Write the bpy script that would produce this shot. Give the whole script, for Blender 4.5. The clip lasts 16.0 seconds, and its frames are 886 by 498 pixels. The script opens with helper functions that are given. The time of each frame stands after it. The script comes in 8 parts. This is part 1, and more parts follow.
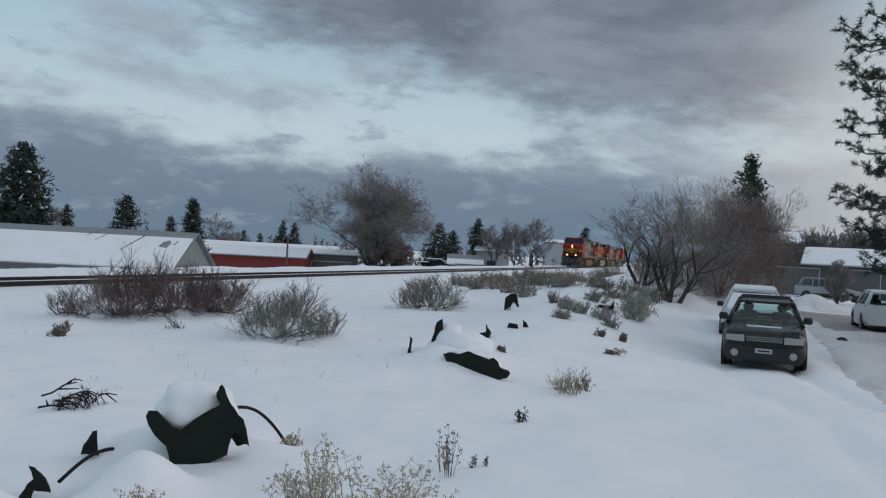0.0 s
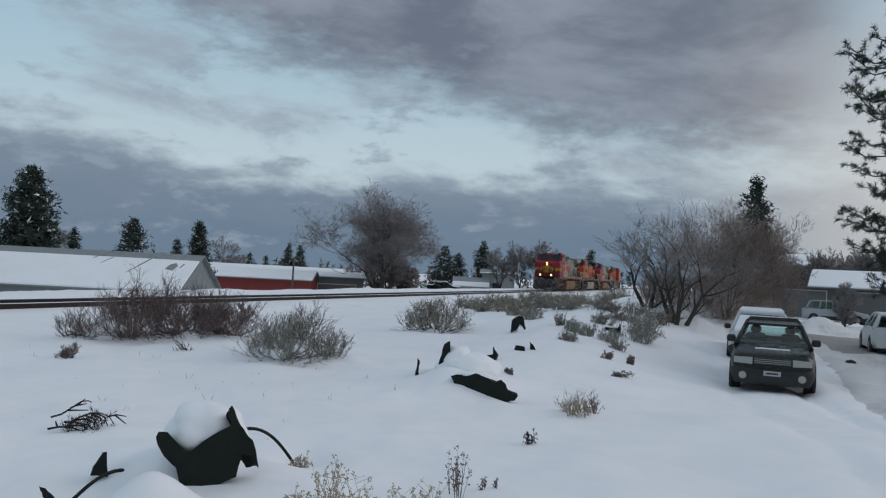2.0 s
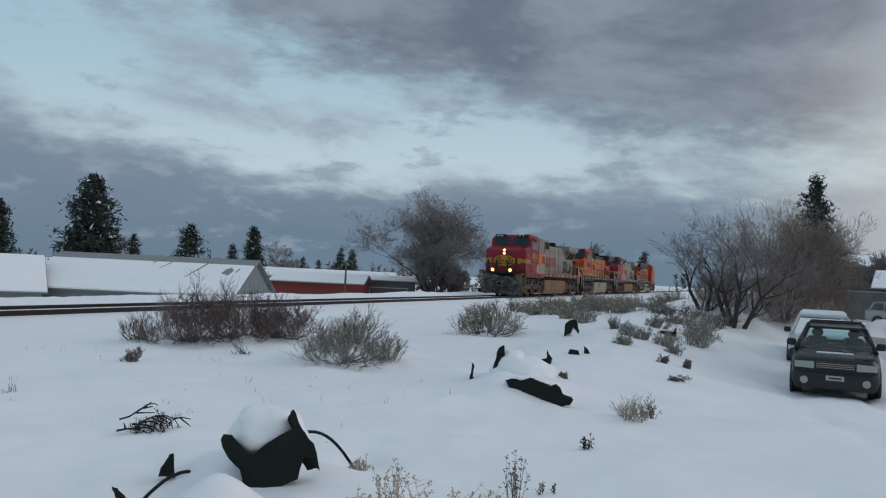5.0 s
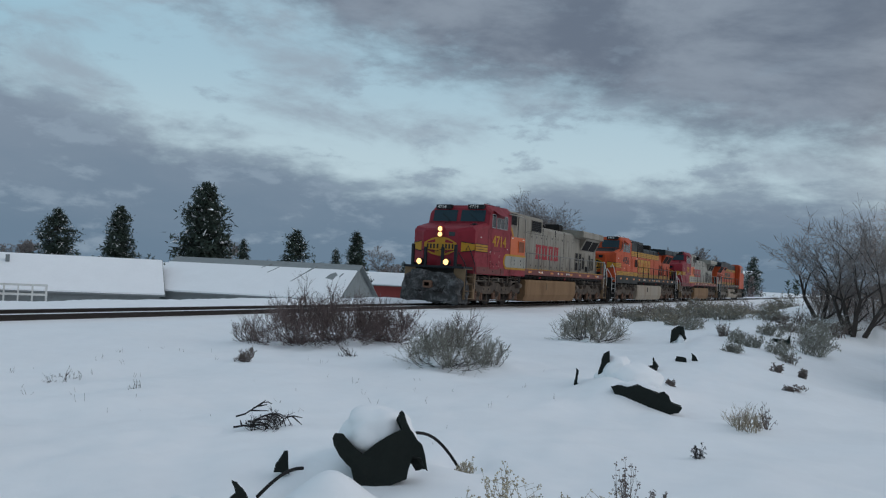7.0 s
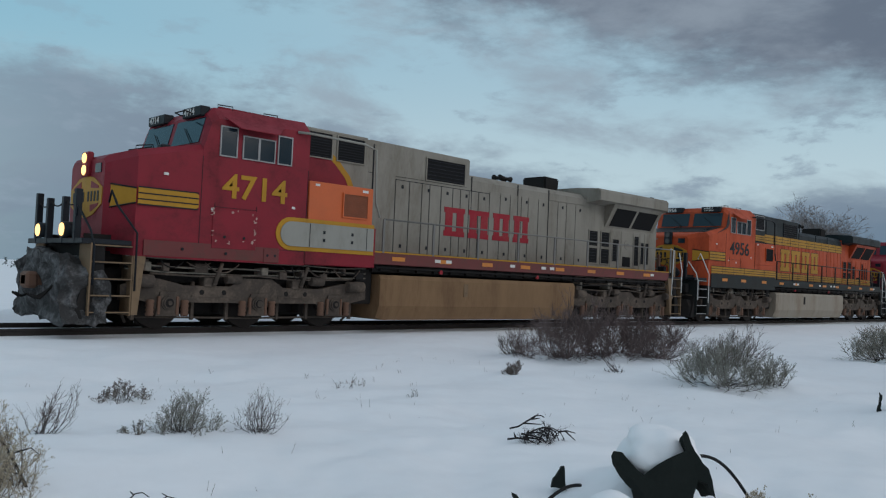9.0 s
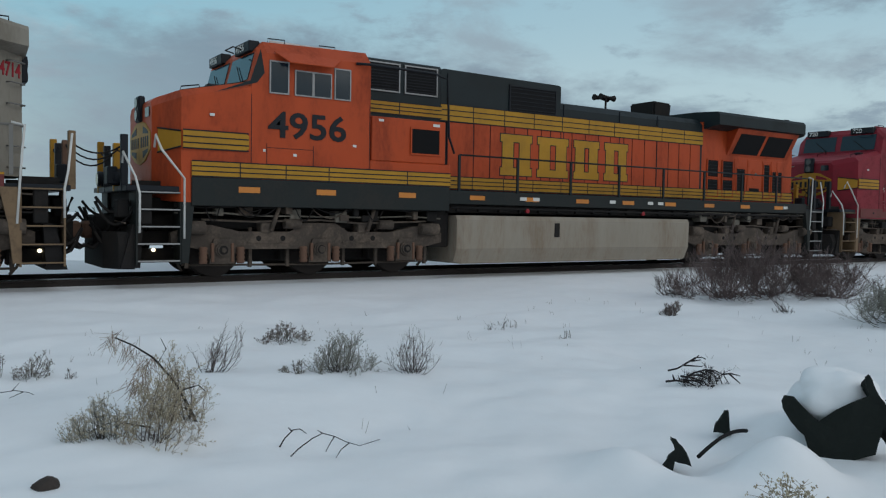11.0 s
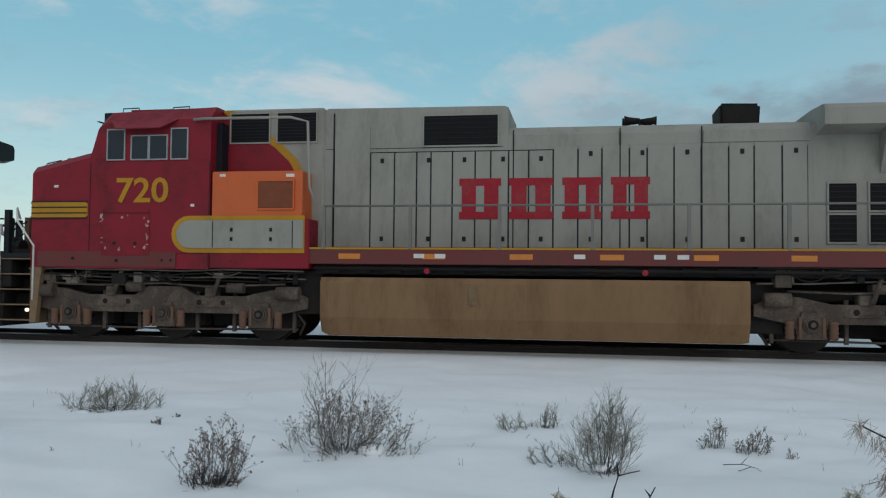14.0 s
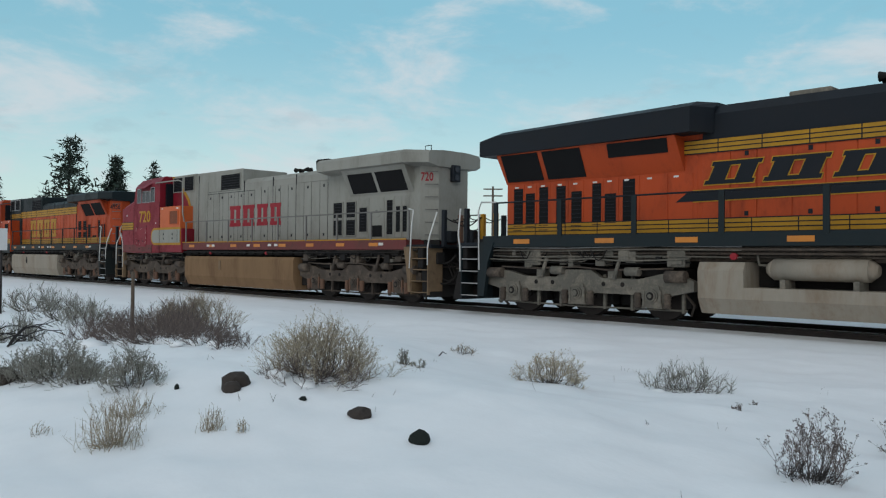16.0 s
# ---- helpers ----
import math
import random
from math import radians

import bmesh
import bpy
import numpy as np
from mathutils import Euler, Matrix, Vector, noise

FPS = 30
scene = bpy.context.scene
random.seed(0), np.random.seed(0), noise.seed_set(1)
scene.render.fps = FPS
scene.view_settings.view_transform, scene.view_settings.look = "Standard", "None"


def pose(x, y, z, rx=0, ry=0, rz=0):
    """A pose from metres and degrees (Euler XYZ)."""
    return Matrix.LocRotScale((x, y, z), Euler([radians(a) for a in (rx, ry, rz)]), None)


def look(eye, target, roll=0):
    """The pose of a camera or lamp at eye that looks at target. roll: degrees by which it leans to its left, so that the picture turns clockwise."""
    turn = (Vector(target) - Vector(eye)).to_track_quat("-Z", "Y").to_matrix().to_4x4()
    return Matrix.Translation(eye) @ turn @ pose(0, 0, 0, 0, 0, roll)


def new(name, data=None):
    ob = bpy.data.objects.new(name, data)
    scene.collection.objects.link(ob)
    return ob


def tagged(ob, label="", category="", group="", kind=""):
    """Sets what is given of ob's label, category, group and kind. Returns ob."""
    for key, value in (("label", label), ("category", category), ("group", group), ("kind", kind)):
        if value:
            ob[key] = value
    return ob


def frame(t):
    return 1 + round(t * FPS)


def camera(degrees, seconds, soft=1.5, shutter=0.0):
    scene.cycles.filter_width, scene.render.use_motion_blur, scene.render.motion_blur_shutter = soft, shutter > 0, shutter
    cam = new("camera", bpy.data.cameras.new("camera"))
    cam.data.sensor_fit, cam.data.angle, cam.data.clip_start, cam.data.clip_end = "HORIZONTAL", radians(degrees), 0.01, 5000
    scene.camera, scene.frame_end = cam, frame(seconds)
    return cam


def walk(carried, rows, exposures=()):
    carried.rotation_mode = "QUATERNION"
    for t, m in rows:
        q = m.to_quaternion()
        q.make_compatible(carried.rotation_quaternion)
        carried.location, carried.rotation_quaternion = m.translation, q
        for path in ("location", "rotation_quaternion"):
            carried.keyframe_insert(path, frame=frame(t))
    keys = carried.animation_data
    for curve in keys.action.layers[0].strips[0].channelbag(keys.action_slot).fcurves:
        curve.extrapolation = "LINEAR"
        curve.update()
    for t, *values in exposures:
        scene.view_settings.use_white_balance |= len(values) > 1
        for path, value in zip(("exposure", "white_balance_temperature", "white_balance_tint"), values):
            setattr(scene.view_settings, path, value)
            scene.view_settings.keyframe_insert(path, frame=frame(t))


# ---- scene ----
cam = camera(57.3, 16.0, soft=1.2)
PATH = [
    (0, pose(0.226, -0.144, 1.299, 90.20, -2.98, -73.31)),
    (0.5, pose(0.211, -0.134, 1.277, 90.54, -3.12, -73.39)),
    (1, pose(0.207, -0.141, 1.299, 90.90, -3.02, -73.62)),
    (1.5, pose(0.199, -0.140, 1.296, 91.58, -2.86, -73.45)),
    (2, pose(0.194, -0.125, 1.288, 91.78, -2.97, -72.93)),
    (2.5, pose(0.178, -0.130, 1.305, 91.67, -1.91, -72.36)),
    (3, pose(0.180, -0.122, 1.293, 92.09, -2.71, -72.30)),
    (5.5, pose(0.118, -0.100, 1.303, 91.76, -2.61, -68.11)),
    (6, pose(0.102, -0.094, 1.303, 91.81, -2.80, -66.75)),
    (6.5, pose(0.102, -0.064, 1.297, 91.81, -2.97, -65.44)),
    (7, pose(0.100, -0.060, 1.287, 91.85, -2.84, -62.33)),
    (7.5, pose(0.112, -0.029, 1.274, 91.88, -2.83, -57.97)),
    (8, pose(0.112, -0.000, 1.268, 91.84, -3.09, -53.25)),
    (10.5, pose(0.185, 0.222, 1.237, 90.12, -0.99, -34.70)),
    (11, pose(0.272, 0.218, 1.221, 87.75, -0.95, -33.57)),
    (11.5, pose(0.269, 0.263, 1.236, 87.32, 0.10, -33.22)),
    (12, pose(0.236, 0.260, 1.250, 87.79, -0.63, -30.21)),
    (12.5, pose(0.239, 0.278, 1.256, 88.86, -1.05, -28.08)),
    (13, pose(0.081, 0.239, 1.329, 90.22, -1.63, -20.28)),
    (13.5, pose(-0.109, 0.321, 1.324, 91.59, -1.55, -6.38)),
    (14, pose(-0.288, 0.404, 1.288, 92.00, -0.56, 9.72)),
    (14.5, pose(-0.414, 0.391, 1.303, 91.44, -0.75, 22.11)),
    (15, pose(-0.529, 0.256, 1.319, 90.76, -0.22, 30.68)),
    (15.5, pose(-0.553, 0.226, 1.315, 90.63, 0.21, 39.49)),
    (16, pose(-0.587, 0.201, 1.289, 90.65, -0.58, 46.15)),
]
walk(cam, PATH, [(0.0, 0.0, 6450, 13.0), (3.0, 0.0, 6450, 13.0), (5.5, 0.0, 6350, 10.5), (8.0, 0.0, 6270, 9.5), (10.5, 0.0, 6270, 7.0), (12.0, 0.0, 6400, 5.0), (15.0, 0.0, 6400, 6.0), (16.0, 0.13, 6420, 6.0)])

# world: dusk sky with a low cloud deck, a grey upper deck and open blue towards the track's far end
TRACK_Y = 16.69


class Nodes:
    """Small helper round a node tree."""

    def __init__(self, tree):
        self.tree = tree
        tree.nodes.clear()

    def add(self, kind, ins=None, **props):
        n = self.tree.nodes.new(kind)
        for k, v in props.items():
            if k == "operation":
                n.operation = v
            elif k == "data_type":
                n.data_type = v
            elif k == "blend_type":
                n.blend_type = v
            elif k == "sky_type":
                n.sky_type = v
            elif k == "interpolation_type":
                n.interpolation_type = v
            elif k == "noise_dimensions":
                n.noise_dimensions = v
            elif k == "feature":
                n.feature = v
        for k, v in (ins or {}).items():
            self.put(n.inputs[k], v)
        return n

    def put(self, socket, v):
        if isinstance(v, bpy.types.NodeSocket):
            self.tree.links.new(v, socket)
        elif isinstance(v, (tuple, list)) and len(v) == 3 and len(socket.default_value) == 4:
            socket.default_value = (*v, 1)
        else:
            socket.default_value = v

    def math(self, op, a, b=0.0, c=0.0):
        return self.add("ShaderNodeMath", {0: a, 1: b, 2: c}, operation=op).outputs[0]

    def mix(self, fac, a, b, blend="MIX"):
        n = self.add("ShaderNodeMix", data_type="RGBA", blend_type=blend)
        self.put(n.inputs[0], fac), self.put(n.inputs[6], a), self.put(n.inputs[7], b)
        return n.outputs[2]

    def step(self, v, lo, hi, a=0.0, b=1.0):
        return self.add("ShaderNodeMapRange", {0: v, 1: lo, 2: hi, 3: a, 4: b}, interpolation_type="SMOOTHSTEP").outputs[0]

    def noise(self, vec, scale, detail=4.0, rough=0.55, distort=0.0):
        return self.add("ShaderNodeTexNoise", {"Vector": vec, "Scale": scale, "Detail": detail, "Roughness": rough, "Distortion": distort}).outputs[0]


world = bpy.data.worlds.new("dusk_sky")
scene.world = world
world.use_nodes = True
W = Nodes(world.node_tree)
sky = W.add("ShaderNodeTexSky", sky_type="NISHITA")
sky.sun_disc, sky.sun_elevation, sky.sun_rotation = False, radians(14), radians(150)
co = W.add("ShaderNodeTexCoord").outputs["Generated"]
xyz = W.add("ShaderNodeSeparateXYZ", {0: co}).outputs
az = W.math("MULTIPLY", W.math("ARCTAN2", xyz[1], xyz[0]), 57.2958)
el = W.math("MULTIPLY", W.math("ARCSINE", xyz[2]), 57.2958)
# cloud coordinates: bearing and height, flattened sideways
flat = W.add("ShaderNodeCombineXYZ", {0: W.math("MULTIPLY", az, 0.045), 1: W.math("MULTIPLY", el, 0.11), 2: 0.0}).outputs[0]
slant = W.add("ShaderNodeCombineXYZ", {0: W.math("MULTIPLY", W.math("ADD", az, W.math("MULTIPLY", el, 1.3)), 0.05), 1: W.math("MULTIPLY", W.math("SUBTRACT", el, W.math("MULTIPLY", az, 0.22)), 0.13), 2: 3.0}).outputs[0]
n_big = W.math("SUBTRACT", W.noise(flat, 1.3, 6, 0.62, 0.3), 0.5)
n_fine = W.math("SUBTRACT", W.noise(flat, 3.6, 7, 0.62, 0.2), 0.5)
n_slant = W.math("SUBTRACT", W.noise(slant, 1.6, 7, 0.6, 0.25), 0.5)
n_tiny = W.math("SUBTRACT", W.noise(flat, 9.0, 6, 0.6, 0.2), 0.5)
billow = W.math("ADD", W.math("MULTIPLY", n_big, 8.0), W.math("ADD", W.math("MULTIPLY", n_fine, 8.0), W.math("MULTIPLY", n_tiny, 3.0)))
# open sky: pale at the horizon, blue above
open_sky = W.mix(W.step(el, 0.0, 17.0), (0.62, 0.78, 0.78), (0.25, 0.53, 0.66))
open_sky = W.mix(0.25, open_sky, W.mix(1.0, sky.outputs[0], (0.09, 0.09, 0.09), "MULTIPLY"))
veil = W.mix(W.step(az, 40.0, 95.0), W.mix(W.step(el, 5.0, 16.0), (0.50, 0.62, 0.66), (0.36, 0.52, 0.61)), open_sky)
wisp = W.step(n_slant, -0.04, 0.2)
col = W.mix(W.math("MULTIPLY", wisp, 0.8), veil, W.mix(W.step(az, 60.0, 110.0), (0.30, 0.36, 0.42), (0.60, 0.62, 0.66)))
# upper grey deck, its lower edge sinking towards the street
edge_up = W.add("ShaderNodeMapRange", {0: az, 1: 8.0, 2: 52.0, 3: 8.5, 4: 19.0}).outputs[0]
up = W.step(W.math("ADD", W.math("SUBTRACT", el, edge_up), billow), -1.5, 4.0)
up = W.math("MULTIPLY", up, W.math("MULTIPLY", W.step(az, 78.0, 52.0), W.step(az, -12.0, -5.0, 0.15, 1.0)))
up_col = W.mix(W.step(n_slant, -0.15, 0.2), (0.14, 0.172, 0.222), (0.25, 0.295, 0.35))
col = W.mix(up, col, up_col)
# low slate-blue deck with a lumpy top
edge_low = W.add("ShaderNodeMapRange", {0: az, 1: 35.0, 2: 65.0, 3: 7.4, 4: 13.0}).outputs[0]
low = W.step(W.math("ADD", W.math("SUBTRACT", edge_low, el), W.math("MULTIPLY", billow, 0.7)), -0.8, 2.6)
low = W.math("MULTIPLY", low, W.math("MULTIPLY", W.step(az, 104.0, 62.0), W.step(az, -22.0, 6.0, 0.5, 1.0)))
low_col = W.mix(W.step(W.math("ADD", el, W.math("MULTIPLY", n_slant, 8.0)), 0.5, 9.0), (0.145, 0.21, 0.28), (0.21, 0.265, 0.33))
col = W.mix(low, col, low_col)
# small grey puffs over the open sky
puff = W.math("MULTIPLY", W.step(W.math("ADD", n_fine, W.math("MULTIPLY", n_tiny, 0.4)), 0.03, 0.18), W.math("MULTIPLY", W.step(az, -5.0, 15.0), W.step(az, 100.0, 62.0, 0.25, 1.0)))
col = W.mix(W.math("MULTIPLY", puff, W.step(el, 20.0, 7.0, 0.15, 0.7)), col, (0.27, 0.34, 0.41))
# behind the camera and overhead: bright broken overcast after sunset
behind = W.math("MAXIMUM", W.step(xyz[1], -0.12, -0.5), W.step(el, 24.0, 50.0))
back_col = W.mix(W.step(n_big, -0.2, 0.2), (0.36, 0.425, 0.50), (0.50, 0.55, 0.61))
col = W.mix(behind, col, back_col)
warm = W.math("MULTIPLY", W.step(az, 4.0, -13.0), W.step(el, 24.0, 8.0))
col = W.mix(W.math("MULTIPLY", warm, 0.6), col, (0.60, 0.585, 0.555))
bg = W.add("ShaderNodeBackground", {0: col, 1: 1.0})
W.tree.links.new(bg.outputs[0], W.add("ShaderNodeOutputWorld").inputs[0])

sun = new("sun", bpy.data.lights.new("sun", "SUN"))
sun.data.energy, sun.data.angle, sun.data.color = 0.6, radians(40), (1.0, 0.95, 0.90)
sun.matrix_world = look((20, -34, 22), (0, 0, 0))


# ---- materials ----
def mat(name, col, rough=0.6, metal=0.0, vary=0.12, scale=2.0, grime=None, grime_amt=0.0, grime_scale=1.2, bump=0.0, bump_scale=30.0, stretch=(1, 1, 1), island=0.0, spec=0.5):
    """Painted or plain surface: two scales of variation, patches of grime, fine relief."""
    m = bpy.data.materials.new(name)
    m.use_nodes = True
    N = Nodes(m.node_tree)
    co = N.add("ShaderNodeTexCoord").outputs["Object"]
    vec = N.add("ShaderNodeMapping", {0: co, 3: stretch}).outputs[0]
    a = N.noise(vec, scale, 5, 0.6)
    b = N.noise(vec, scale * 9, 3, 0.5)
    k = N.math("ADD", N.math("MULTIPLY", N.math("SUBTRACT", a, 0.5), 2.2 * vary), N.math("MULTIPLY", N.math("SUBTRACT", b, 0.5), 1.2 * vary))
    if island:
        rnd = N.add("ShaderNodeNewGeometry").outputs["Random Per Island"]
        k = N.math("ADD", k, N.math("MULTIPLY", N.math("SUBTRACT", rnd, 0.5), 2 * island))
    k = N.math("ADD", k, 1.0)
    c = N.mix(1.0, col, N.add("ShaderNodeCombineXYZ", {0: k, 1: k, 2: k}).outputs[0], "MULTIPLY")
    r = rough
    if grime:
        g = N.step(N.math("ADD", N.noise(vec, grime_scale, 7, 0.65, 0.4), N.math("MULTIPLY", N.math("SUBTRACT", b, 0.5), 0.3)), 0.42, 0.75)
        g = N.math("MULTIPLY", g, grime_amt)
        c = N.mix(g, c, grime)
        r = N.math("ADD", N.math("MULTIPLY", g, 0.9 - rough), rough)
    p = N.add("ShaderNodeBsdfPrincipled", {"Base Color": c, "Roughness": r, "Metallic": metal, "Specular IOR Level": spec})
    if bump:
        n = N.noise(vec, bump_scale, 4, 0.6)
        N.put(p.inputs["Normal"], N.add("ShaderNodeBump", {"Strength": bump, "Distance": 0.02, "Height": n}).outputs[0])
    N.tree.links.new(p.outputs[0], N.add("ShaderNodeOutputMaterial").inputs[0])
    return m


def glow(name, col, strength):
    m = bpy.data.materials.new(name)
    m.use_nodes = True
    N = Nodes(m.node_tree)
    e = N.add("ShaderNodeEmission", {0: col, 1: strength})
    N.tree.links.new(e.outputs[0], N.add("ShaderNodeOutputMaterial").inputs[0])
    return m


DUST = (0.16, 0.13, 0.11)
ROAD_DUST = (0.30, 0.27, 0.24)
M_RED = mat("weathered_red_paint", (0.205, 0.007, 0.019), 0.5, grime=(0.075, 0.014, 0.017), grime_amt=0.7, bump=0.05, vary=0.14, spec=0.3)
M_SILVER = mat("faded_silver_paint", (0.285, 0.280, 0.250), 0.62, spec=0.15, grime=(0.15, 0.142, 0.12), grime_amt=0.5, bump=0.05, vary=0.07, stretch=(1, 1, 0.35))
M_SILVERDIRTY = mat("silver_paint_under_road_dirt", (0.240, 0.222, 0.188), 0.65, grime=(0.14, 0.118, 0.09), grime_amt=0.7, bump=0.08, vary=0.12, stretch=(1, 1, 0.35), spec=0.3)
M_ORANGE = mat("orange_paint", (0.42, 0.060, 0.013), 0.5, grime=(0.18, 0.034, 0.017), grime_amt=0.75, bump=0.04, vary=0.12, stretch=(1, 1, 0.4), spec=0.25)
M_PATCH = mat("bright_orange_paint", (0.52, 0.100, 0.020), 0.5, grime=(0.4, 0.12, 0.05), grime_amt=0.3)
M_YELLOW = mat("yellow_paint", (0.41, 0.21, 0.015), 0.5, grime=(0.25, 0.14, 0.03), grime_amt=0.6, vary=0.16, spec=0.25)
M_AMBER = mat("amber_reflective_sheet", (0.55, 0.19, 0.02), 0.4, vary=0.1, grime=(0.3, 0.12, 0.04), grime_amt=0.4)
M_CHIP = mat("bare_primer_chips", (0.38, 0.25, 0.22), 0.7, vary=0.25, scale=12)
M_SILLRED = mat("dirty_brown_red_sill_paint", (0.125, 0.018, 0.017), 0.6, grime=(0.085, 0.042, 0.034), grime_amt=0.75, grime_scale=2.0)
M_RAILGREY = mat("dull_grey_rail_paint", (0.15, 0.145, 0.135), 0.6)
M_GREEN = mat("dark_green_paint", (0.008, 0.015, 0.018), 0.5, grime=(0.022, 0.023, 0.022), grime_amt=0.6, spec=0.25)
M_GREYGREEN = mat("dusty_dark_sill_paint", (0.013, 0.017, 0.017), 0.6, grime=(0.036, 0.032, 0.028), grime_amt=0.6, spec=0.25)
M_BLACKP = mat("black_paint", (0.006, 0.009, 0.014), 0.5, grime=(0.018, 0.018, 0.019), grime_amt=0.5, spec=0.25)
M_LETTER = mat("faded_red_lettering", (0.28, 0.010, 0.022), 0.55, grime=(0.24, 0.08, 0.07), grime_amt=0.5, spec=0.25)
M_BLACK = mat("grimy_black_steel", (0.017, 0.016, 0.016), 0.8, grime=(0.035, 0.028, 0.023), grime_amt=0.5, bump=0.2, spec=0.15)
M_TRUCK = mat("rusty_dusty_cast_steel", (0.070, 0.057, 0.048), 0.85, grime=(0.18, 0.14, 0.108), grime_amt=0.7, grime_scale=2.2, bump=0.3, vary=0.25, spec=0.15)
M_TRUCKG = mat("grey_dusty_cast_steel", (0.115, 0.106, 0.088), 0.85, grime=(0.26, 0.225, 0.18), grime_amt=0.75, grime_scale=2.2, bump=0.3, vary=0.25)
M_TANKTAN = mat("dirt_caked_tank_steel", (0.21, 0.128, 0.068), 0.8, grime=(0.125, 0.072, 0.040), grime_amt=0.85, stretch=(1, 1, 0.25), bump=0.15, vary=0.2, spec=0.2)
M_TANKGREY = mat("road_dust_tank_steel", (0.295, 0.262, 0.215), 0.8, grime=(0.20, 0.145, 0.10), grime_amt=0.8, stretch=(1, 1, 0.25), bump=0.15, vary=0.16, spec=0.2)
M_STEPTAN = mat("tan_dusty_step_plate", (0.18, 0.118, 0.065), 0.8, grime=(0.085, 0.058, 0.038), grime_amt=0.8, grime_scale=2.5)
M_LOUVRE = mat("dark_louvre_grille", (0.013, 0.013, 0.014), 0.8, spec=0.1)
M_GLASS = mat("dark_cab_glass", (0.008, 0.020, 0.030), 0.10, vary=0.02, spec=0.4)
M_WHITE = mat("chalky_white_paint", (0.62, 0.62, 0.60), 0.55, grime=(0.35, 0.32, 0.28), grime_amt=0.5)
M_FRAME = mat("dull_aluminium_frame", (0.30, 0.30, 0.30), 0.5, grime=(0.16, 0.15, 0.14), grime_amt=0.5)
M_RUSTGRILLE = mat("rusty_orange_grille", (0.20, 0.055, 0.02), 0.7, vary=0.25, scale=8)
M_RUST = mat("brown_rust", (0.13, 0.07, 0.045), 0.85, vary=0.2)
M_RAIL = mat("rail_steel", (0.022, 0.017, 0.015), 0.7, vary=0.3, scale=4, spec=0.3)
M_LAMP = glow("warm_headlight", (1.0, 0.60, 0.20), 2.6)
M_STEPLAMP = glow("step_lamp", (1.0, 0.84, 0.58), 2.2)
M_SOFF = mat("lamp_lens_unlit", (0.03, 0.03, 0.035), 0.15)
M_CRUST = mat("grey_snow_and_road_dirt_crust", (0.030, 0.029, 0.029), 0.9, grime=(0.20, 0.20, 0.205), grime_amt=0.75, grime_scale=3.2, bump=0.8, bump_scale=14, vary=0.3)
M_SNOW = mat("soft_snow", (0.840, 0.855, 0.875), 0.65, vary=0.05, scale=0.6, bump=0.5, bump_scale=2.6, spec=0.25)
M_ROCK = mat("black_tarp_fabric", (0.014, 0.018, 0.016), 0.85, vary=0.3, scale=6, bump=0.5, bump_scale=18, spec=0.2)
M_STONE = mat("brown_basalt", (0.038, 0.030, 0.026), 0.9, vary=0.3, scale=7, bump=0.6, bump_scale=16)
M_HOSE = mat("black_plastic_pipe", (0.010, 0.010, 0.011), 0.75, spec=0.2)
M_BRUSH = mat("brown_thicket_twigs", (0.26, 0.21, 0.185), 0.9, vary=0.25, scale=1, island=0.4)
M_TWIG = mat("grey_brown_twigs", (0.135, 0.108, 0.098), 0.9, vary=0.25, scale=3, island=0.35)
M_TWIGRED = mat("reddish_brown_twigs", (0.135, 0.100, 0.095), 0.9, vary=0.25, scale=3, island=0.35)
M_SAGE = mat("grey_green_sage_stems", (0.225, 0.22, 0.19), 0.9, vary=0.25, scale=3, island=0.4)
M_STRAW = mat("straw_coloured_dry_stems", (0.285, 0.240, 0.175), 0.9, vary=0.25, scale=3, island=0.4)
M_SEED = mat("pale_seed_heads", (0.42, 0.37, 0.27), 0.9, vary=0.3, scale=20, island=0.4)
M_DARKSTICK = mat("blackened_wood", (0.022, 0.019, 0.019), 0.9, vary=0.3)
M_DARKWOOD = mat("weathered_shrub_wood", (0.060, 0.050, 0.046), 0.9, vary=0.3, scale=6)
M_NEEDLE = mat("pine_needles", (0.026, 0.042, 0.030), 0.8, vary=0.35, scale=1.5, island=0.5)
M_DRYNEEDLE = mat("dry_brown_needles", (0.27, 0.195, 0.135), 0.9, vary=0.3, island=0.4)
M_BARK = mat("dark_bark", (0.045, 0.037, 0.033), 0.95, vary=0.3, scale=8, bump=0.5)
M_BARE = mat("bare_tree_twigs", (0.20, 0.18, 0.173), 0.95, vary=0.2, island=0.35)


# ---- building helpers ----
def part(name, bm, material, parent=None, label="", at=None):
    """Links a bmesh as one mesh object under a thing or under a part."""
    me = bpy.data.meshes.new(name)
    bm.to_mesh(me)
    bm.free()
    me.materials.append(material)
    ob = new(name, me)
    ob.parent = parent
    if at:
        ob.location = at
    if label:
        tagged(ob, label)
    return ob


def box(bm, x0, x1, y0, y1, z0, z1, bevel=0.0):
    vs = [bm.verts.new((x, y, z)) for x in (x0, x1) for y in (y0, y1) for z in (z0, z1)]
    fs = [bm.faces.new([vs[i] for i in q]) for q in ((0, 1, 3, 2), (4, 6, 7, 5), (0, 4, 5, 1), (2, 3, 7, 6), (0, 2, 6, 4), (1, 5, 7, 3))]
    if bevel:
        edges = list({e for f in fs for e in f.edges})
        bmesh.ops.bevel(bm, geom=edges, offset=bevel, segments=1, affect="EDGES", profile=0.5)
    return bm


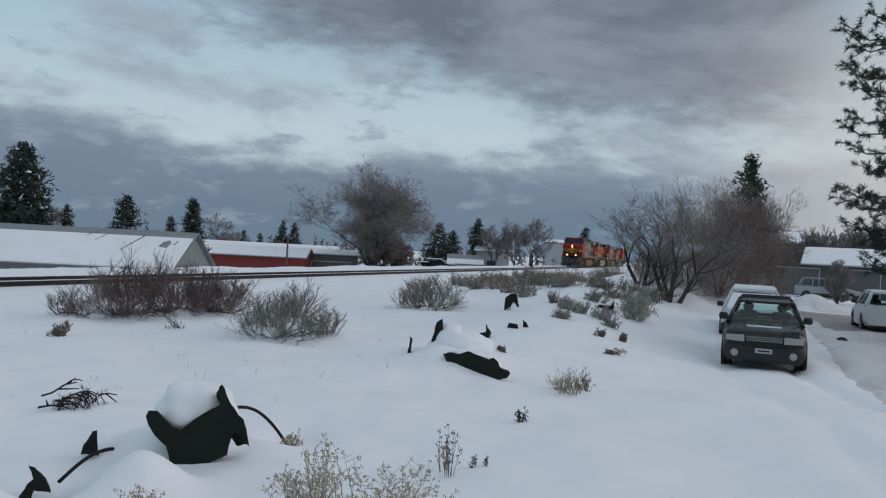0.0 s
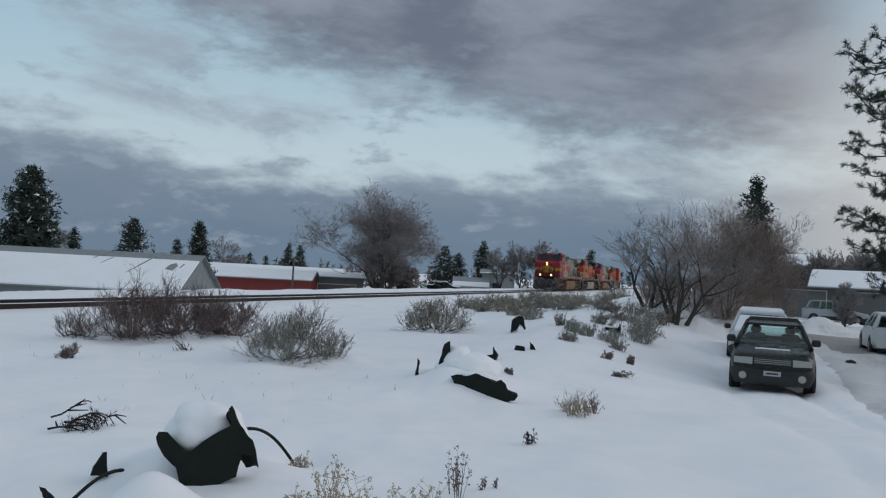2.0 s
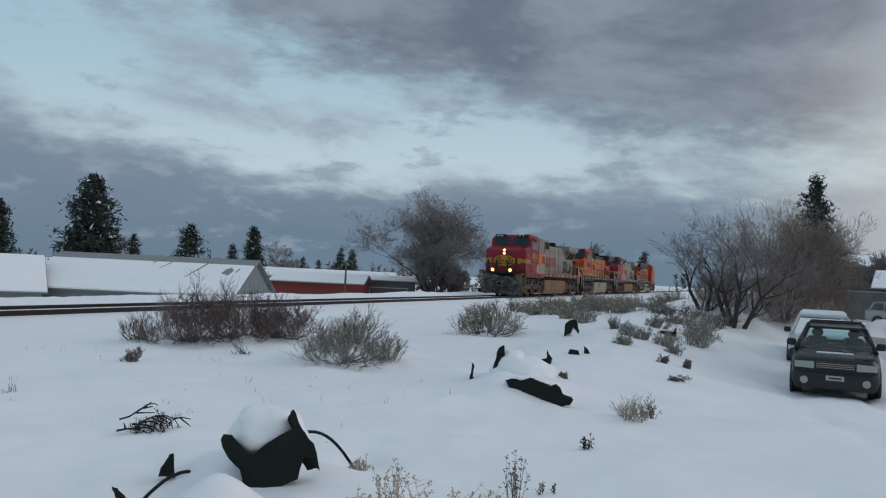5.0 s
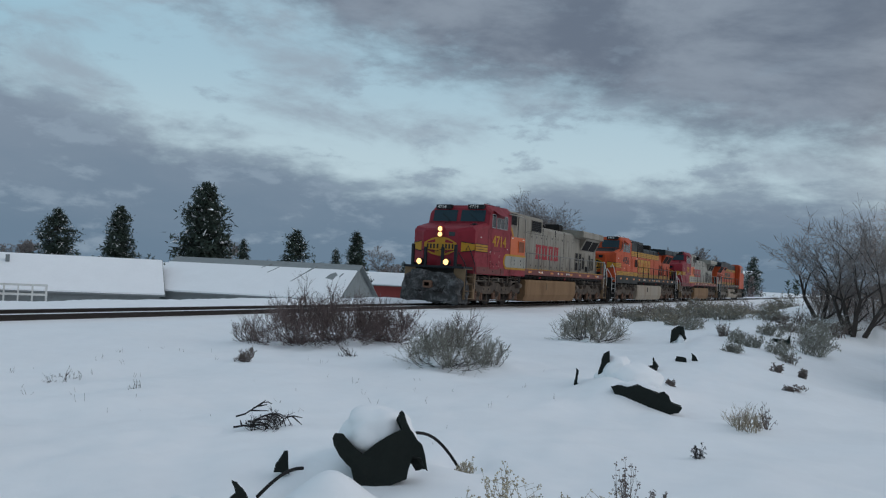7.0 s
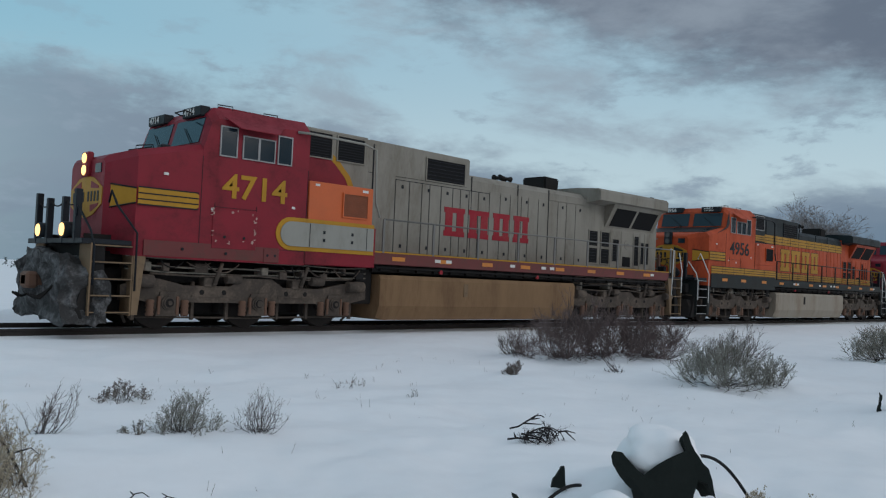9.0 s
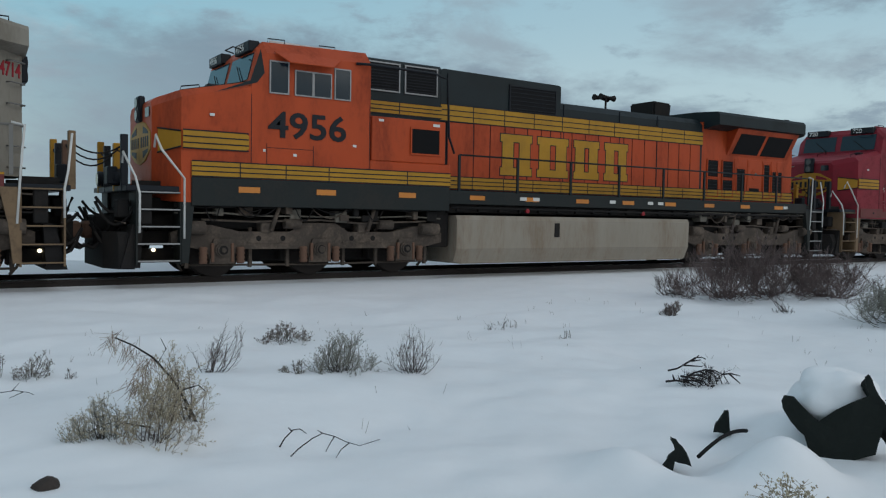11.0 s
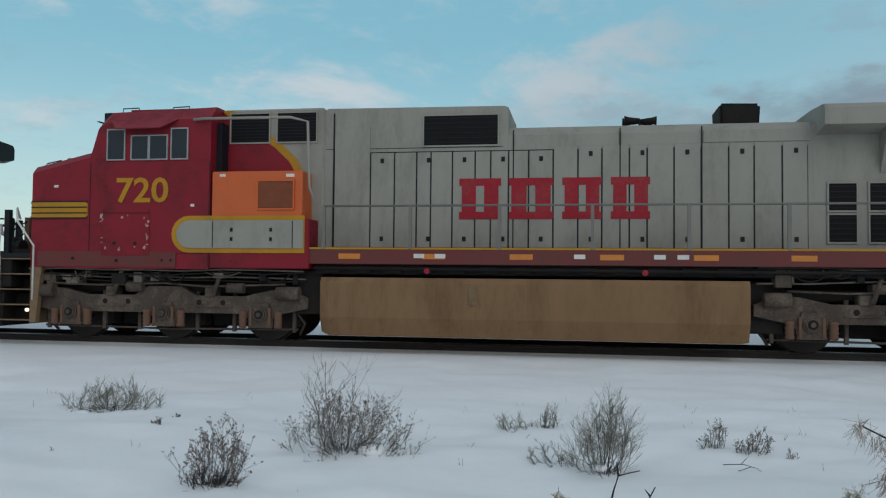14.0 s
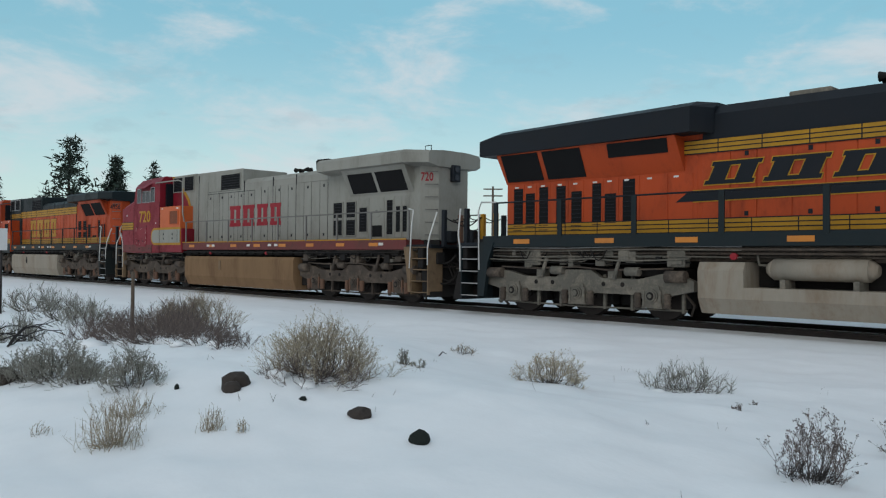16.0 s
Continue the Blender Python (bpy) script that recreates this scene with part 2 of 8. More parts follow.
def B(x0, x1, y0, y1, z0, z1, bevel=0.0):
    return box(bmesh.new(), x0, x1, min(y0, y1), max(y0, y1), z0, z1, bevel)


def loft(bm, rings, smooth=False):
    """Closes a skin over rings of equally many points."""
    rs = [[bm.verts.new(p) for p in r] for r in rings]
    n = len(rs[0])
    for a, b in zip(rs, rs[1:]):
        for i in range(n):
            f = bm.faces.new((a[i], a[(i + 1) % n], b[(i + 1) % n], b[i]))
            f.smooth = smooth
    bm.faces.new(list(reversed(rs[0]))), bm.faces.new(rs[-1])
    bmesh.ops.recalc_face_normals(bm, faces=bm.faces[:])
    return bm


def slab(bm, pts, y0, y1):
    """A plate: outline of (x, z) points, from y0 to y1."""
    return loft(bm, [[(x, y0, z) for x, z in pts], [(x, y1, z) for x, z in pts]])


def tube(bm, pts, r0, r1=None, n=6):
    """A round bar along points, tapering from r0 to r1."""
    r1 = r0 if r1 is None else r1
    pts = [Vector(p) for p in pts]
    up = Vector((0.13, 0.21, 0.97))
    rings = []
    for i, p in enumerate(pts):
        d = (pts[min(i + 1, len(pts) - 1)] - pts[max(i - 1, 0)]).normalized()
        u = d.cross(up if abs(d.dot(up)) < 0.95 else Vector((1, 0, 0.1))).normalized()
        v = d.cross(u)
        r = r0 + (r1 - r0) * i / (len(pts) - 1)
        rings.append([bm.verts.new(p + u * (r * math.cos(a)) + v * (r * math.sin(a))) for a in (2 * math.pi * k / n for k in range(n))])
    for a, b in zip(rings, rings[1:]):
        for i in range(n):
            bm.faces.new((a[i], a[(i + 1) % n], b[(i + 1) % n], b[i])).smooth = True
    bm.faces.new(list(reversed(rings[0]))), bm.faces.new(rings[-1])
    return bm


def disc(bm, x, y, z, r, y1, n=16):
    return tube(bm, [(x, y, z), (x, y1, z)], r, r, n)


def words(text, size, material, parent, m, width=1.0, bold=0.0, thick=0.006, name="lettering", label=""):
    """Raised lettering in the built-in font; m places its baseline's start."""
    cu = bpy.data.curves.new(name, "FONT")
    cu.body, cu.size, cu.extrude, cu.offset, cu.resolution_u = text, size, thick, bold, 3
    tmp = bpy.data.objects.new(name, cu)
    me = bpy.data.meshes.new_from_object(tmp)
    bpy.data.objects.remove(tmp), bpy.data.curves.remove(cu)
    me.transform(m @ Matrix.Diagonal((width, 1, 1, 1)))
    me.materials.append(material)
    ob = new(name, me)
    ob.parent = parent
    if label:
        tagged(ob, label)
    return ob


SIDE = Matrix.Rotation(radians(90), 4, "X")  # writing that faces -y


# ---- ground, track, road ----
def ss(v, a, b):
    t = min(1.0, max(0.0, (v - a) / (b - a)))
    return t * t * (3 - 2 * t)


MOUNDS = [(-8.6, 4.6, 2.6, 0.42), (-5.0, 4.6, 3.0, 0.30), (-11.5, 6.5, 2.5, 0.3), (4.36, 2.90, 0.27, 0.26), (3.70, 3.45, 0.24, 0.12), (5.20, 3.35, 0.34, 0.12), (10.45, 2.75, 0.5, 0.18), (3.75, 2.65, 0.5, 0.07), (5.3, 3.9, 0.8, 0.05),
          (6.2, 4.9, 0.9, 0.08), (11.3, 2.9, 1.0, 0.15), (12.5, 6.3, 1.6, 0.12), (14.5, 9.6, 2.4, 0.14), (20.5, 3.2, 2.2, 0.28), (24.5, 2.6, 2.4, 0.40), (29, 2.2, 3.0, 0.5), (35, 2.0, 3.5, 0.6), (1.6, 5.9, 1.2, 0.10),
          (17.0, 2.6, 1.6, 0.2), (40, 1.0, 4.0, 0.5), (44, -2.4, 1.8, 0.7), (45.5, -6.4, 1.2, 0.75), (36, -0.3, 2.0, 0.55), (33, 0.2, 1.4, 0.4), (38, 0.2, 2.5, 0.6), (39.5, -1.6, 1.8, 0.7)]
HOLLOWS = [(4.78, 2.92, 0.22, 0.06), (6.05, 2.78, 0.26, 0.09), (4.10, 3.36, 0.26, 0.07), (4.72, 3.58, 0.30, 0.06), (1.75, 4.98, 0.2, 0.05), (2.4, 4.75, 0.3, 0.03), (10.4, 2.05, 0.4, 0.10)]


def ground_z(x, y):
    z = -0.20
    z -= 0.42 * ss(x, 6.0, 17.0) * ss(y, 3.5, -1.0)
    z -= 0.20 * ss(x, 30.0, 60.0) * ss(y, 6.0, -1.0)
    z += 0.05 * ss(y, 9.0, 13.5) * ss(y, 30, 20)
    # shallow ballast shoulder, low bank beyond the track, then lower land
    bank = 0.16 + 0.10 * noise.noise((x * 0.11, 4.0, 0.0)) + 0.05 * noise.noise((x * 0.4, 9.0, 0.0))
    z += bank * math.exp(-((y - 20.6) / 1.5) ** 2)
    z -= 2.0 * ss(y, 22.5, 34.0)
    near = ss(abs(y - TRACK_Y), 1.4, 3.0)
    # packed snow between the rails, bare shoulders outside
    z += 0.08 * ss(abs(y - TRACK_Y), 0.95, 0.55) - 0.012 * ss(abs(y - TRACK_Y), 2.4, 1.0)
    if -40 < x < 80 and -20 < y < 60:
        p = Vector((x, y, 0.0))
        z += near * (0.09 * noise.noise(p * 0.35) + 0.055 * noise.noise(p * 0.9) + 0.030 * noise.noise(p * 2.3) + 0.013 * noise.noise(p * 5.0))
        # soft wind drifts that run along the track
        z += near * 0.018 * noise.noise((x * 0.5, y * 2.2, 5.0)) * ss(y, 6.0, 9.0)
        # rough ploughed bank beside the street
        z += 0.30 * max(0.0, noise.noise((x * 0.9, y * 0.9, 2.0)) + 0.25 * noise.noise((x * 2.6, y * 2.6, 3.0))) * ss(x, 30.0, 34.0) * ss(y, 2.5, 0.5) * ss(y, -3.4, -2.0)
        for mx, my, r, h in MOUNDS:
            d = ((x - mx) ** 2 + (y - my) ** 2) / (r * r)
            if d < 6:
                z += h * math.exp(-d)
        for mx, my, r, h in HOLLOWS:
            d = ((x - mx) ** 2 + (y - my) ** 2) / (r * r)
            if d < 6:
                z -= h * math.exp(-d)
        # wheel rut and drift lines beside the street
        if 4 < x < 40 and y < 0.5:
            for yy, w, h in ((-2.35, 0.15, 0.10), (-0.95, 0.12, 0.05), (-3.3, 0.25, 0.07)):
                z -= h * math.exp(-(((y - yy - 0.06 * x + 1.05 - 0.1 * math.sin(x * 0.5)) / w) ** 2))
            z += 0.03 * noise.noise((x * 1.2, y * 3.0, 7.0)) * ss(y, -1.2, -2.2)
    return z


def axis(stops):
    """Coordinates with given steps between given ends."""
    out = [stops[0][0]]
    for end, n in stops[1:]:
        a = out[-1]
        out += [a + (end - a) * (k + 1) / n for k in range(n)]
    return out


gx = axis([(-2500, 0), (-400, 6), (-80, 16), (-20, 40), (-10, 50), (2.5, 95), (7.5, 84), (26, 130), (60, 100), (160, 50), (600, 20), (3000, 6)])
gy = axis([(-2000, 0), (-300, 6), (-40, 12), (-6, 40), (1.8, 48), (5.4, 60), (10, 38), (15.3, 28), (18.1, 28), (24, 30), (40, 32), (120, 30), (500, 16), (3000, 6)])
verts = [(x, y, ground_z(x, y)) for y in gy for x in gx]
nx = len(gx)
faces = [(j * nx + i, j * nx + i + 1, (j + 1) * nx + i + 1, (j + 1) * nx + i) for j in range(len(gy) - 1) for i in range(nx - 1)]
me = bpy.data.meshes.new("ground")
me.from_pydata(verts, [], faces)
me.polygons.foreach_set("use_smooth", [True] * len(faces))
me.materials.append(M_SNOW)
tagged(new("ground", me), "smooth deep snow over open ground", "snow", kind="structure")


def rail_mesh():
    prof = [(-0.075, -0.17), (0.075, -0.17), (0.075, -0.155), (0.012, -0.13), (0.012, -0.045), (0.037, -0.035), (0.037, 0.0), (-0.037, 0.0), (-0.037, -0.035), (-0.012, -0.045), (-0.012, -0.13), (-0.075, -0.155)]
    return loft(bmesh.new(), [[(x, y, z) for y, z in prof] for x in (-420, -60, 60, 420)])


track = tagged(new("railway_track"), "dark steel rails half sunk in snow", "railway track", kind="structure")
track.location = (0, TRACK_Y, 0)
for y in (-0.755, 0.755):
    r = part("rail", rail_mesh(), M_RAIL, track)
    r.location = (0, y, 0)
# dark ballast and tie ends that show beside the near rail
bm = bmesh.new()
rnd = random.Random(4)
for k in range(260):
    x = -45 + k * 0.55
    w = 0.10 + 0.03 * rnd.random()
    box(bm, x - w, x + w, -1.28 + rnd.uniform(-0.03, 0.03), 1.28, -0.40, -0.205)
part("tie", bm, M_RAIL, track)

# street with packed, brownish snow
M_STREET = mat("packed_dirty_street_snow", (0.66, 0.665, 0.67), 0.75, grime=(0.33, 0.315, 0.305), grime_amt=0.75, grime_scale=0.45, bump=0.4, bump_scale=6, vary=0.1, scale=0.8, stretch=(0.35, 1.2, 1))
M_WET = mat("wet_brown_street_slush", (0.20, 0.185, 0.175), 0.5, grime=(0.42, 0.42, 0.43), grime_amt=0.6, grime_scale=0.5, bump=0.3, bump_scale=8, vary=0.15)
sv, sf = [], []
sx = axis([(6.0, 0), (60.0, 200)])
for i, x in enumerate(sx):
    for j in range(25):
        y = -2.9 - 0.075 * (x - 15) - j * 0.3 + 0.15 * noise.noise((x * 0.5, j, 1.0)) * (1 if j == 0 else 0)
        sv.append((x, y, ground_z(x, y) + 0.055 + 0.02 * noise.noise((x * 0.7, y * 1.5, 3.0)) - (0.09 if j == 0 else 0)))
for i in range(len(sx) - 1):
    for j in range(24):
        sf.append((i * 25 + j, i * 25 + j + 1, (i + 1) * 25 + j + 1, (i + 1) * 25 + j))
me = bpy.data.meshes.new("road")
me.from_pydata(sv, [], sf)
me.polygons.foreach_set("use_smooth", [True] * len(sf))
me.materials.append(M_STREET), me.materials.append(M_WET)
me.polygons.foreach_set("material_index", [1 if 29 < sv[f[0]][0] < 41 and sv[f[0]][1] < -4.6 else 0 for f in sf])
tagged(new("road", me), "street covered with packed dirty snow", "road", kind="structure")


# ---- locomotives: x runs back from the leading coupler, -y is the side towards the camera, z from the rail top ----
LOCOS, WHEELSETS = [], []


def wheelset_mesh():
    bm = bmesh.new()
    tube(bm, [(0, -1.05, 0), (0, 1.05, 0)], 0.1, 0.1, 8)
    for sy in (-1, 1):
        tube(bm, [(0, sy * 0.69, 0), (0, sy * 0.70, 0), (0, sy * 0.725, 0)], 0.565, 0.565, 28)
        tube(bm, [(0, sy * 0.725, 0), (0, sy * 0.85, 0)], 0.535, 0.53, 28)
        tube(bm, [(0, sy * 0.85, 0), (0, sy * 0.90, 0)], 0.2, 0.17, 12)
        for k in range(6):
            a = k * math.pi / 3
            tube(bm, [(0.33 * math.cos(a), sy * 0.85, 0.33 * math.sin(a)), (0.33 * math.cos(a), sy * 0.86, 0.33 * math.sin(a))], 0.05, 0.05, 6)
    me = bpy.data.meshes.new("wheelset")
    bm.to_mesh(me), bm.free()
    me.materials.append(M_RAIL)
    return me


WHEEL_MESH = wheelset_mesh()


def truck(loco, axles, material, y=1.33):
    """Three-axle truck: cast side frames, journal boxes, springs, wheelsets."""
    a, b, c = axles
    bm = bmesh.new()
    for s in (-1, 1):
        low = []
        for k, x in enumerate(axles):
            low += [(x - 0.40, 0.54), (x - 0.26, 0.46), (x - 0.24, 0.28), (x + 0.24, 0.28), (x + 0.26, 0.46), (x + 0.40, 0.54)]
        out = [(a - 0.95, 0.66)] + low + [(c + 0.95, 0.66), (c + 0.95, 0.86), (c + 0.55, 1.02), (c + 0.2, 1.0), (c - 0.35, 0.88), (b + 0.65, 0.88), (b + 0.35, 1.06), (b - 0.35, 1.06), (b - 0.65, 0.88), (a + 0.35, 0.88), (a - 0.2, 1.0), (a - 0.55, 1.02), (a - 0.95, 0.86)]
        slab(bm, out, s * (y - 0.16), s * y)
    for x in (a + 1.0, b + 1.0):
        box(bm, x - 0.12, x + 0.12, -1.15, 1.15, 0.62, 0.84)
    side = part("truck", bm, material, loco)
    for x in ((a + b) / 2, (b + c) / 2):
        for dx in (-0.28, 0.22):
            bm = bmesh.new()
            disc(bm, x + dx, -y - 0.004, 0.75, 0.055, -y + 0.01, 10)
            part("frame_hole", bm, M_BLACK, side)
        part("frame_ledge", B(x - 0.5, x + 0.45, -y - 0.02, -y + 0.02, 0.66, 0.69), material, side)
    for i, x in enumerate(axles):
        bm = bmesh.new()
        loft(bm, [[(x - 0.25, -y - 0.05, 0.27), (x + 0.25, -y - 0.05, 0.27), (x + 0.17, -y - 0.05, 0.74), (x - 0.17, -y - 0.05, 0.74)],
                  [(x - 0.25, -y + 0.05, 0.27), (x + 0.25, -y + 0.05, 0.27), (x + 0.17, -y + 0.05, 0.74), (x - 0.17, -y + 0.05, 0.74)]])
        disc(bm, x, -y - 0.05, 0.53, 0.15, -y - 0.085, 16)
        j = part("journal_box", bm, material, side)
        bm = bmesh.new()
        disc(bm, x, -y - 0.085, 0.53, 0.115, -y - 0.12, 14)
        cap = part("axle_cap", bm, material, side)
        part("cap_ring", disc(bmesh.new(), x, -y - 0.12, 0.53, 0.088, -y - 0.124, 14), M_BLACK, side)
        part("cap_hub", disc(bmesh.new(), x, -y - 0.124, 0.53, 0.045 if i != 1 else 0.07, -y - 0.15, 10), material, side)
        for dx in (-0.19, 0.19):
            part("liner_plate", B(x + dx - 0.03, x + dx + 0.03, -y - 0.07, -y, 0.30, 0.66, 0.01), M_RUST if material is M_TRUCK else material, side)
        for dx in (-0.36, 0.36):
            rings = []
            for k in range(9):
                rr = 0.088 if k % 2 else 0.066
                rings.append([(x + dx + rr * math.cos(q), -y - 0.02 + rr * math.sin(q), 0.27 + k * 0.04) for q in (2 * math.pi * j / 10 for j in range(10))])
            part("spring", loft(bmesh.new(), rings, True), M_RUST if material is M_TRUCK else M_TRUCK, side)
        ws = new("wheelset", WHEEL_MESH)
        ws.parent = side
        ws.location = (x, 0, 0.53)
        WHEELSETS.append((ws, (x, 0, 0.53)))
    for x in ((a + b) / 2 + 0.1, (b + c) / 2 + 0.1):
        part("traction_motor", B(x - 0.45, x + 0.45, -0.62, 0.62, 0.25, 1.0, 0.06), M_BLACK, side)
    part("bolster", B(a - 0.6, c + 0.6, -1.05, 1.05, 0.92, 1.12, 0.03), M_BLACK, side)
    # brake cylinder, sand pipes and cables
    bm = bmesh.new()
    tube(bm, [(c + 0.35, -y - 0.06, 0.95), (c + 0.80, -y - 0.06, 0.95)], 0.13, 0.13, 12)
    tube(bm, [(a - 0.80, -y - 0.06, 0.95), (a - 0.35, -y - 0.06, 0.95)], 0.13, 0.13, 12)
    tube(bm, [(a - 0.4, -y - 0.04, 1.10), (a + 0.6, -y - 0.04, 1.07), (b, -y - 0.04, 1.12), (b + 0.9, -y - 0.04, 1.06), (c + 0.5, -y - 0.04, 1.12)], 0.022, 0.022, 5)
    tube(bm, [(a - 0.55, -y + 0.1, 0.75), (a - 0.78, -y + 0.35, 0.35), (a - 0.62, -y + 0.5, 0.12)], 0.03, 0.03, 5)
    tube(bm, [(c + 0.55, -y + 0.1, 0.75), (c + 0.78, -y + 0.35, 0.35), (c + 0.62, -y + 0.5, 0.12)], 0.03, 0.03, 5)
    part("brake_gear", bm, M_TRUCK, side)
    return side


def underframe(loco, axles, seed, material, z0=1.06, z1=1.52):
    """Pipes, valves, cable loops and brake rigging packed over and between the wheels."""
    rnd = random.Random(seed)
    a, b, c = axles
    for k in range(4):
        z, y = rnd.uniform(z0 + 0.08, z1), rnd.uniform(-1.46, -1.3)
        pts = [(a - 0.9 + (c - a + 1.8) * j / 7, y, z + rnd.uniform(-0.035, 0.035)) for j in range(8)]
        part("air_pipe", tube(bmesh.new(), pts, 0.018, 0.018, 5), rnd.choice((material, M_BLACK, M_TRUCKG)), loco)
    for k in range(11):
        x, w, h = rnd.uniform(a - 0.8, c + 0.7), rnd.uniform(0.08, 0.3), rnd.uniform(0.1, 0.28)
        z = rnd.uniform(z0, z1 - h)
        part("valve_box", B(x, x + w, -rnd.uniform(1.36, 1.46), -1.1, z, z + h, 0.012), rnd.choice((material, material, M_BLACK, M_TRUCKG)), loco)
    for k in range(9):
        x, w, d = rnd.uniform(a - 0.7, c + 0.3), rnd.uniform(0.25, 0.8), rnd.uniform(0.08, 0.3)
        y = -rnd.uniform(1.38, 1.5)
        pts = [(x + w * j / 6, y, z1 - 0.05 - d * (1 - (j / 3 - 1) ** 2)) for j in range(7)]
        part("cable", tube(bmesh.new(), pts, 0.013, 0.013, 5), rnd.choice((M_BLACK, M_BLACK, material)), loco)
    for x in (a - 0.62, a + 0.62, b - 0.62, b + 0.62, c - 0.62, c + 0.62):
        part("brake_shoe", B(x - 0.07, x + 0.07, -0.95, -0.66, 0.28, 0.92, 0.02), M_BLACK, loco)
        part("brake_hanger", B(x - 0.035, x + 0.035, -1.18, -1.10, 0.18, 0.96, 0.01), material, loco)
    part("brake_rod", tube(bmesh.new(), [(a - 0.7, -1.14, 0.24), (b, -1.14, 0.21), (c + 0.7, -1.14, 0.24)], 0.022, 0.022, 5), material, loco)
    for x in ((a + b) / 2 - 0.05, (b + c) / 2 + 0.05):
        part("damper", tube(bmesh.new(), [(x, -1.40, 0.90), (x + 0.16, -1.40, 1.36)], 0.05, 0.04, 8), material, loco)
        part("brake_cylinder", tube(bmesh.new(), [(x + 0.28, -1.36, 1.04), (x + 0.62, -1.36, 1.04)], 0.10, 0.10, 12), material, loco)
        part("bolster_pad", B(x - 0.2, x + 0.02, -1.37, -1.1, 0.86, 1.06, 0.02), material, loco)


def jumpers(loco, x, d, seed):
    """Cables and hoses hanging at a coupled end."""
    rnd = random.Random(seed)
    part("draft_gear", B(min(x - d * 0.72, x - d * 0.16), max(x - d * 0.72, x - d * 0.16), -0.36, 0.36, 0.60, 1.16, 0.04), M_BLACK, loco)
    for k in range(13):
        y = rnd.uniform(-1.1, 0.9)
        z = rnd.uniform(0.75, 1.5)
        w, s = rnd.uniform(0.15, 0.5), rnd.uniform(0.2, 0.6)
        pts = [(x - d * (0.72 - 0.62 * j / 6), y + w * (j / 6 - 0.5), z - s * (1 - (j / 3 - 1) ** 2)) for j in range(7)]
        part("air_hose", tube(bmesh.new(), pts, 0.030, 0.030, 6), M_BLACK, loco)
    if d > 0:
        for k in range(3):
            pts = [(x - 0.30 + 0.86 * j / 8, -1.0 + 0.3 * k + 0.1 * j / 8, 2.42 - 0.05 * k - (0.16 + 0.05 * k) * (1 - (j / 4 - 1) ** 2)) for j in range(9)]
            part("jumper_cable", tube(bmesh.new(), pts, 0.016, 0.016, 5), M_BLACK, loco)
    part("jumper_box", B(min(x - d * 0.5, x - d * 0.32), max(x - d * 0.5, x - d * 0.32), -0.78, -0.50, 1.72, 2.05, 0.02), M_BLACKP, loco)
    part("jumper_box", B(min(x - d * 0.62, x - d * 0.40), max(x - d * 0.62, x - d * 0.40), -1.20, -0.90, 1.12, 1.45, 0.03), M_BLACK, loco)
    part("cut_lever", tube(bmesh.new(), [(x - d * 0.5, -1.38, 1.02), (x - d * 0.5, -0.4, 1.06), (x - d * 0.2, -0.1, 1.12)], 0.016, 0.016, 5), M_TRUCK, loco)


def steps(loco, x0, x1, stringer_mat, rail_mat, tread_mat):
    """Corner steps between two stringer plates, with treads, light and grab rails, on both sides."""
    for s in (-1, 1):
        st, _ = [part("step_stringer", slab(bmesh.new(), [(xa, 1.62), (xa + 0.03, 1.62), (xa + 0.03, 0.28), (xa, 0.28)], s * 0.95, s * 1.5), stringer_mat, loco) for xa in (x0, x1 - 0.03)]
        for k in range(5):
            z = 0.32 + k * 0.31
            part("step_tread", B(x0 + 0.03, x1 - 0.03, s * (1.05 + 0.0 * k), s * 1.49, z, z + 0.035), M_BLACK, st)
            part("step_riser", B(x0 + 0.03, x1 - 0.03, s * 1.02, s * 1.05, z, z + 0.24), M_BLACK, st)
            part("tread_edge", B(x0 + 0.03, x1 - 0.03, s * 1.49, s * 1.503, z + 0.012, z + 0.037), M_STEPTAN if stringer_mat is M_STEPTAN else M_FRAME, st)
    bm = bmesh.new()
    disc(bm, (x0 + x1) / 2, -1.1, 0.53, 0.036, -1.06, 10)
    part("step_lamp", bm, M_STEPLAMP, loco)


def coupler(loco, x, d):
    """Draft gear, knuckle and hoses at the end x, pointing along d."""
    bm = bmesh.new()
    box(bm, min(x, x - d * 0.75), max(x, x - d * 0.75), -0.14, 0.14, 0.78, 0.98, 0.02)
    box(bm, min(x, x - d * 0.22), max(x, x - d * 0.22), -0.2, 0.22, 0.72, 1.04, 0.05)
    part("coupler", bm, M_RUST, loco)
    for k, y in enumerate((-0.75, -0.6, -0.42, 0.42, 0.6)):
        bm = bmesh.new()
        tube(bm, [(x - d * 0.68, y, 1.2), (x - d * 0.45, y, 1.12), (x - d * 0.3, y * 0.95, 0.8 - 0.06 * k), (x - d * 0.1, y * 0.9, 0.55), (x + d * 0.02, y * 0.85, 0.62)], 0.026, 0.026, 6)
        part("brake_hose", bm, M_BLACK, loco)
    bm = bmesh.new()
    box(bm, min(x - d * 0.95, x - d * 0.72), max(x - d * 0.95, x - d * 0.72), -1.45, 1.45, 1.0, 1.62, 0.02)
    part("end_plate", bm, M_BLACK, loco)
    bm = bmesh.new()
    xa, xb = x - d * 0.80, x - d * 0.62
    slab(bm, [(xa, 1.0), (xb, 1.0), (xb + d * 0.2, 0.22), (xa + d * 0.05, 0.22)], -1.42, 1.42)
    part("pilot_plate", bm, M_BLACK, loco)


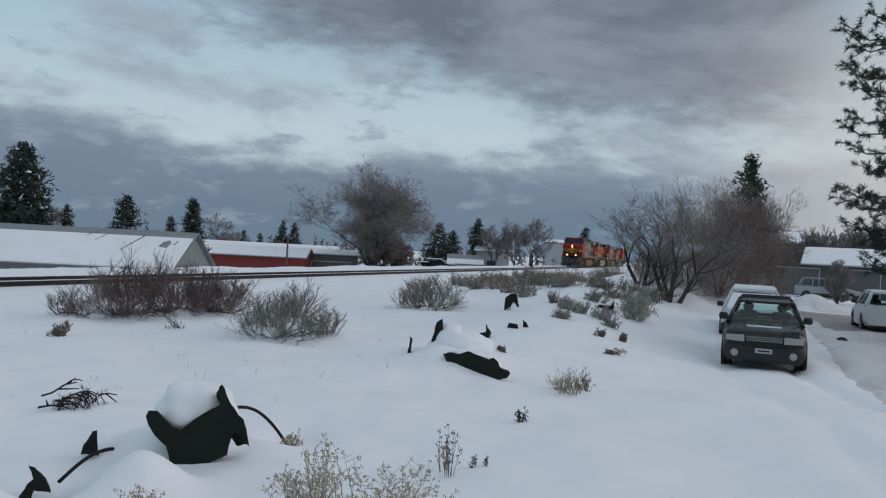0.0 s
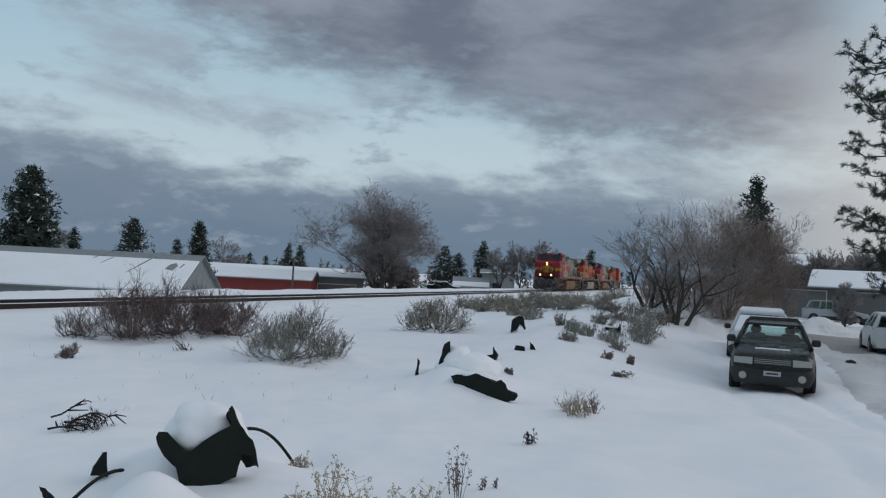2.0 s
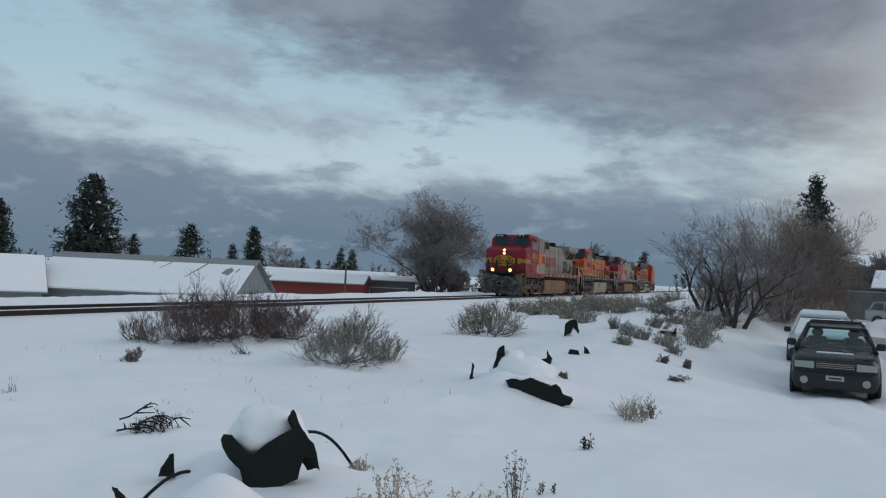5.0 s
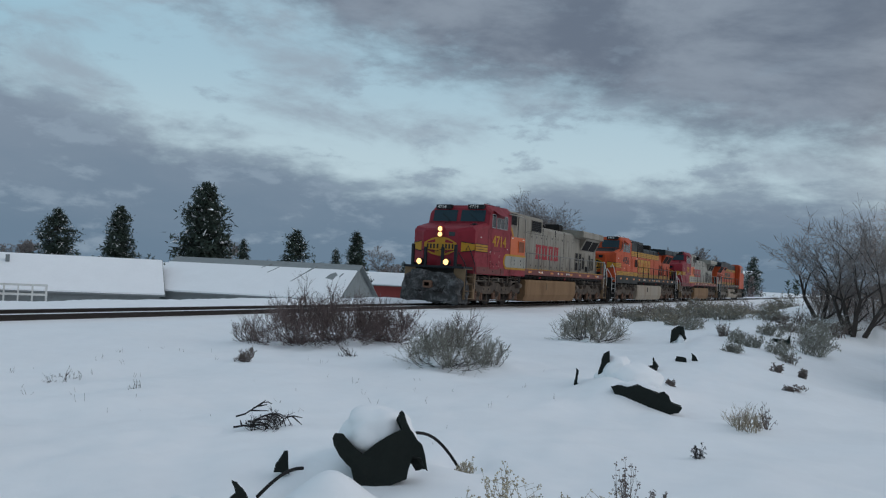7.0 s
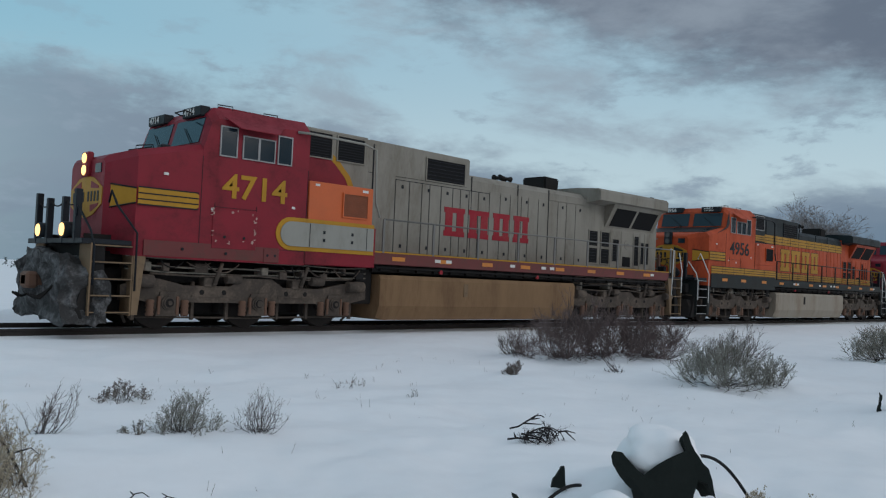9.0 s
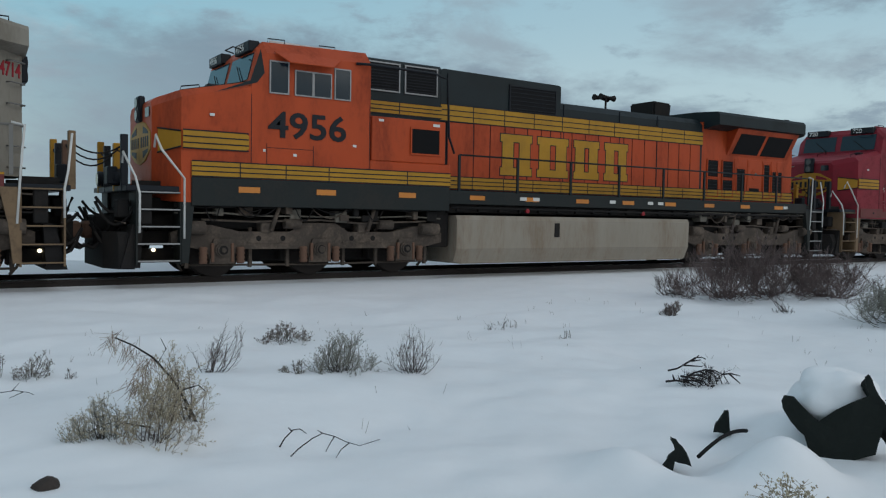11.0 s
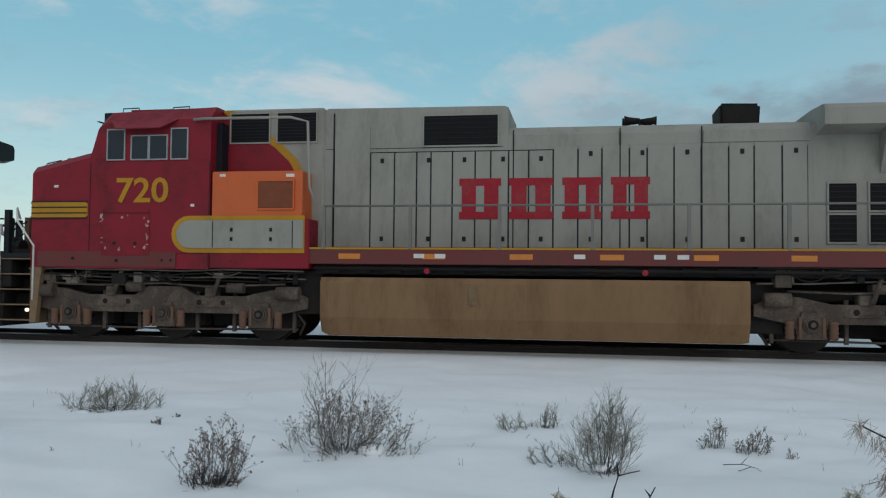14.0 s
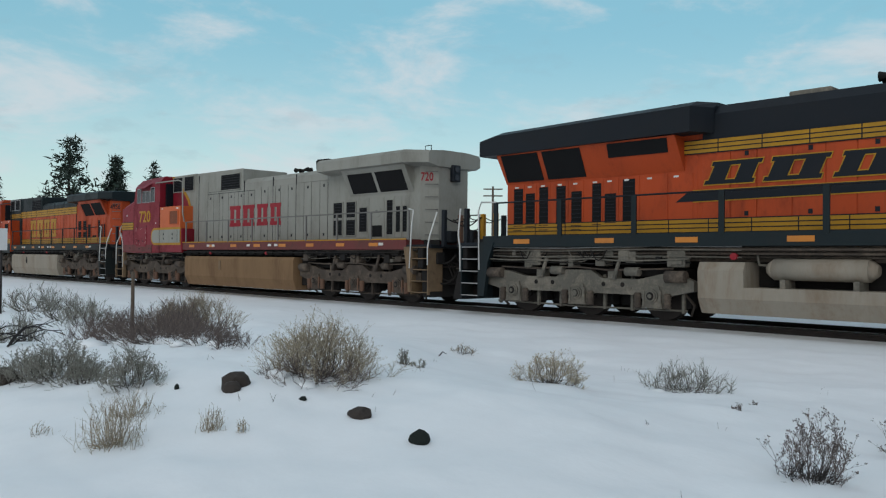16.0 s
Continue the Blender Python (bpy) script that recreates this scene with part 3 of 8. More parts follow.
def end_rail(loco, x, materials):
    """Posts and a slack chain across the end platform."""
    for y, m in zip((-1.05, -0.42, 0.42, 1.05), materials):
        part("end_post", B(x - 0.06, x + 0.06, y - 0.06, y + 0.06, 1.6, 2.62 if abs(y) > 1 else 2.5, 0.01), m, loco)
    bm = bmesh.new()
    for y0, y1 in ((-1.05, -0.42), (-0.42, 0.42), (0.42, 1.05)):
        tube(bm, [(x, y0 + (y1 - y0) * k / 6, 2.45 - 0.5 * (0.25 - (k / 6 - 0.5) ** 2)) for k in range(7)], 0.014, 0.014, 5)
    part("safety_chain", bm, M_BLACK, loco)


def hand_rail(loco, x0, x1, n, material, top=2.62, post_mat=None, wide=0.03):
    for s in (-1, 1):
        bm = bmesh.new()
        tube(bm, [(x0, s * 1.49, top), (x1, s * 1.49, top)], 0.021, 0.021, 6)
        r = part("handrail", bm, material, loco)
        for k in range(n):
            x = x0 + (x1 - x0) * k / (n - 1)
            part("stanchion", B(x - wide, x + wide, s * 1.47, s * 1.51, 1.8, top), post_mat or material, r)


def grab(loco, pts, material, r=0.022, name="grab_iron"):
    bm = bmesh.new()
    tube(bm, pts, r, r, 6)
    return part(name, bm, material, loco)


def louvre(parent, x0, x1, z0, z1, y, frame_mat=None, n=7, screen=None):
    """A dark grille with thin horizontal blades and a frame."""
    g = part("grille", B(x0, x1, y - 0.012, y + 0.01, z0, z1), screen or M_LOUVRE, parent)
    bm = bmesh.new()
    for k in range(n):
        z = z0 + (z1 - z0) * (k + 0.5) / n
        box(bm, x0, x1, y - 0.022, y - 0.010, z - 0.008, z + 0.008)
    tagged(part("blades", bm, screen or M_BLACKP, g), kind="stuff")
    if frame_mat:
        bm = bmesh.new()
        for q in ((x0 - 0.03, x1 + 0.03, z0 - 0.03, z0), (x0 - 0.03, x1 + 0.03, z1, z1 + 0.03), (x0 - 0.03, x0, z0, z1), (x1, x1 + 0.03, z0, z1)):
            box(bm, q[0], q[1], y - 0.028, y + 0.01, q[2], q[3])
        part("grille_frame", bm, frame_mat, g)
    return g


def mark(loco, x, z, w, h, material, y, outline=None, lean=0.0):
    """Maker's mark of the railway as plain shapes: four framed blocks in a row, each with wide feet."""
    for k, cw in enumerate((0.215, 0.225, 0.195, 0.19)):
        x0 = x + w * (0, 0.255, 0.525, 0.765)[k]
        x1 = x0 + w * cw
        t, q = 0.34 * (x1 - x0), 0.18 * h
        e = 0.06 * (x1 - x0)
        bars = [(x0 + e, x0 + e + t, z + q, z + h - q), (x1 - e - t, x1 - e, z + q, z + h - q), (x0, x1, z, z + q), (x0, x1, z + h - q, z + h)]
        for i, (a0, a1, z0, z1) in enumerate(bars):
            l0, l1 = lean * (z0 - z), lean * (z1 - z)
            p = part("livery_bar", slab(bmesh.new(), [(a0 + l0, z0), (a1 + l0, z0), (a1 + l1, z1), (a0 + l1, z1)], y - 0.006, y + 0.004), material, loco)
            if outline:
                o, d = 0.022, 0.0004 * i
                part("bar_outline", slab(bmesh.new(), [(a0 - o + l0, z0 - o), (a1 + o + l0, z0 - o), (a1 + o + l1, z1 + o), (a0 - o + l1, z1 + o)], y - 0.002 - d, y + 0.004), outline, p)


def banded(loco, x0, x1, z0, z1, y, name="yellow_band"):
    """Yellow band with thin dark pinstripes, broken at the door joints."""
    b = part(name, B(x0, x1, y - 0.004, y + 0.01, z0, z1), M_YELLOW, loco)
    for f in (0.0, 0.33, 0.66, 1.0):
        z = z0 + (z1 - z0) * f
        part("pinstripe", B(x0, x1, y - 0.008, y, z - 0.011, z + 0.011), M_BLACKP, b)
    x = x0 + 0.9
    while x < x1 - 0.3:
        part("band_joint", B(x, x + 0.02, y - 0.0085, y, z0, z1), M_BLACKP, b)
        for f in (0.18, 0.5, 0.82):
            part("band_rivet", disc(bmesh.new(), x + 0.25, y - 0.012, z0 + (z1 - z0) * f, 0.014, y, 6), M_YELLOW, b)
        x += 0.92


def reflectors(loco, xs, z, y, w=0.42, h=0.10):
    for x in xs:
        part("reflector", B(x, x + w, y - 0.006, y + 0.004, z, z + h), M_AMBER, loco)


def sect(x, hw, z0, z1, c):
    return [(x, -hw, z0), (x, -hw, z1 - c), (x, -hw + c, z1), (x, hw - c, z1), (x, hw, z1 - c), (x, hw, z0)]


def cab_and_nose(loco, cfg):
    """Wide safety cab: tapered nose, raked windscreen, side windows, number boards."""
    body, rear_x = cfg["cab"], 5.30
    bm = bmesh.new()
    loft(bm, [sect(1.08, 0.85, 1.50, 3.28, 0.10), sect(1.16, 0.98, 1.45, 3.36, 0.14), sect(1.44, 1.52, 1.42, 3.46, 0.14), sect(2.74, 1.55, 1.40, 3.74, 0.12)])
    part("nose", bm, body, loco)
    bm = bmesh.new()
    loft(bm, [sect(2.742, 1.55, 1.40, 3.76, 0.12), sect(2.90, 1.55, 1.40, 4.40, 0.22), sect(3.05, 1.55, 1.40, 4.56, 0.26), sect(rear_x, 1.55, 1.40, 4.62, 0.26)])
    cab = part("cab", bm, body, loco)
    if cfg["nose_top"]:
        bm = bmesh.new()
        loft(bm, [[(1.5, -1.30, 3.455), (1.5, 1.30, 3.455), (1.5, 1.30, 3.49), (1.5, -1.30, 3.49)], [(2.72, -1.36, 3.745), (2.72, 1.36, 3.745), (2.72, 1.36, 3.76), (2.72, -1.36, 3.76)]])
        part("nose_deck", bm, cfg["nose_top"], loco)
        slab_bm = slab(bmesh.new(), [(2.05, 3.47), (2.85, 3.72), (3.0, 3.92), (2.92, 4.36), (2.72, 3.75)], -1.556, -1.545)
        part("windscreen_surround", slab_bm, cfg["nose_top"], loco)
    # windscreen panes in the raked front
    for y0, y1 in ((-1.32, -0.10), (0.10, 1.32)):
        bm = bmesh.new()
        loft(bm, [[(2.735, y0, 3.80), (2.735, y1, 3.80), (2.87, y1, 4.33), (2.87, y0, 4.33)], [(2.765, y0, 3.80), (2.765, y1, 3.80), (2.90, y1, 4.33), (2.90, y0, 4.33)]])
        w = part("windscreen", bm, M_GLASS, cab)
        grab(w, [(2.70, (y0 + y1) / 2 - 0.35, 3.78), (2.80, (y0 + y1) / 2 + 0.15, 4.15)], M_BLACK, 0.01, "wiper")
    # number boards over the screen
    for y0 in (-1.22, 0.42):
        nb = part("number_board", B(2.80, 3.02, y0, y0 + 0.80, 4.37, 4.58, 0.015), M_BLACKP, cab)
        words(cfg["number"], 0.20, M_WHITE, nb, Matrix.Translation((2.795, y0 + 0.72, 4.41)) @ Matrix.Rotation(radians(-90), 4, "Z") @ SIDE, 1.15, 0.004, 0.003)
    grab(cab, [(2.72, -1.05, 4.40), (2.55, -1.05, 4.44), (2.55, -0.6, 4.44), (2.72, -0.6, 4.40)], M_BLACK, 0.014)
    grab(cab, [(2.0, 0.3, 3.56), (2.0, 0.3, 3.66), (2.5, 0.3, 3.8), (2.5, 0.3, 3.7)], M_BLACK, 0.014)
    part("roof_rib", B(3.3, 4.9, -1.05, -0.99, 4.56, 4.66), M_WHITE if cfg["livery"] == "orange" else body, cab)
    # side windows
    y = -1.555
    for x0, x1 in ((3.12, 3.47), (3.64, 3.98), (4.03, 4.38), (4.49, 4.81)):
        zt = 4.02 if 3.5 < x0 < 4.2 else 4.15
        w = part("side_window", B(x0, x1, y - 0.008, y + 0.02, 3.57, zt), M_GLASS, cab)
        bm = bmesh.new()
        for q in ((x0 - 0.025, x1 + 0.025, 3.545, 3.57), (x0 - 0.025, x1 + 0.025, zt, zt + 0.025), (x0 - 0.025, x0, 3.57, zt), (x1, x1 + 0.025, 3.57, zt)):
            box(bm, q[0], q[1], y - 0.022, y + 0.01, q[2], q[3])
        part("window_frame", bm, M_FRAME, w)
    bm = bmesh.new()
    loft(bm, [[(3.18, y, 4.36), (4.62, y, 4.36), (4.62, y, 4.34), (3.18, y, 4.34)], [(3.42, y - 0.24, 4.15), (4.34, y - 0.24, 4.15), (4.34, y - 0.24, 4.13), (3.42, y - 0.24, 4.13)]])
    part("sun_visor", bm, body, cab)
    # nose emblem: yellow lozenge on front and corner, band along the side
    e = part("emblem_side_band", slab(bmesh.new(), [(1.46, 2.40), (2.62, 2.40), (2.70, 2.45), (2.70, 2.69), (2.62, 2.74), (1.46, 2.74)], -1.560, -1.54), M_YELLOW, loco)
    for z in (2.405, 2.505, 2.62, 2.735):
        part("pinstripe", B(1.46, 2.69, -1.566, -1.55, z - 0.012, z + 0.012), M_BLACKP, e)
    for s in (-1, 1):
        bm = bmesh.new()
        corner = [(1.165, 0.985), (1.44, 1.515)]
        ps = [(corner[0][0], s * corner[0][1], 2.80), (corner[1][0], s * corner[1][1], 2.72), (corner[1][0], s * corner[1][1], 2.42), (corner[0][0], s * corner[0][1], 2.32)]
        loft(bm, [[(px - 0.010, py + s * 0.008, pz) for px, py, pz in ps], [(px + 0.03, py - s * 0.03, pz) for px, py, pz in ps]])
        e2 = part("emblem_corner", bm, M_YELLOW, loco)
        for f in (0.03, 0.97):
            bm = bmesh.new()
            q0 = (1.165 - 0.016, s * 0.995, 2.80 - 0.48 * f)
            q1 = (1.44 - 0.012, s * 1.527, 2.72 - 0.30 * f)
            tube(bm, [q0, q1], 0.016, 0.016, 4)
            part("pinstripe", bm, M_BLACKP, e2)
    bm = bmesh.new()
    loft(bm, [[(1.066, y, z) for y, z in ((-0.80, 2.72), (-0.40, 2.92), (0, 2.99), (0.40, 2.92), (0.80, 2.72), (0.80, 2.40), (0.40, 2.20), (0, 2.13), (-0.40, 2.20), (-0.80, 2.40))], [(1.09, y, z) for y, z in ((-0.80, 2.72), (-0.40, 2.92), (0, 2.99), (0.40, 2.92), (0.80, 2.72), (0.80, 2.40), (0.40, 2.20), (0, 2.13), (-0.40, 2.20), (-0.80, 2.40))]])
    e3 = part("emblem_front", bm, M_YELLOW, loco)
    for q in (-1, 1):
        for f in (-1, 1):
            pts = [(q * 0.24, 2.56 + f * 0.17), (q * 0.66, 2.56 + f * 0.14), (q * 0.62, 2.56 + f * 0.20), (q * 0.26, 2.56 + f * 0.31)]
            part("emblem_panel", loft(bmesh.new(), [[(x, yy, zz) for yy, zz in pts] for x in (1.061, 1.075)]), body if cfg["livery"] == "red" else M_GREEN, e3)
    for y0 in (-0.66, -0.50, -0.34, -0.18, 0.08, 0.26, 0.42, 0.58):
        part("emblem_bar", B(1.058, 1.073, y0, y0 + 0.08, 2.46, 2.66), M_BLACKP, e3)
    # lamps
    lamp = M_LAMP if cfg["lead"] else M_SOFF
    hl = part("headlight_housing", B(1.0, 1.13, -0.17, 0.17, 2.96, 3.46, 0.03), body if cfg["lead"] else M_BLACKP, loco)
    for z in (3.09, 3.33):
        bm = bmesh.new()
        tube(bm, [(1.005, 0, z), (0.985, 0, z)], 0.105, 0.10, 16)
        part("headlight", bm, lamp, hl)
    for y in (-0.66, 0.66):
        bm = bmesh.new()
        tube(bm, [(0.62, y, 1.86), (0.42, y, 1.86)], 0.15, 0.15, 14)
        d = part("ditch_light_housing", bm, M_BLACKP, loco)
        bm = bmesh.new()
        tube(bm, [(0.422, y, 1.86), (0.405, y, 1.86)], 0.125, 0.12, 14)
        part("ditch_light", bm, lamp, d)
    part("nose_door_window", B(1.062, 1.11, -0.70, -0.42, 3.02, 3.20, 0.0), M_GLASS, loco)
    # panel seams, rivets and stickers on the cab side
    bm = bmesh.new()
    for q in ((3.05, 4.02, 2.50, 2.508), (4.4, 5.28, 1.70, 1.708)):
        box(bm, q[0], q[1], -1.556, -1.54, q[2], q[3])
    for x in (2.74, 3.05, 4.02, 5.28):
        box(bm, x, x + 0.010, -1.5565, -1.54, 1.45, 2.585 if 3 < x < 5 else 3.5)
    part("panel_seam", bm, M_BLACKP, cab)
    for x, z, w in ((2.98, 2.42, 0.05), (3.60, 2.36, 0.07), (1.95, 3.02, 0.09), (4.9, 2.62, 0.08), (3.1, 1.95, 0.05)):
        part("sticker", B(x, x + w, -1.557, -1.54, z, z + 0.05), M_WHITE, cab)
    if cfg["livery"] == "red":
        part("skirt", B(1.62, 4.62, -1.5575, -1.54, 1.44, 1.74), M_SILLRED, cab)
        door = part("locker_door", B(3.02, 4.04, -1.566, -1.54, 1.66, 2.48, 0.006), body, cab)
        rnd = random.Random(5)
        for k in range(26):
            edge = rnd.random()
            x = rnd.choice((3.02, 4.0)) + rnd.uniform(-0.03, 0.03) if edge < 0.6 else rnd.uniform(3.0, 4.0)
            z = rnd.uniform(1.75, 2.46) if edge < 0.6 else rnd.choice((1.80, 2.42)) + rnd.uniform(-0.04, 0.04)
            u, v = rnd.uniform(0.012, 0.05), rnd.uniform(0.01, 0.045)
            pts = [(x + u * math.cos(q) * rnd.uniform(0.5, 1), z + v * math.sin(q) * rnd.uniform(0.5, 1)) for q in (0.3, 1.3, 2.5, 3.6, 4.9)]
            part("paint_chip", slab(bmesh.new(), pts, -1.5685, -1.55), M_CHIP, door)
        part("jack_pad", B(4.24, 4.62, -1.575, -1.54, 1.42, 1.72, 0.01), M_SILLRED, cab)
        for x, z in ((3.3, 1.9), (3.75, 1.9), (4.33, 1.57), (4.52, 1.57), (3.35, 1.56), (2.4, 1.6)):
            part("bolt_hole", disc(bmesh.new(), x, -1.579, z, 0.03, -1.55, 8), M_BLACKP, cab)
    for x0, x1 in ((3.2, 3.55), (4.3, 4.65)):
        grab(cab, [(x0, -1.18, 4.56), (x0, -1.18, 4.66), (x1, -1.18, 4.67), (x1, -1.18, 4.57)], M_BLACKP, 0.012)
    grab(cab, [(1.5, -1.2, 3.46), (1.52, -1.2, 3.56), (1.85, -1.2, 3.62), (1.87, -1.2, 3.54)], M_BLACKP, 0.013)
    part("nose_vent", B(2.0, 2.2, -1.25, -1.05, 3.56, 3.66, 0.02), M_BLACKP, cab)
    # number on the cab side
    words(cfg["number"], 0.70 if len(cfg["number"]) > 3 else 0.68, cfg["num_mat"], cab, Matrix.Translation((cfg["num_x"], -1.558, 2.72)) @ SIDE, cfg.get("num_w", 1.2), 0.012, label="painted road number")


def dash9(cfg):
    name = "locomotive"
    loco = tagged(new(name), cfg["label"], "locomotive", "locomotives of the train")
    LOCOS.append(loco)
    liv = cfg["livery"]
    sill, hood = cfg["sill"], cfg["hood"]
    # frame and walkway
    bm = bmesh.new()
    box(bm, 1.55, 20.9, -1.5, 1.5, 1.52, 1.82, 0.01)
    frame_ob = part("walkway_sill", bm, sill, loco)
    part("end_platform", B(0.5, 1.7, -1.48, 1.48, 1.60, 1.70, 0.01), M_BLACKP, loco)
    part("end_platform", B(20.85, 21.9, -1.48, 1.48, 1.56, 1.66, 0.01), M_BLACKP, loco)
    part("centre_sill", B(0.9, 21.5, -0.55, 0.55, 1.02, 1.53), M_BLACK, loco)
    bm = bmesh.new()
    box(bm, 7.4, 20.6, -1.36, 1.36, 1.33, 1.52)
    for k in range(22):
        x = 7.6 + k * 0.6
        box(bm, x, x + 0.3, -1.44, -1.36, 1.36, 1.48)
    tube(bm, [(7.4, -1.47, 1.44), (15.0, -1.47, 1.42), (20.6, -1.47, 1.44)], 0.03, 0.03, 6)
    part("air_piping", bm, M_BLACK, loco)
    if liv == "red":
        part("sill_stripe", B(7.3, 20.9, -1.508, -1.49, 1.80, 1.835), M_YELLOW, loco)
    reflectors(loco, [7.9 + 1.62 * k for k in range(8)], 1.62, -1.5)
    for x in (9.35, 9.75, 13.7, 14.1, 19.7, 12.3):
        part("placard", B(x, x + 0.2, -1.507, -1.49, 1.64, 1.72), M_WHITE, loco)
    for x in (9.6, 13.55):
        part("fuel_shutoff", disc(bmesh.new(), x, -1.50, 1.40, 0.055, -1.44, 10), M_LETTER, loco)
    # fuel tank
    bm = bmesh.new()
    prof = [(-1.50, 1.27), (-1.56, 1.17), (-1.55, 0.52), (-1.42, 0.17), (1.42, 0.17), (1.55, 0.52), (1.56, 1.17), (1.50, 1.27)]
    loft(bm, [[(x, y * k, z if z > 0.3 else z + dz) for y, z in prof] for x, k, dz in ((7.55, 0.97, 0.06), (7.72, 1.0, 0.0), (15.20, 1.0, 0.0), (15.32, 0.985, 0.03))])
    tank = part("fuel_tank", bm, cfg["tank"], loco)
    part("tank_end", B(15.32, 15.95, -1.2, 1.2, 0.34, 1.25, 0.03), M_BLACK, loco)
    part("air_box", B(6.95, 7.5, -1.25, 1.25, 0.55, 1.40, 0.03), M_BLACK, loco)
    bm = bmesh.new()
    box(bm, 10.4, 10.55, -1.575, -1.53, 0.78, 1.12)
    part("fuel_gauge", bm, M_BLACK if liv == "orange" else M_STEPTAN, tank)
    truck(loco, (2.26, 4.28, 6.30), M_TRUCK)
    truck(loco, (16.36, 18.39, 20.42), M_TRUCK)
    underframe(loco, (2.26, 4.28, 6.30), 11 + len(LOCOS), M_TRUCK, 1.06, 1.40)
    underframe(loco, (16.36, 18.39, 20.42), 21 + len(LOCOS), M_TRUCK, 1.06, 1.52)
    if not cfg["lead"]:
        jumpers(loco, 0.0, -1, 31 + len(LOCOS))
    jumpers(loco, 22.28, 1, 41 + len(LOCOS))
    # cab with its lower side box
    cab_and_nose(loco, cfg)
    part("cab_side_box", B(5.302, 7.32, -1.545, 1.545, 1.42, 2.38, 0.02), cfg["cab"], loco)
    if liv == "red":
        bm = bmesh.new()
        arc = [(4.88 + 0.36 * math.cos(a), 2.08 + 0.36 * math.sin(a)) for a in [math.pi / 2 + math.pi * k / 10 for k in range(11)]]
        slab(bm, arc + [(7.24, 1.72), (7.24, 2.44)], -1.566, -1.54)
        part("battery_box_border", bm, M_YELLOW, loco)
        bm = bmesh.new()
        arc = [(4.90 + 0.27 * math.cos(a), 2.08 + 0.27 * math.sin(a)) for a in [math.pi / 2 + math.pi * k / 10 for k in range(11)]]
        slab(bm, arc + [(7.22, 1.81), (7.22, 2.35)], -1.585, -1.55)
        bb = part("battery_box", bm, M_SILVER, loco)
        for x in (5.38, 7.0):
            part("box_seam", B(x, x + 0.015, -1.590, -1.57, 1.82, 2.34), M_BLACKP, bb)
        for x in (5.75, 6.55):
            for z in (1.95, 2.13):
                part("latch", B(x, x + 0.05, -1.600, -1.57, z, z + 0.07), M_BLACKP, bb)
    else:
        banded(loco, 1.62, 5.3, 1.90, 2.18, -1.555)
        banded(loco, 5.3, 7.32, 1.90, 2.18, -1.555)
        part("cab_sill", B(1.62, 7.3, -1.565, 1.565, 1.36, 1.885, 0.01), sill, loco)
        for x in (2.5, 4.1, 6.0):
            part("reflector", B(x, x + 0.42, -1.574, -1.56, 1.62, 1.73), M_AMBER, loco)
    ac = part("air_conditioner", B(5.34, 7.18, -1.55, -0.9, 2.38, 3.30, 0.015), cfg["ac"], loco)
    louvre(ac, 6.30, 7.0, 2.58, 3.10, -1.555, cfg["ac"], 12, M_RUSTGRILLE if liv == "red" else M_LOUVRE)
    part("filler_cap", B(5.5, 5.62, -1.556, -1.54, 3.2, 3.25), M_WHITE, ac)
    part("filler_cap", B(6.85, 7.02, -1.556, -1.54, 3.18, 3.24), M_WHITE, ac)
    part("cab_door_recess", B(5.302, 5.42, -1.30, -0.75, 2.5, 4.3), M_BLACKP, loco)
    # equipment cab behind, with two louvred vents
    eq = part("equipment_cab", B(5.31, 7.42, -1.0, 1.0, 1.8, 4.62, 0.04), cfg["eq"], loco)
    for x0, x1 in ((5.48, 6.28), (6.46, 7.26)):
        louvre(eq, x0, x1, 3.95, 4.52, -1.005, hood if liv == "red" else M_FRAME, 9)
    grab(loco, [(4.95, -1.57, 4.32), (5.2, -1.66, 4.32), (6.9, -1.5, 4.34), (7.25, -1.5, 4.25), (7.30, -1.5, 3.0), (7.45, -1.5, 2.64)], M_SILVER if liv == "red" else M_BLACKP, 0.028, "handrail")
    if liv == "red":
        part("yellow_flash", slab(bmesh.new(), [(5.31, 4.60), (5.50, 4.60), (6.50, 3.95), (6.86, 3.60), (7.02, 3.30), (6.86, 3.30), (6.70, 3.56), (6.40, 3.84), (5.31, 4.56)], -1.0115, -0.99), M_YELLOW, loco)
        part("red_panel", slab(bmesh.new(), [(5.31, 4.56), (6.40, 3.85), (6.70, 3.57), (6.86, 3.28), (5.31, 3.28)], -1.010, -0.99), M_RED, loco)
    # long hood in three heights
    h1 = part("dynamic_brake_hood", slab(bmesh.new(), [(7.42, 1.80), (11.05, 1.80), (11.05, 4.54), (10.98, 4.57), (7.50, 4.60), (7.42, 4.57)], -0.95, 0.95), cfg["top"], loco)
    bm = bmesh.new()
    loft(bm, [[(x, -0.95, 1.8), (x, -0.95, 4.0), (x, -0.78, 4.17), (x, 0.78, 4.17), (x, 0.95, 4.0), (x, 0.95, 1.8)] for x in (11.052, 16.5)])
    h2 = part("engine_hood", bm, cfg["top"], loco)
    louvre(h1, 9.42, 10.85, 3.83, 4.40, -0.955, hood if liv == "red" else M_BLACKP, 6)
    # side doors along the hood
    xs = [7.62, 8.36, 8.84, 9.28, 9.56, 9.98, 10.42, 10.72, 11.06, 11.44, 11.9, 12.36, 12.80, 13.30, 13.62, 14.1, 14.58, 15.06, 15.5, 15.98, 16.42]
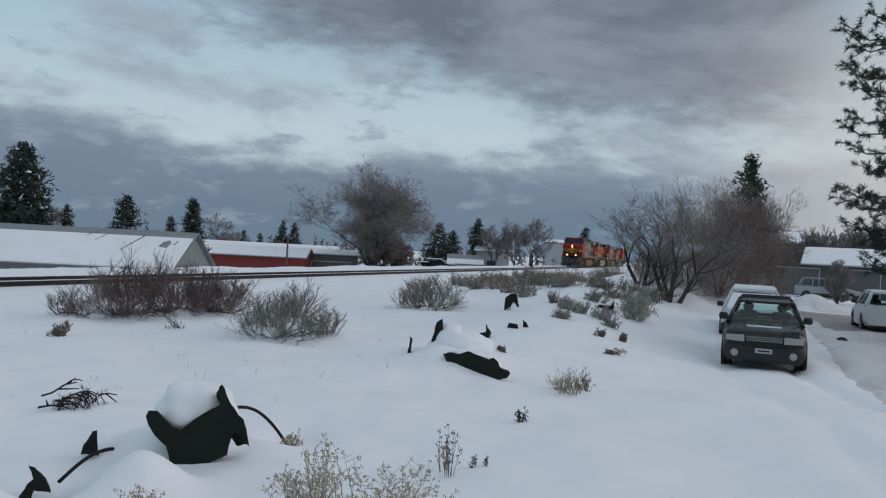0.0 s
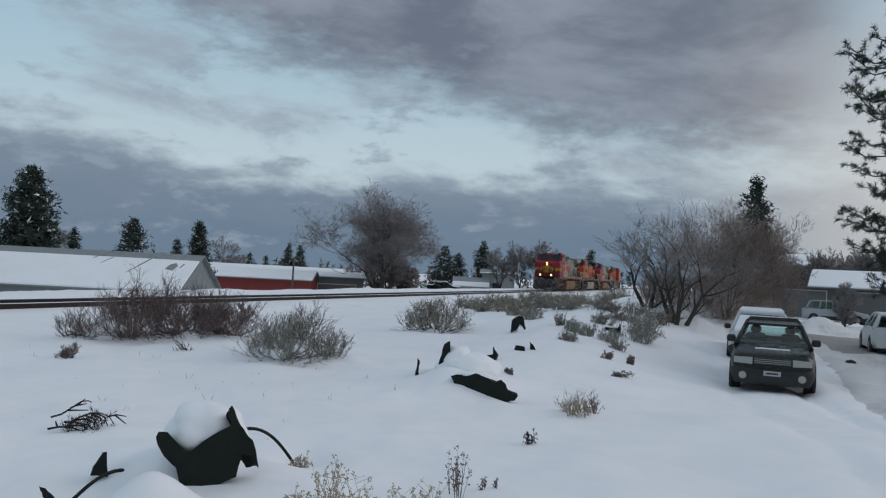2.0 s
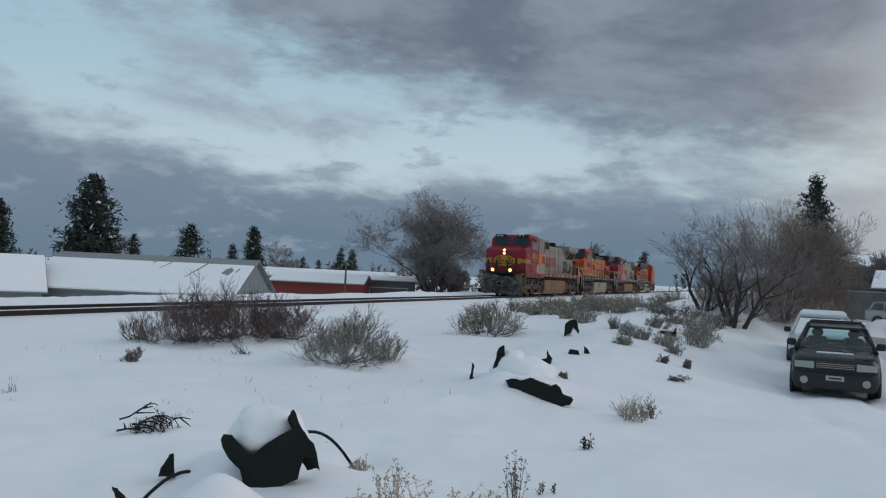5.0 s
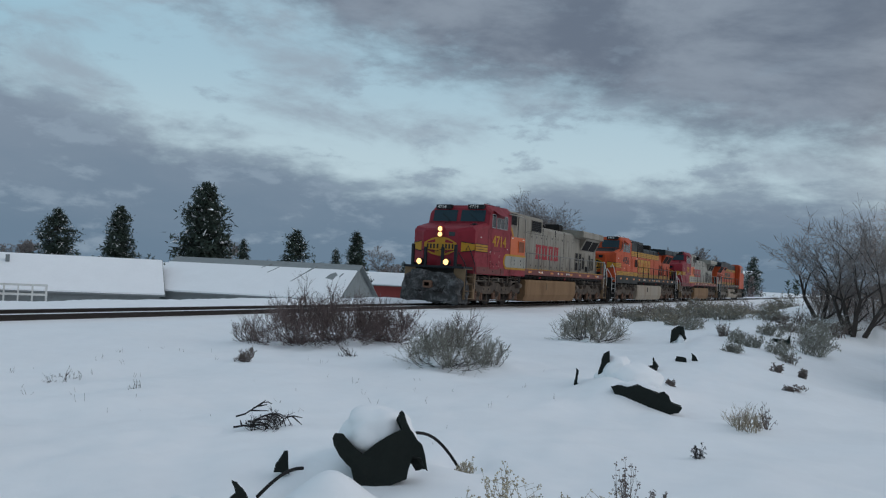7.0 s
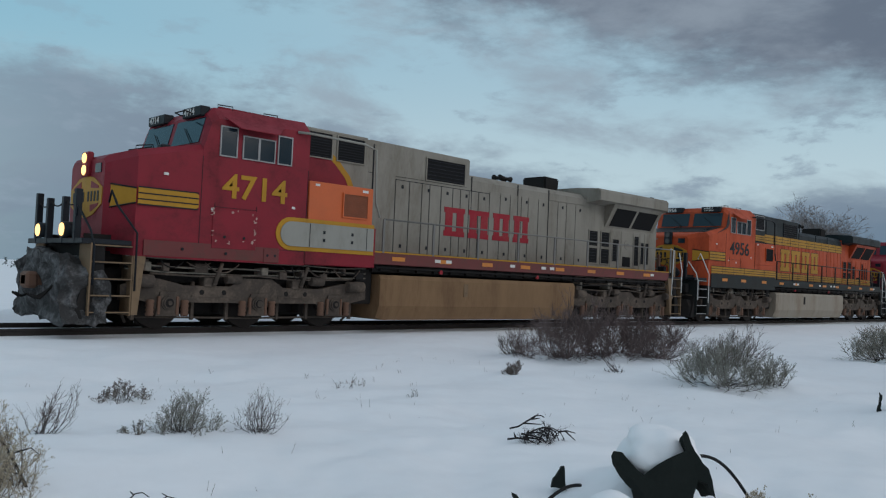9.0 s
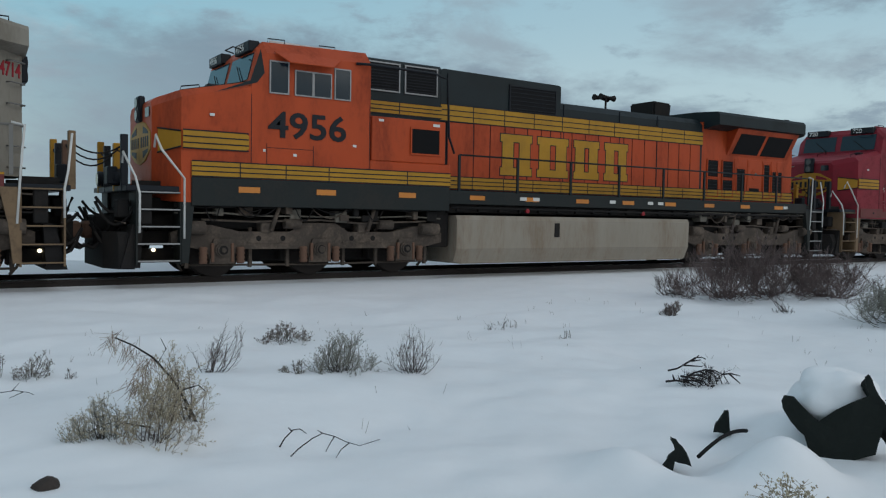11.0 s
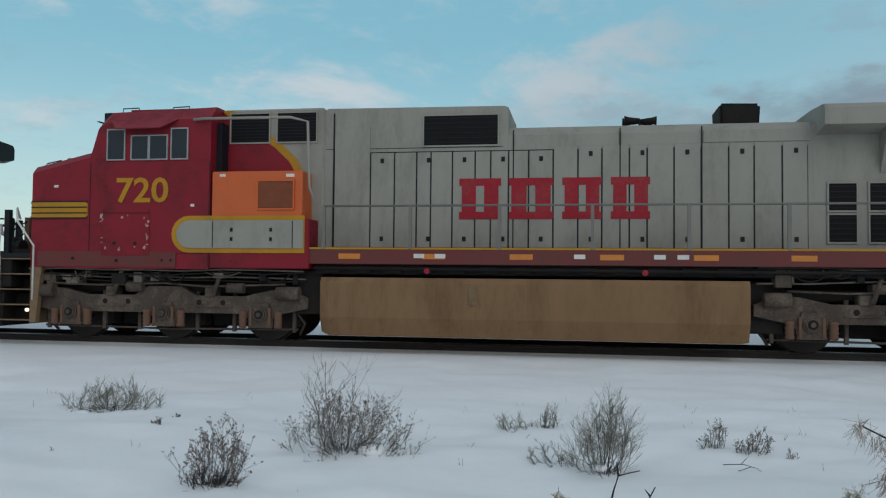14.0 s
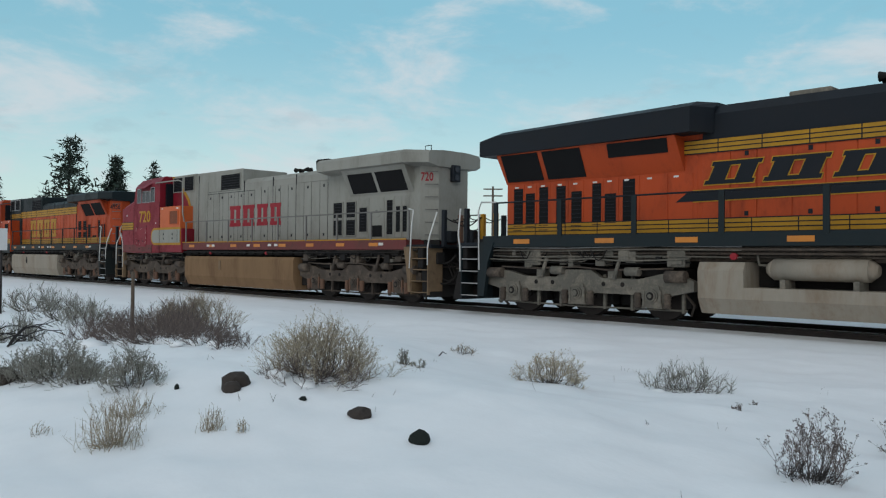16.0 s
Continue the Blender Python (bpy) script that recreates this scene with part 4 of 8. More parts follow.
    for k, (x0, x1) in enumerate(zip(xs, xs[1:])):
        z1 = 3.70 if k < 10 else 3.78
        if k == 0:
            z1 = 4.2 if liv == "red" else 3.4
        d = part("hood_door", B(x0 + 0.014, x1 - 0.014, -0.968, -0.94, 1.86, z1, 0.004), hood, loco)
        if k % 2:
            for z in (1.98, z1 - 0.2):
                part("door_latch", B(x0 + 0.2, x0 + 0.27, -0.978, -0.96, z, z + 0.09), M_BLACKP, d)
    part("door_seams", B(7.62, 16.42, -0.955, -0.94, 1.86, 3.72), M_BLACKP, loco)
    for x, zt in ((11.14, 4.10), (13.12, 4.10), (14.58, 4.10), (7.60, 4.5)):
        part("hood_joint", B(x, x + 0.022, -0.972, -0.94, 1.84, zt), M_BLACKP, loco)
    part("roof_seam", B(7.45, 10.95, -0.956, -0.94, 3.785, 3.795), M_BLACKP, loco)
    part("hood_panel", B(14.62, 16.45, -0.966, -0.94, 3.80, 4.02, 0.004), cfg["top"], loco)
    # radiator section with flared wings
    rb = part("radiator_hood", loft(bmesh.new(), [[(x, -w, 1.8), (x, -w, 4.1), (x, w, 4.1), (x, w, 1.8)] for x, w in ((16.502, 0.95), (20.88, 0.95), (21.26, 0.58))]), cfg["rad"], loco)
    bm = bmesh.new()
    sec = [(-1.50, 3.99), (-1.50, 4.28), (-1.42, 4.36), (-0.6, 4.41), (0.6, 4.41), (1.42, 4.36), (1.50, 4.28), (1.50, 3.99), (0.95, 3.90), (-0.95, 3.90)]
    loft(bm, [[(16.56, y, z) for y, z in sec], [(16.75, y, z) for y, z in sec], [(20.72, y, z) for y, z in sec], [(21.32, y * 0.70, z - (0.03 if z > 4.2 else 0.0)) for y, z in sec]])
    part("radiator_roof", bm, cfg["wing"], loco)
    bm = bmesh.new()
    prof = [(-0.96, 3.20), (-1.36, 3.99), (-0.9, 3.99)]
    loft(bm, [[(x, y, z) for y, z in prof] for x in (17.62, 20.62)])
    flare = part("radiator_intake", bm, cfg["rad"], loco)
    for x0, x1 in ((17.82, 19.02), (19.16, 20.40)):
        bm = bmesh.new()
        loft(bm, [[(x0, -0.998, 3.26), (x1, -0.998, 3.26), (x1 + 0.03, -1.285, 3.83), (x0 + 0.03, -1.285, 3.83)], [(x0, -0.978, 3.25), (x1, -0.978, 3.25), (x1 + 0.03, -1.262, 3.82), (x0 + 0.03, -1.262, 3.82)]])
        part("intake_screen", bm, M_LOUVRE, flare)
    for x0, x1 in ((16.76, 17.22), (17.44, 17.90)):
        for z0, z1 in ((1.98, 2.46), (2.54, 3.02)):
            louvre(rb, x0, x1, z0, z1, -0.955, hood, 5)
    for x0, x1, z0, z1 in ((18.10, 18.48, 2.08, 2.82), (19.42, 19.70, 1.98, 3.0), (19.84, 20.04, 2.05, 2.80), (20.14, 20.34, 2.05, 2.80)):
        louvre(rb, x0, x1, z0, z1, -0.955, hood, 8)
    for x0, x1 in ((18.0, 18.56), (18.62, 19.30), (19.36, 19.76), (19.80, 20.08), (20.10, 20.40)):
        d = part("access_door", B(x0, x1, -0.966, -0.94, 1.88, 3.12, 0.006), cfg["rad"], rb)
    part("door_grille", B(18.72, 19.2, -0.975, -0.94, 1.92, 2.26), M_LOUVRE, rb)
    bm = bmesh.new()
    disc(bm, 18.98, -0.99, 2.68, 0.17, -0.95, 20)
    disc(bm, 18.98, -1.0, 2.68, 0.09, -0.95, 14)
    fan = part("fan_cover", bm, cfg["rad"], rb)
    part("fan_hub", disc(bmesh.new(), 18.98, -1.012, 2.68, 0.05, -0.99, 12), M_RAILGREY, fan)
    part("door_frame", loft(bmesh.new(), [[(x, yy, z) for x, z in ((18.66, 2.34), (19.26, 2.34), (19.26, 3.08), (18.66, 3.08))] for yy in (-0.972, -0.95)]), cfg["rad"], rb)
    # rear end: ladder, marker lights, number
    for k in range(6):
        z = 1.95 + k * 0.36
        bm = bmesh.new()
        tube(bm, [(21.0, -0.84, z), (21.06, -0.92, z), (21.30, -0.66, z), (21.24, -0.60, z)], 0.014, 0.014, 5)
        part("ladder_rung", bm, M_RAILGREY, loco)
    bm = bmesh.new()
    box(bm, 21.26, 21.40, -0.16, 0.16, 3.50, 3.98, 0.02)
    rh = part("rear_headlight", bm, M_BLACKP, loco)
    for z in (3.62, 3.86):
        part("lens", tube(bmesh.new(), [(21.40, 0, z), (21.415, 0, z)], 0.09, 0.09, 12), M_SOFF, rh)
    words(cfg["number"], 0.34, cfg["rear_num"], loco, Matrix.Translation((20.885, -0.952, 3.50)) @ Matrix.Rotation(radians(44.2), 4, "Z") @ SIDE, 0.72, 0.006)
    grab(loco, [(20.8, -0.7, 4.38), (20.8, -0.7, 4.52), (21.05, -0.7, 4.52), (21.05, -0.7, 4.38)], M_BLACKP, 0.014)
    # roof: exhaust stack, horn, antenna dome
    bm = bmesh.new()
    loft(bm, [[(15.0, -0.45, 4.15), (15.7, -0.45, 4.15), (15.7, 0.45, 4.15), (15.0, 0.45, 4.15)], [(14.98, -0.48, 4.62), (15.72, -0.48, 4.60), (15.72, 0.48, 4.60), (14.98, 0.48, 4.62)]])
    bmesh.ops.bevel(bm, geom=bm.edges[:], offset=0.05, segments=2, affect="EDGES")
    part("exhaust_stack", bm, M_BLACK, loco)
    bm = bmesh.new()
    hz = 4.40 if liv == "red" else 4.62
    tube(bm, [(13.55, 0, 4.15), (13.55, 0, hz)], 0.03, 0.03, 6)
    for x0, x1, y in ((13.55, 13.25, -0.10), (13.55, 13.87, 0.0), (13.55, 13.22, 0.12), (13.55, 13.80, 0.18)):
        tube(bm, [(x0, y, hz), (x0 + 0.7 * (x1 - x0), y, hz), (x1, y, hz)], 0.035, 0.09, 10)
    part("horn", bm, M_BLACK, loco)
    # markings
    mark(loco, cfg["mark_x"], cfg["mark_z"], cfg["mark_w"], cfg["mark_h"], cfg["mark_mat"], -0.972, cfg["mark_out"])
    if liv == "orange":
        banded(loco, 7.42, 20.9, 1.88, 2.16, -0.975)
        banded(loco, 7.42, 16.5, 3.42, 3.80, -0.975)
        banded(loco, 5.4, 7.42, 3.45, 3.72, -1.008)
    # walkway rails, steps, ends
    hand_rail(loco, 7.6, 21.0, 9, cfg["rail"])
    steps(loco, 0.66, 1.46, cfg["step"], M_WHITE, cfg["step"])
    steps(loco, 21.12, 21.82, cfg["step_r"], M_WHITE, cfg["step_r"])
    for s in (-1, 1):
        part("step_side_panel", slab(bmesh.new(), [(1.46, 1.70), (1.74, 1.70), (1.66, 1.2), (1.58, 0.30), (1.46, 0.30)], s * 1.40, s * 1.52), cfg["step"], loco)
        part("step_side_panel", slab(bmesh.new(), [(20.82, 1.60), (21.12, 1.60), (21.12, 0.34), (21.02, 0.34), (20.95, 1.0)], s * 1.40, s * 1.52), cfg["step_r"], loco)
    grab(loco, [(1.50, -1.52, 0.75), (1.50, -1.52, 1.85), (1.10, -1.50, 2.35), (1.02, -1.40, 2.62), (1.02, -1.3, 2.40)], cfg["grab"])
    grab(loco, [(0.72, -1.50, 0.85), (0.72, -1.50, 1.55), (0.66, -1.45, 1.85), (0.50, -1.2, 2.3), (0.50, -1.15, 2.1)], cfg["grab"])
    grab(loco, [(21.0, -1.49, 2.66), (21.2, -1.50, 2.62), (21.16, -1.52, 2.2), (21.08, -1.52, 1.0)], M_WHITE)
    grab(loco, [(21.95, -1.30, 2.55), (21.86, -1.48, 1.9), (21.80, -1.50, 1.6), (21.80, -1.50, 1.1)], M_WHITE)
    end_rail(loco, 0.55, (M_BLACKP,) * 4 if cfg["lead"] else cfg["posts"])
    end_rail(loco, 21.98, cfg["posts"])
    coupler(loco, 0.0, -1)
    coupler(loco, 22.28, 1)
    if not cfg["lead"]:
        bm = loft(bmesh.new(), [[(x, y * w, z) for y, z in ((-1.42, 0.20), (-1.42, 0.62), (-1.3, 0.86), (1.3, 0.86), (1.42, 0.62), (1.42, 0.20))] for x, w in ((0.22, 0.62), (0.40, 0.94), (0.66, 1.0))])
        part("snow_plough", bm, M_BLACK, loco)
    return loco


def tail_unit():
    """Newer unit running long hood first: black roof, orange sides, slanted markings."""
    loco = tagged(new("locomotive"), "orange and black diesel locomotive running long hood first", "locomotive", "locomotives of the train")
    LOCOS.append(loco)
    part("walkway_sill", B(1.55, 20.9, -1.5, 1.5, 1.58, 1.86, 0.01), M_GREEN, loco)
    part("end_platform", B(0.6, 1.7, -1.48, 1.48, 1.60, 1.70, 0.01), M_BLACKP, loco)
    part("end_platform", B(20.8, 21.8, -1.48, 1.48, 1.60, 1.70, 0.01), M_BLACKP, loco)
    part("centre_sill", B(0.9, 21.5, -0.55, 0.55, 1.02, 1.58), M_BLACK, loco)
    bm = bmesh.new()
    box(bm, 1.8, 20.6, -1.1, 1.1, 1.28, 1.58)
    for y, z in ((-1.42, 1.50), (-1.36, 1.42), (-1.2, 1.36)):
        tube(bm, [(1.8, y, z), (7.0, y, z + 0.02), (20.5, y, z)], 0.03, 0.03, 6)
    part("air_piping", bm, M_TRUCK, loco)
    reflectors(loco, [2.6, 5.0, 7.0, 9.3, 11.6, 13.9, 16.2], 1.66, -1.5, 0.5, 0.11)
    bm = bmesh.new()
    for x in (2.95, 6.75):
        box(bm, x, x + 0.42, -1.42, -1.2, 1.15, 1.55, 0.02)
        box(bm, x + 0.05, x + 0.37, -1.45, -1.2, 1.2, 1.33, 0.01)
    part("valve_box", bm, M_TRUCKG, loco)
    truck(loco, (2.50, 4.42, 6.38), M_TRUCKG)
    truck(loco, (15.95, 17.90, 19.85), M_TRUCKG)
    underframe(loco, (2.50, 4.42, 6.38), 61, M_TRUCKG, 1.08, 1.56)
    underframe(loco, (15.95, 17.90, 19.85), 62, M_TRUCKG, 1.08, 1.56)
    jumpers(loco, 0.0, -1, 63)
    for z, y in ((1.57, -1.44), (1.50, -1.47), (1.36, -1.45)):
        part("conduit", tube(bmesh.new(), [(1.9, y, z), (4.0, y, z - 0.02), (6.4, y, z + 0.02), (8.4, y, z)], 0.012, 0.012, 5), M_FRAME if z > 1.55 else M_TRUCKG, loco)
    # fuel tank with stepped top and air reservoir
    prof = [(-1.46, 1.27), (-1.55, 1.10), (-1.53, 0.55), (-1.36, 0.24), (1.36, 0.24), (1.53, 0.55), (1.55, 1.10), (1.46, 1.27)]
    bm = loft(bmesh.new(), [[(x, y * k, z) for y, z in prof] for x, k in ((7.5, 0.97), (7.68, 1.0), (8.48, 1.0))])
    tank = part("fuel_tank", bm, M_TANKGREY, loco)
    prof = [(-1.55, 0.78), (-1.53, 0.55), (-1.36, 0.24), (1.36, 0.24), (1.53, 0.55), (1.55, 0.78)]
    part("tank_trough", loft(bmesh.new(), [[(x, y, z) for y, z in prof] for x in (8.482, 11.2)]), M_TANKGREY, tank)
    prof = [(-1.55, 0.66), (-1.53, 0.52), (-1.36, 0.24), (1.36, 0.24), (1.53, 0.52), (1.55, 0.66)]
    part("tank_trough", loft(bmesh.new(), [[(x, y, z) for y, z in prof] for x in (11.202, 14.9)]), M_TANKGREY, tank)
    part("equipment_rack", B(8.5, 14.8, -0.9, 0.9, 0.6, 1.5), M_BLACK, loco)
    bm = bmesh.new()
    for x0 in (8.82, 11.5):
        tube(bm, [(x0, -1.22, 1.14), (x0 + 0.06, -1.22, 1.14), (x0 + 0.14, -1.22, 1.14)], 0.10, 0.205, 16)
        tube(bm, [(x0 + 0.14, -1.22, 1.14), (x0 + 1.84, -1.22, 1.14)], 0.21, 0.21, 20)
        tube(bm, [(x0 + 1.84, -1.22, 1.14), (x0 + 1.98, -1.22, 1.14)], 0.205, 0.10, 16)
    res = part("air_reservoir", bm, M_TANKGREY, loco)
    bm = bmesh.new()
    for x in (9.15, 10.45, 11.9, 13.1):
        box(bm, x, x + 0.1, -1.46, -1.0, 0.78, 0.95)
    tube(bm, [(8.9, -1.22, 1.2), (8.66, -1.25, 1.22), (8.62, -1.25, 1.45)], 0.03, 0.03, 6)
    part("reservoir_bracket", bm, M_TRUCKG, res)
    bm = bmesh.new()
    disc(bm, 8.25, -1.5, 1.38, 0.07, -1.40, 10)
    part("fuel_shutoff", bm, M_LETTER, loco)
    # radiator end
    rb = part("radiator_hood", B(1.90, 7.2, -0.97, 0.97, 1.86, 3.95, 0.02), M_ORANGE, loco)
    sec0 = [(-1.50, 3.88), (-1.50, 4.36), (-1.2, 4.48), (1.2, 4.48), (1.50, 4.36), (1.50, 3.88)]
    sec1 = [(-1.50, 3.92), (-1.50, 4.44), (-1.2, 4.57), (1.2, 4.57), (1.50, 4.44), (1.50, 3.92)]
    bm = loft(bmesh.new(), [[(1.42, y, z - 0.10 * (z > 4)) for y, z in sec0], [(1.95, y, z) for y, z in sec0], [(7.30, y, z) for y, z in sec1], [(7.56, y * 0.66, z) for y, z in sec1]])
    part("radiator_roof", bm, M_BLACKP, loco)
    bm = loft(bmesh.new(), [[(x, y, z) for y, z in ((-0.98, 3.18), (-1.40, 3.90), (-0.9, 3.90))] for x in (1.90, 6.9)])
    flare = part("radiator_intake", bm, M_ORANGE, loco)
    for x0, x1, z0, z1 in ((1.98, 3.14, 0.06, 0.94), (3.28, 4.40, 0.06, 0.94), (5.15, 6.65, 0.55, 0.95)):
        bm = bmesh.new()
        q = lambda x, f, o: (x, -0.98 - 0.42 * f - o, 3.18 + 0.72 * f)
        loft(bm, [[q(x0, z0, 0.014), q(x1, z0, 0.014), q(x1 + 0.06, z1, 0.014), q(x0 + 0.06, z1, 0.014)], [q(x0, z0, -0.02), q(x1, z0, -0.02), q(x1 + 0.06, z1, -0.02), q(x0 + 0.06, z1, -0.02)]])
        part("intake_screen", bm, M_LOUVRE, flare)
    for x0, x1, z0, z1 in ((2.15, 2.45, 1.95, 3.05), (2.54, 2.83, 2.05, 2.92), (2.97, 3.25, 1.95, 3.05), (3.50, 3.78, 2.1, 3.05), (3.95, 4.25, 1.95, 2.9), (4.55, 4.80, 2.05, 3.05), (4.90, 5.20, 2.1, 2.8), (5.38, 5.70, 2.0, 3.1)):
        louvre(rb, x0, x1, z0, z1, -0.975, None, 10)
    for x0, x1 in ((2.08, 2.48), (2.5, 2.88), (2.92, 3.3), (3.44, 3.85), (3.9, 4.3), (4.46, 4.84), (4.86, 5.26), (5.32, 5.8), (5.9, 6.5), (6.55, 7.1)):
        part("access_door", B(x0, x1, -0.984, -0.96, 1.92, 3.15, 0.005), M_ORANGE, rb)
        part("placard", B(x0 + 0.1, x0 + 0.22, -0.988, -0.97, 3.06, 3.10), M_WHITE, rb)
    # long hood
    bm = loft(bmesh.new(), [[(x, -0.95, 1.86), (x, -0.95, 3.80), (x, -0.95, 4.30), (x, -0.80, 4.48), (x, 0.80, 4.48), (x, 0.95, 4.30), (x, 0.95, 1.86)] for x in (7.2, 16.4)])
    hd = part("engine_hood", bm, M_ORANGE, loco)
    bm = loft(bmesh.new(), [[(x, -0.965, 3.80), (x, -0.965, 4.31), (x, -0.81, 4.50), (x, 0.81, 4.50), (x, 0.965, 4.31), (x, 0.965, 3.80)] for x in (7.3, 16.38)])
    part("hood_roof", bm, M_BLACKP, loco)
    x = 7.3
    k = 0
    while x < 16.2:
        w = (0.62, 0.55, 0.7)[k % 3]
        d = part("hood_door", B(x + 0.012, x + w - 0.012, -0.968, -0.94, 1.92, 3.78, 0.004), M_ORANGE, loco)
        if k % 2:
            for z in (2.2, 3.4):
                part("door_latch", B(x + 0.3, x + 0.38, -0.978, -0.96, z, z + 0.09), M_BLACKP, d)
        x += w
        k += 1
    banded(loco, 1.95, 20.2, 1.88, 2.16, -0.99)
    banded(loco, 6.75, 16.4, 3.52, 3.80, -0.985)
    mark(loco, 7.35, 2.86, 4.9, 0.46, M_BLACKP, -0.985, M_YELLOW, 0.45)
    sw = part("livery_sweep", slab(bmesh.new(), [(6.70, 2.52), (7.0, 2.74), (14.4, 2.74), (14.0, 2.60)], -0.986, -0.97), M_BLACKP, loco)
    part("sweep_edge", slab(bmesh.new(), [(6.62, 2.50), (6.98, 2.765), (14.5, 2.765), (14.05, 2.575)], -0.982, -0.97), M_YELLOW, sw)
    # cab at the trailing end
    bm = loft(bmesh.new(), [sect(16.42, 1.55, 1.45, 4.60, 0.26), sect(19.3, 1.55, 1.45, 4.56, 0.26), sect(19.5, 1.55, 1.45, 4.4, 0.22), sect(19.66, 1.55, 1.45, 3.74, 0.12), sect(20.8, 1.52, 1.45, 3.42, 0.14), sect(21.3, 0.8, 1.5, 3.26, 0.14)])
    cab = part("cab", bm, M_ORANGE, loco)
    for x0, x1 in ((17.6, 18.0), (18.1, 18.5), (18.7, 19.1)):
        w = part("side_window", B(x0, x1, -1.563, -1.53, 3.58, 4.20), M_GLASS, cab)
        bm = bmesh.new()
        for q in ((x0 - 0.035, x1 + 0.035, 3.545, 3.58), (x0 - 0.035, x1 + 0.035, 4.20, 4.23), (x0 - 0.035, x0, 3.58, 4.20), (x1, x1 + 0.035, 3.58, 4.20)):
            box(bm, q[0], q[1], -1.575, -1.54, q[2], q[3])
        part("window_frame", bm, M_FRAME, w)
    bm = bmesh.new()
    loft(bm, [[(14.6, -0.45, 4.48), (15.4, -0.45, 4.48), (15.4, 0.45, 4.48), (14.6, 0.45, 4.48)], [(14.6, -0.45, 4.66), (15.4, -0.45, 4.66), (15.4, 0.45, 4.66), (14.6, 0.45, 4.66)]])
    part("exhaust_stack", bm, M_BLACK, loco)
    part("roof_hatch", B(9.0, 9.8, -0.75, -0.2, 4.49, 4.60, 0.02), M_TRUCKG, loco)
    bm = bmesh.new()
    tube(bm, [(10.9, -0.4, 4.48), (10.9, -0.4, 4.68)], 0.03, 0.03, 6)
    for x1, y in ((10.55, -0.5), (11.25, -0.4), (10.55, -0.3)):
        tube(bm, [(10.9, y, 4.69), (10.9 + 0.7 * (x1 - 10.9), y, 4.69), (x1, y, 4.69)], 0.035, 0.10, 10)
    part("horn", bm, M_BLACK, loco)
    hand_rail(loco, 2.0, 16.0, 8, M_BLACKP, 2.68, M_GREEN, 0.06)
    steps(loco, 0.78, 1.42, M_GREEN, M_WHITE, M_GREEN)
    steps(loco, 20.9, 21.6, M_GREEN, M_WHITE, M_GREEN)
    for s in (-1, 1):
        part("step_side_panel", slab(bmesh.new(), [(1.42, 1.70), (1.95, 1.70), (1.75, 1.2), (1.62, 0.34), (1.42, 0.34)], s * 1.40, s * 1.52), M_GREEN, loco)
    grab(loco, [(2.0, -1.50, 2.70), (1.50, -1.50, 2.72), (1.42, -1.52, 2.5), (1.46, -1.52, 1.0)], M_WHITE)
    grab(loco, [(0.60, -1.35, 2.6), (0.66, -1.48, 1.9), (0.74, -1.50, 1.6), (0.76, -1.50, 0.95)], M_WHITE)
    end_rail(loco, 0.55, (M_BLACKP, M_YELLOW, M_BLACKP, M_YELLOW))
    end_rail(loco, 21.9, (M_BLACKP, M_YELLOW, M_BLACKP, M_YELLOW))
    bm = bmesh.new()
    box(bm, 1.78, 1.92, -0.30, -0.06, 3.5, 3.85, 0.02)
    part("rear_headlight", bm, M_BLACKP, loco)
    coupler(loco, 0.0, -1)
    coupler(loco, 22.28, 1)
    return loco


RED = dict(livery="red", cab=M_RED, nose_top=None, sill=M_SILLRED, hood=M_SILVER, top=M_SILVER, rad=M_SILVER, wing=M_SILVER, eq=M_SILVER, ac=M_PATCH, tank=M_TANKTAN,
           num_mat=M_YELLOW, rear_num=M_LETTER, mark_x=10.12, mark_z=2.40, mark_w=3.72, mark_h=0.78, mark_mat=M_LETTER, mark_out=None, rail=M_RAILGREY,
           grab=M_WHITE, step=M_STEPTAN, step_r=M_STEPTAN, posts=(M_BLACKP, M_RUST, M_BLACKP, M_YELLOW))
lead = dash9(dict(RED, hood=M_SILVERDIRTY, top=M_SILVERDIRTY, rad=M_SILVERDIRTY, wing=M_SILVERDIRTY, eq=M_SILVERDIRTY, number="4714", num_x=3.20, num_w=1.12, lead=True, posts=(M_STEPTAN, M_RUST, M_BLACKP, M_YELLOW), grab=M_BLACKP, label="dirty red and silver lead locomotive with lit headlights"))
# packed snow and road dirt on the lead unit's plough and platform
bm = bmesh.new()
loft(bm, [[(x, y * w, z) for y, z in ((-1.5, 0.16), (-1.5, 0.75), (-1.34, 1.15), (-1.0, 1.42), (1.0, 1.42), (1.34, 1.15), (1.5, 0.75), (1.5, 0.16))] for x, w in ((0.28, 0.86), (0.40, 0.97), (0.72, 1.0), (1.0, 0.98))])
bmesh.ops.triangulate(bm, faces=bm.faces[:])
bmesh.ops.subdivide_edges(bm, edges=bm.edges[:], cuts=7, use_grid_fill=True)
for v in bm.verts:
    v.co += noise.noise_vector(v.co * 2.6) * 0.16 + noise.noise_vector(v.co * 7.0) * 0.07
part("snow_plough", bm, M_CRUST, lead, "plough caked with grey snow and dirt")
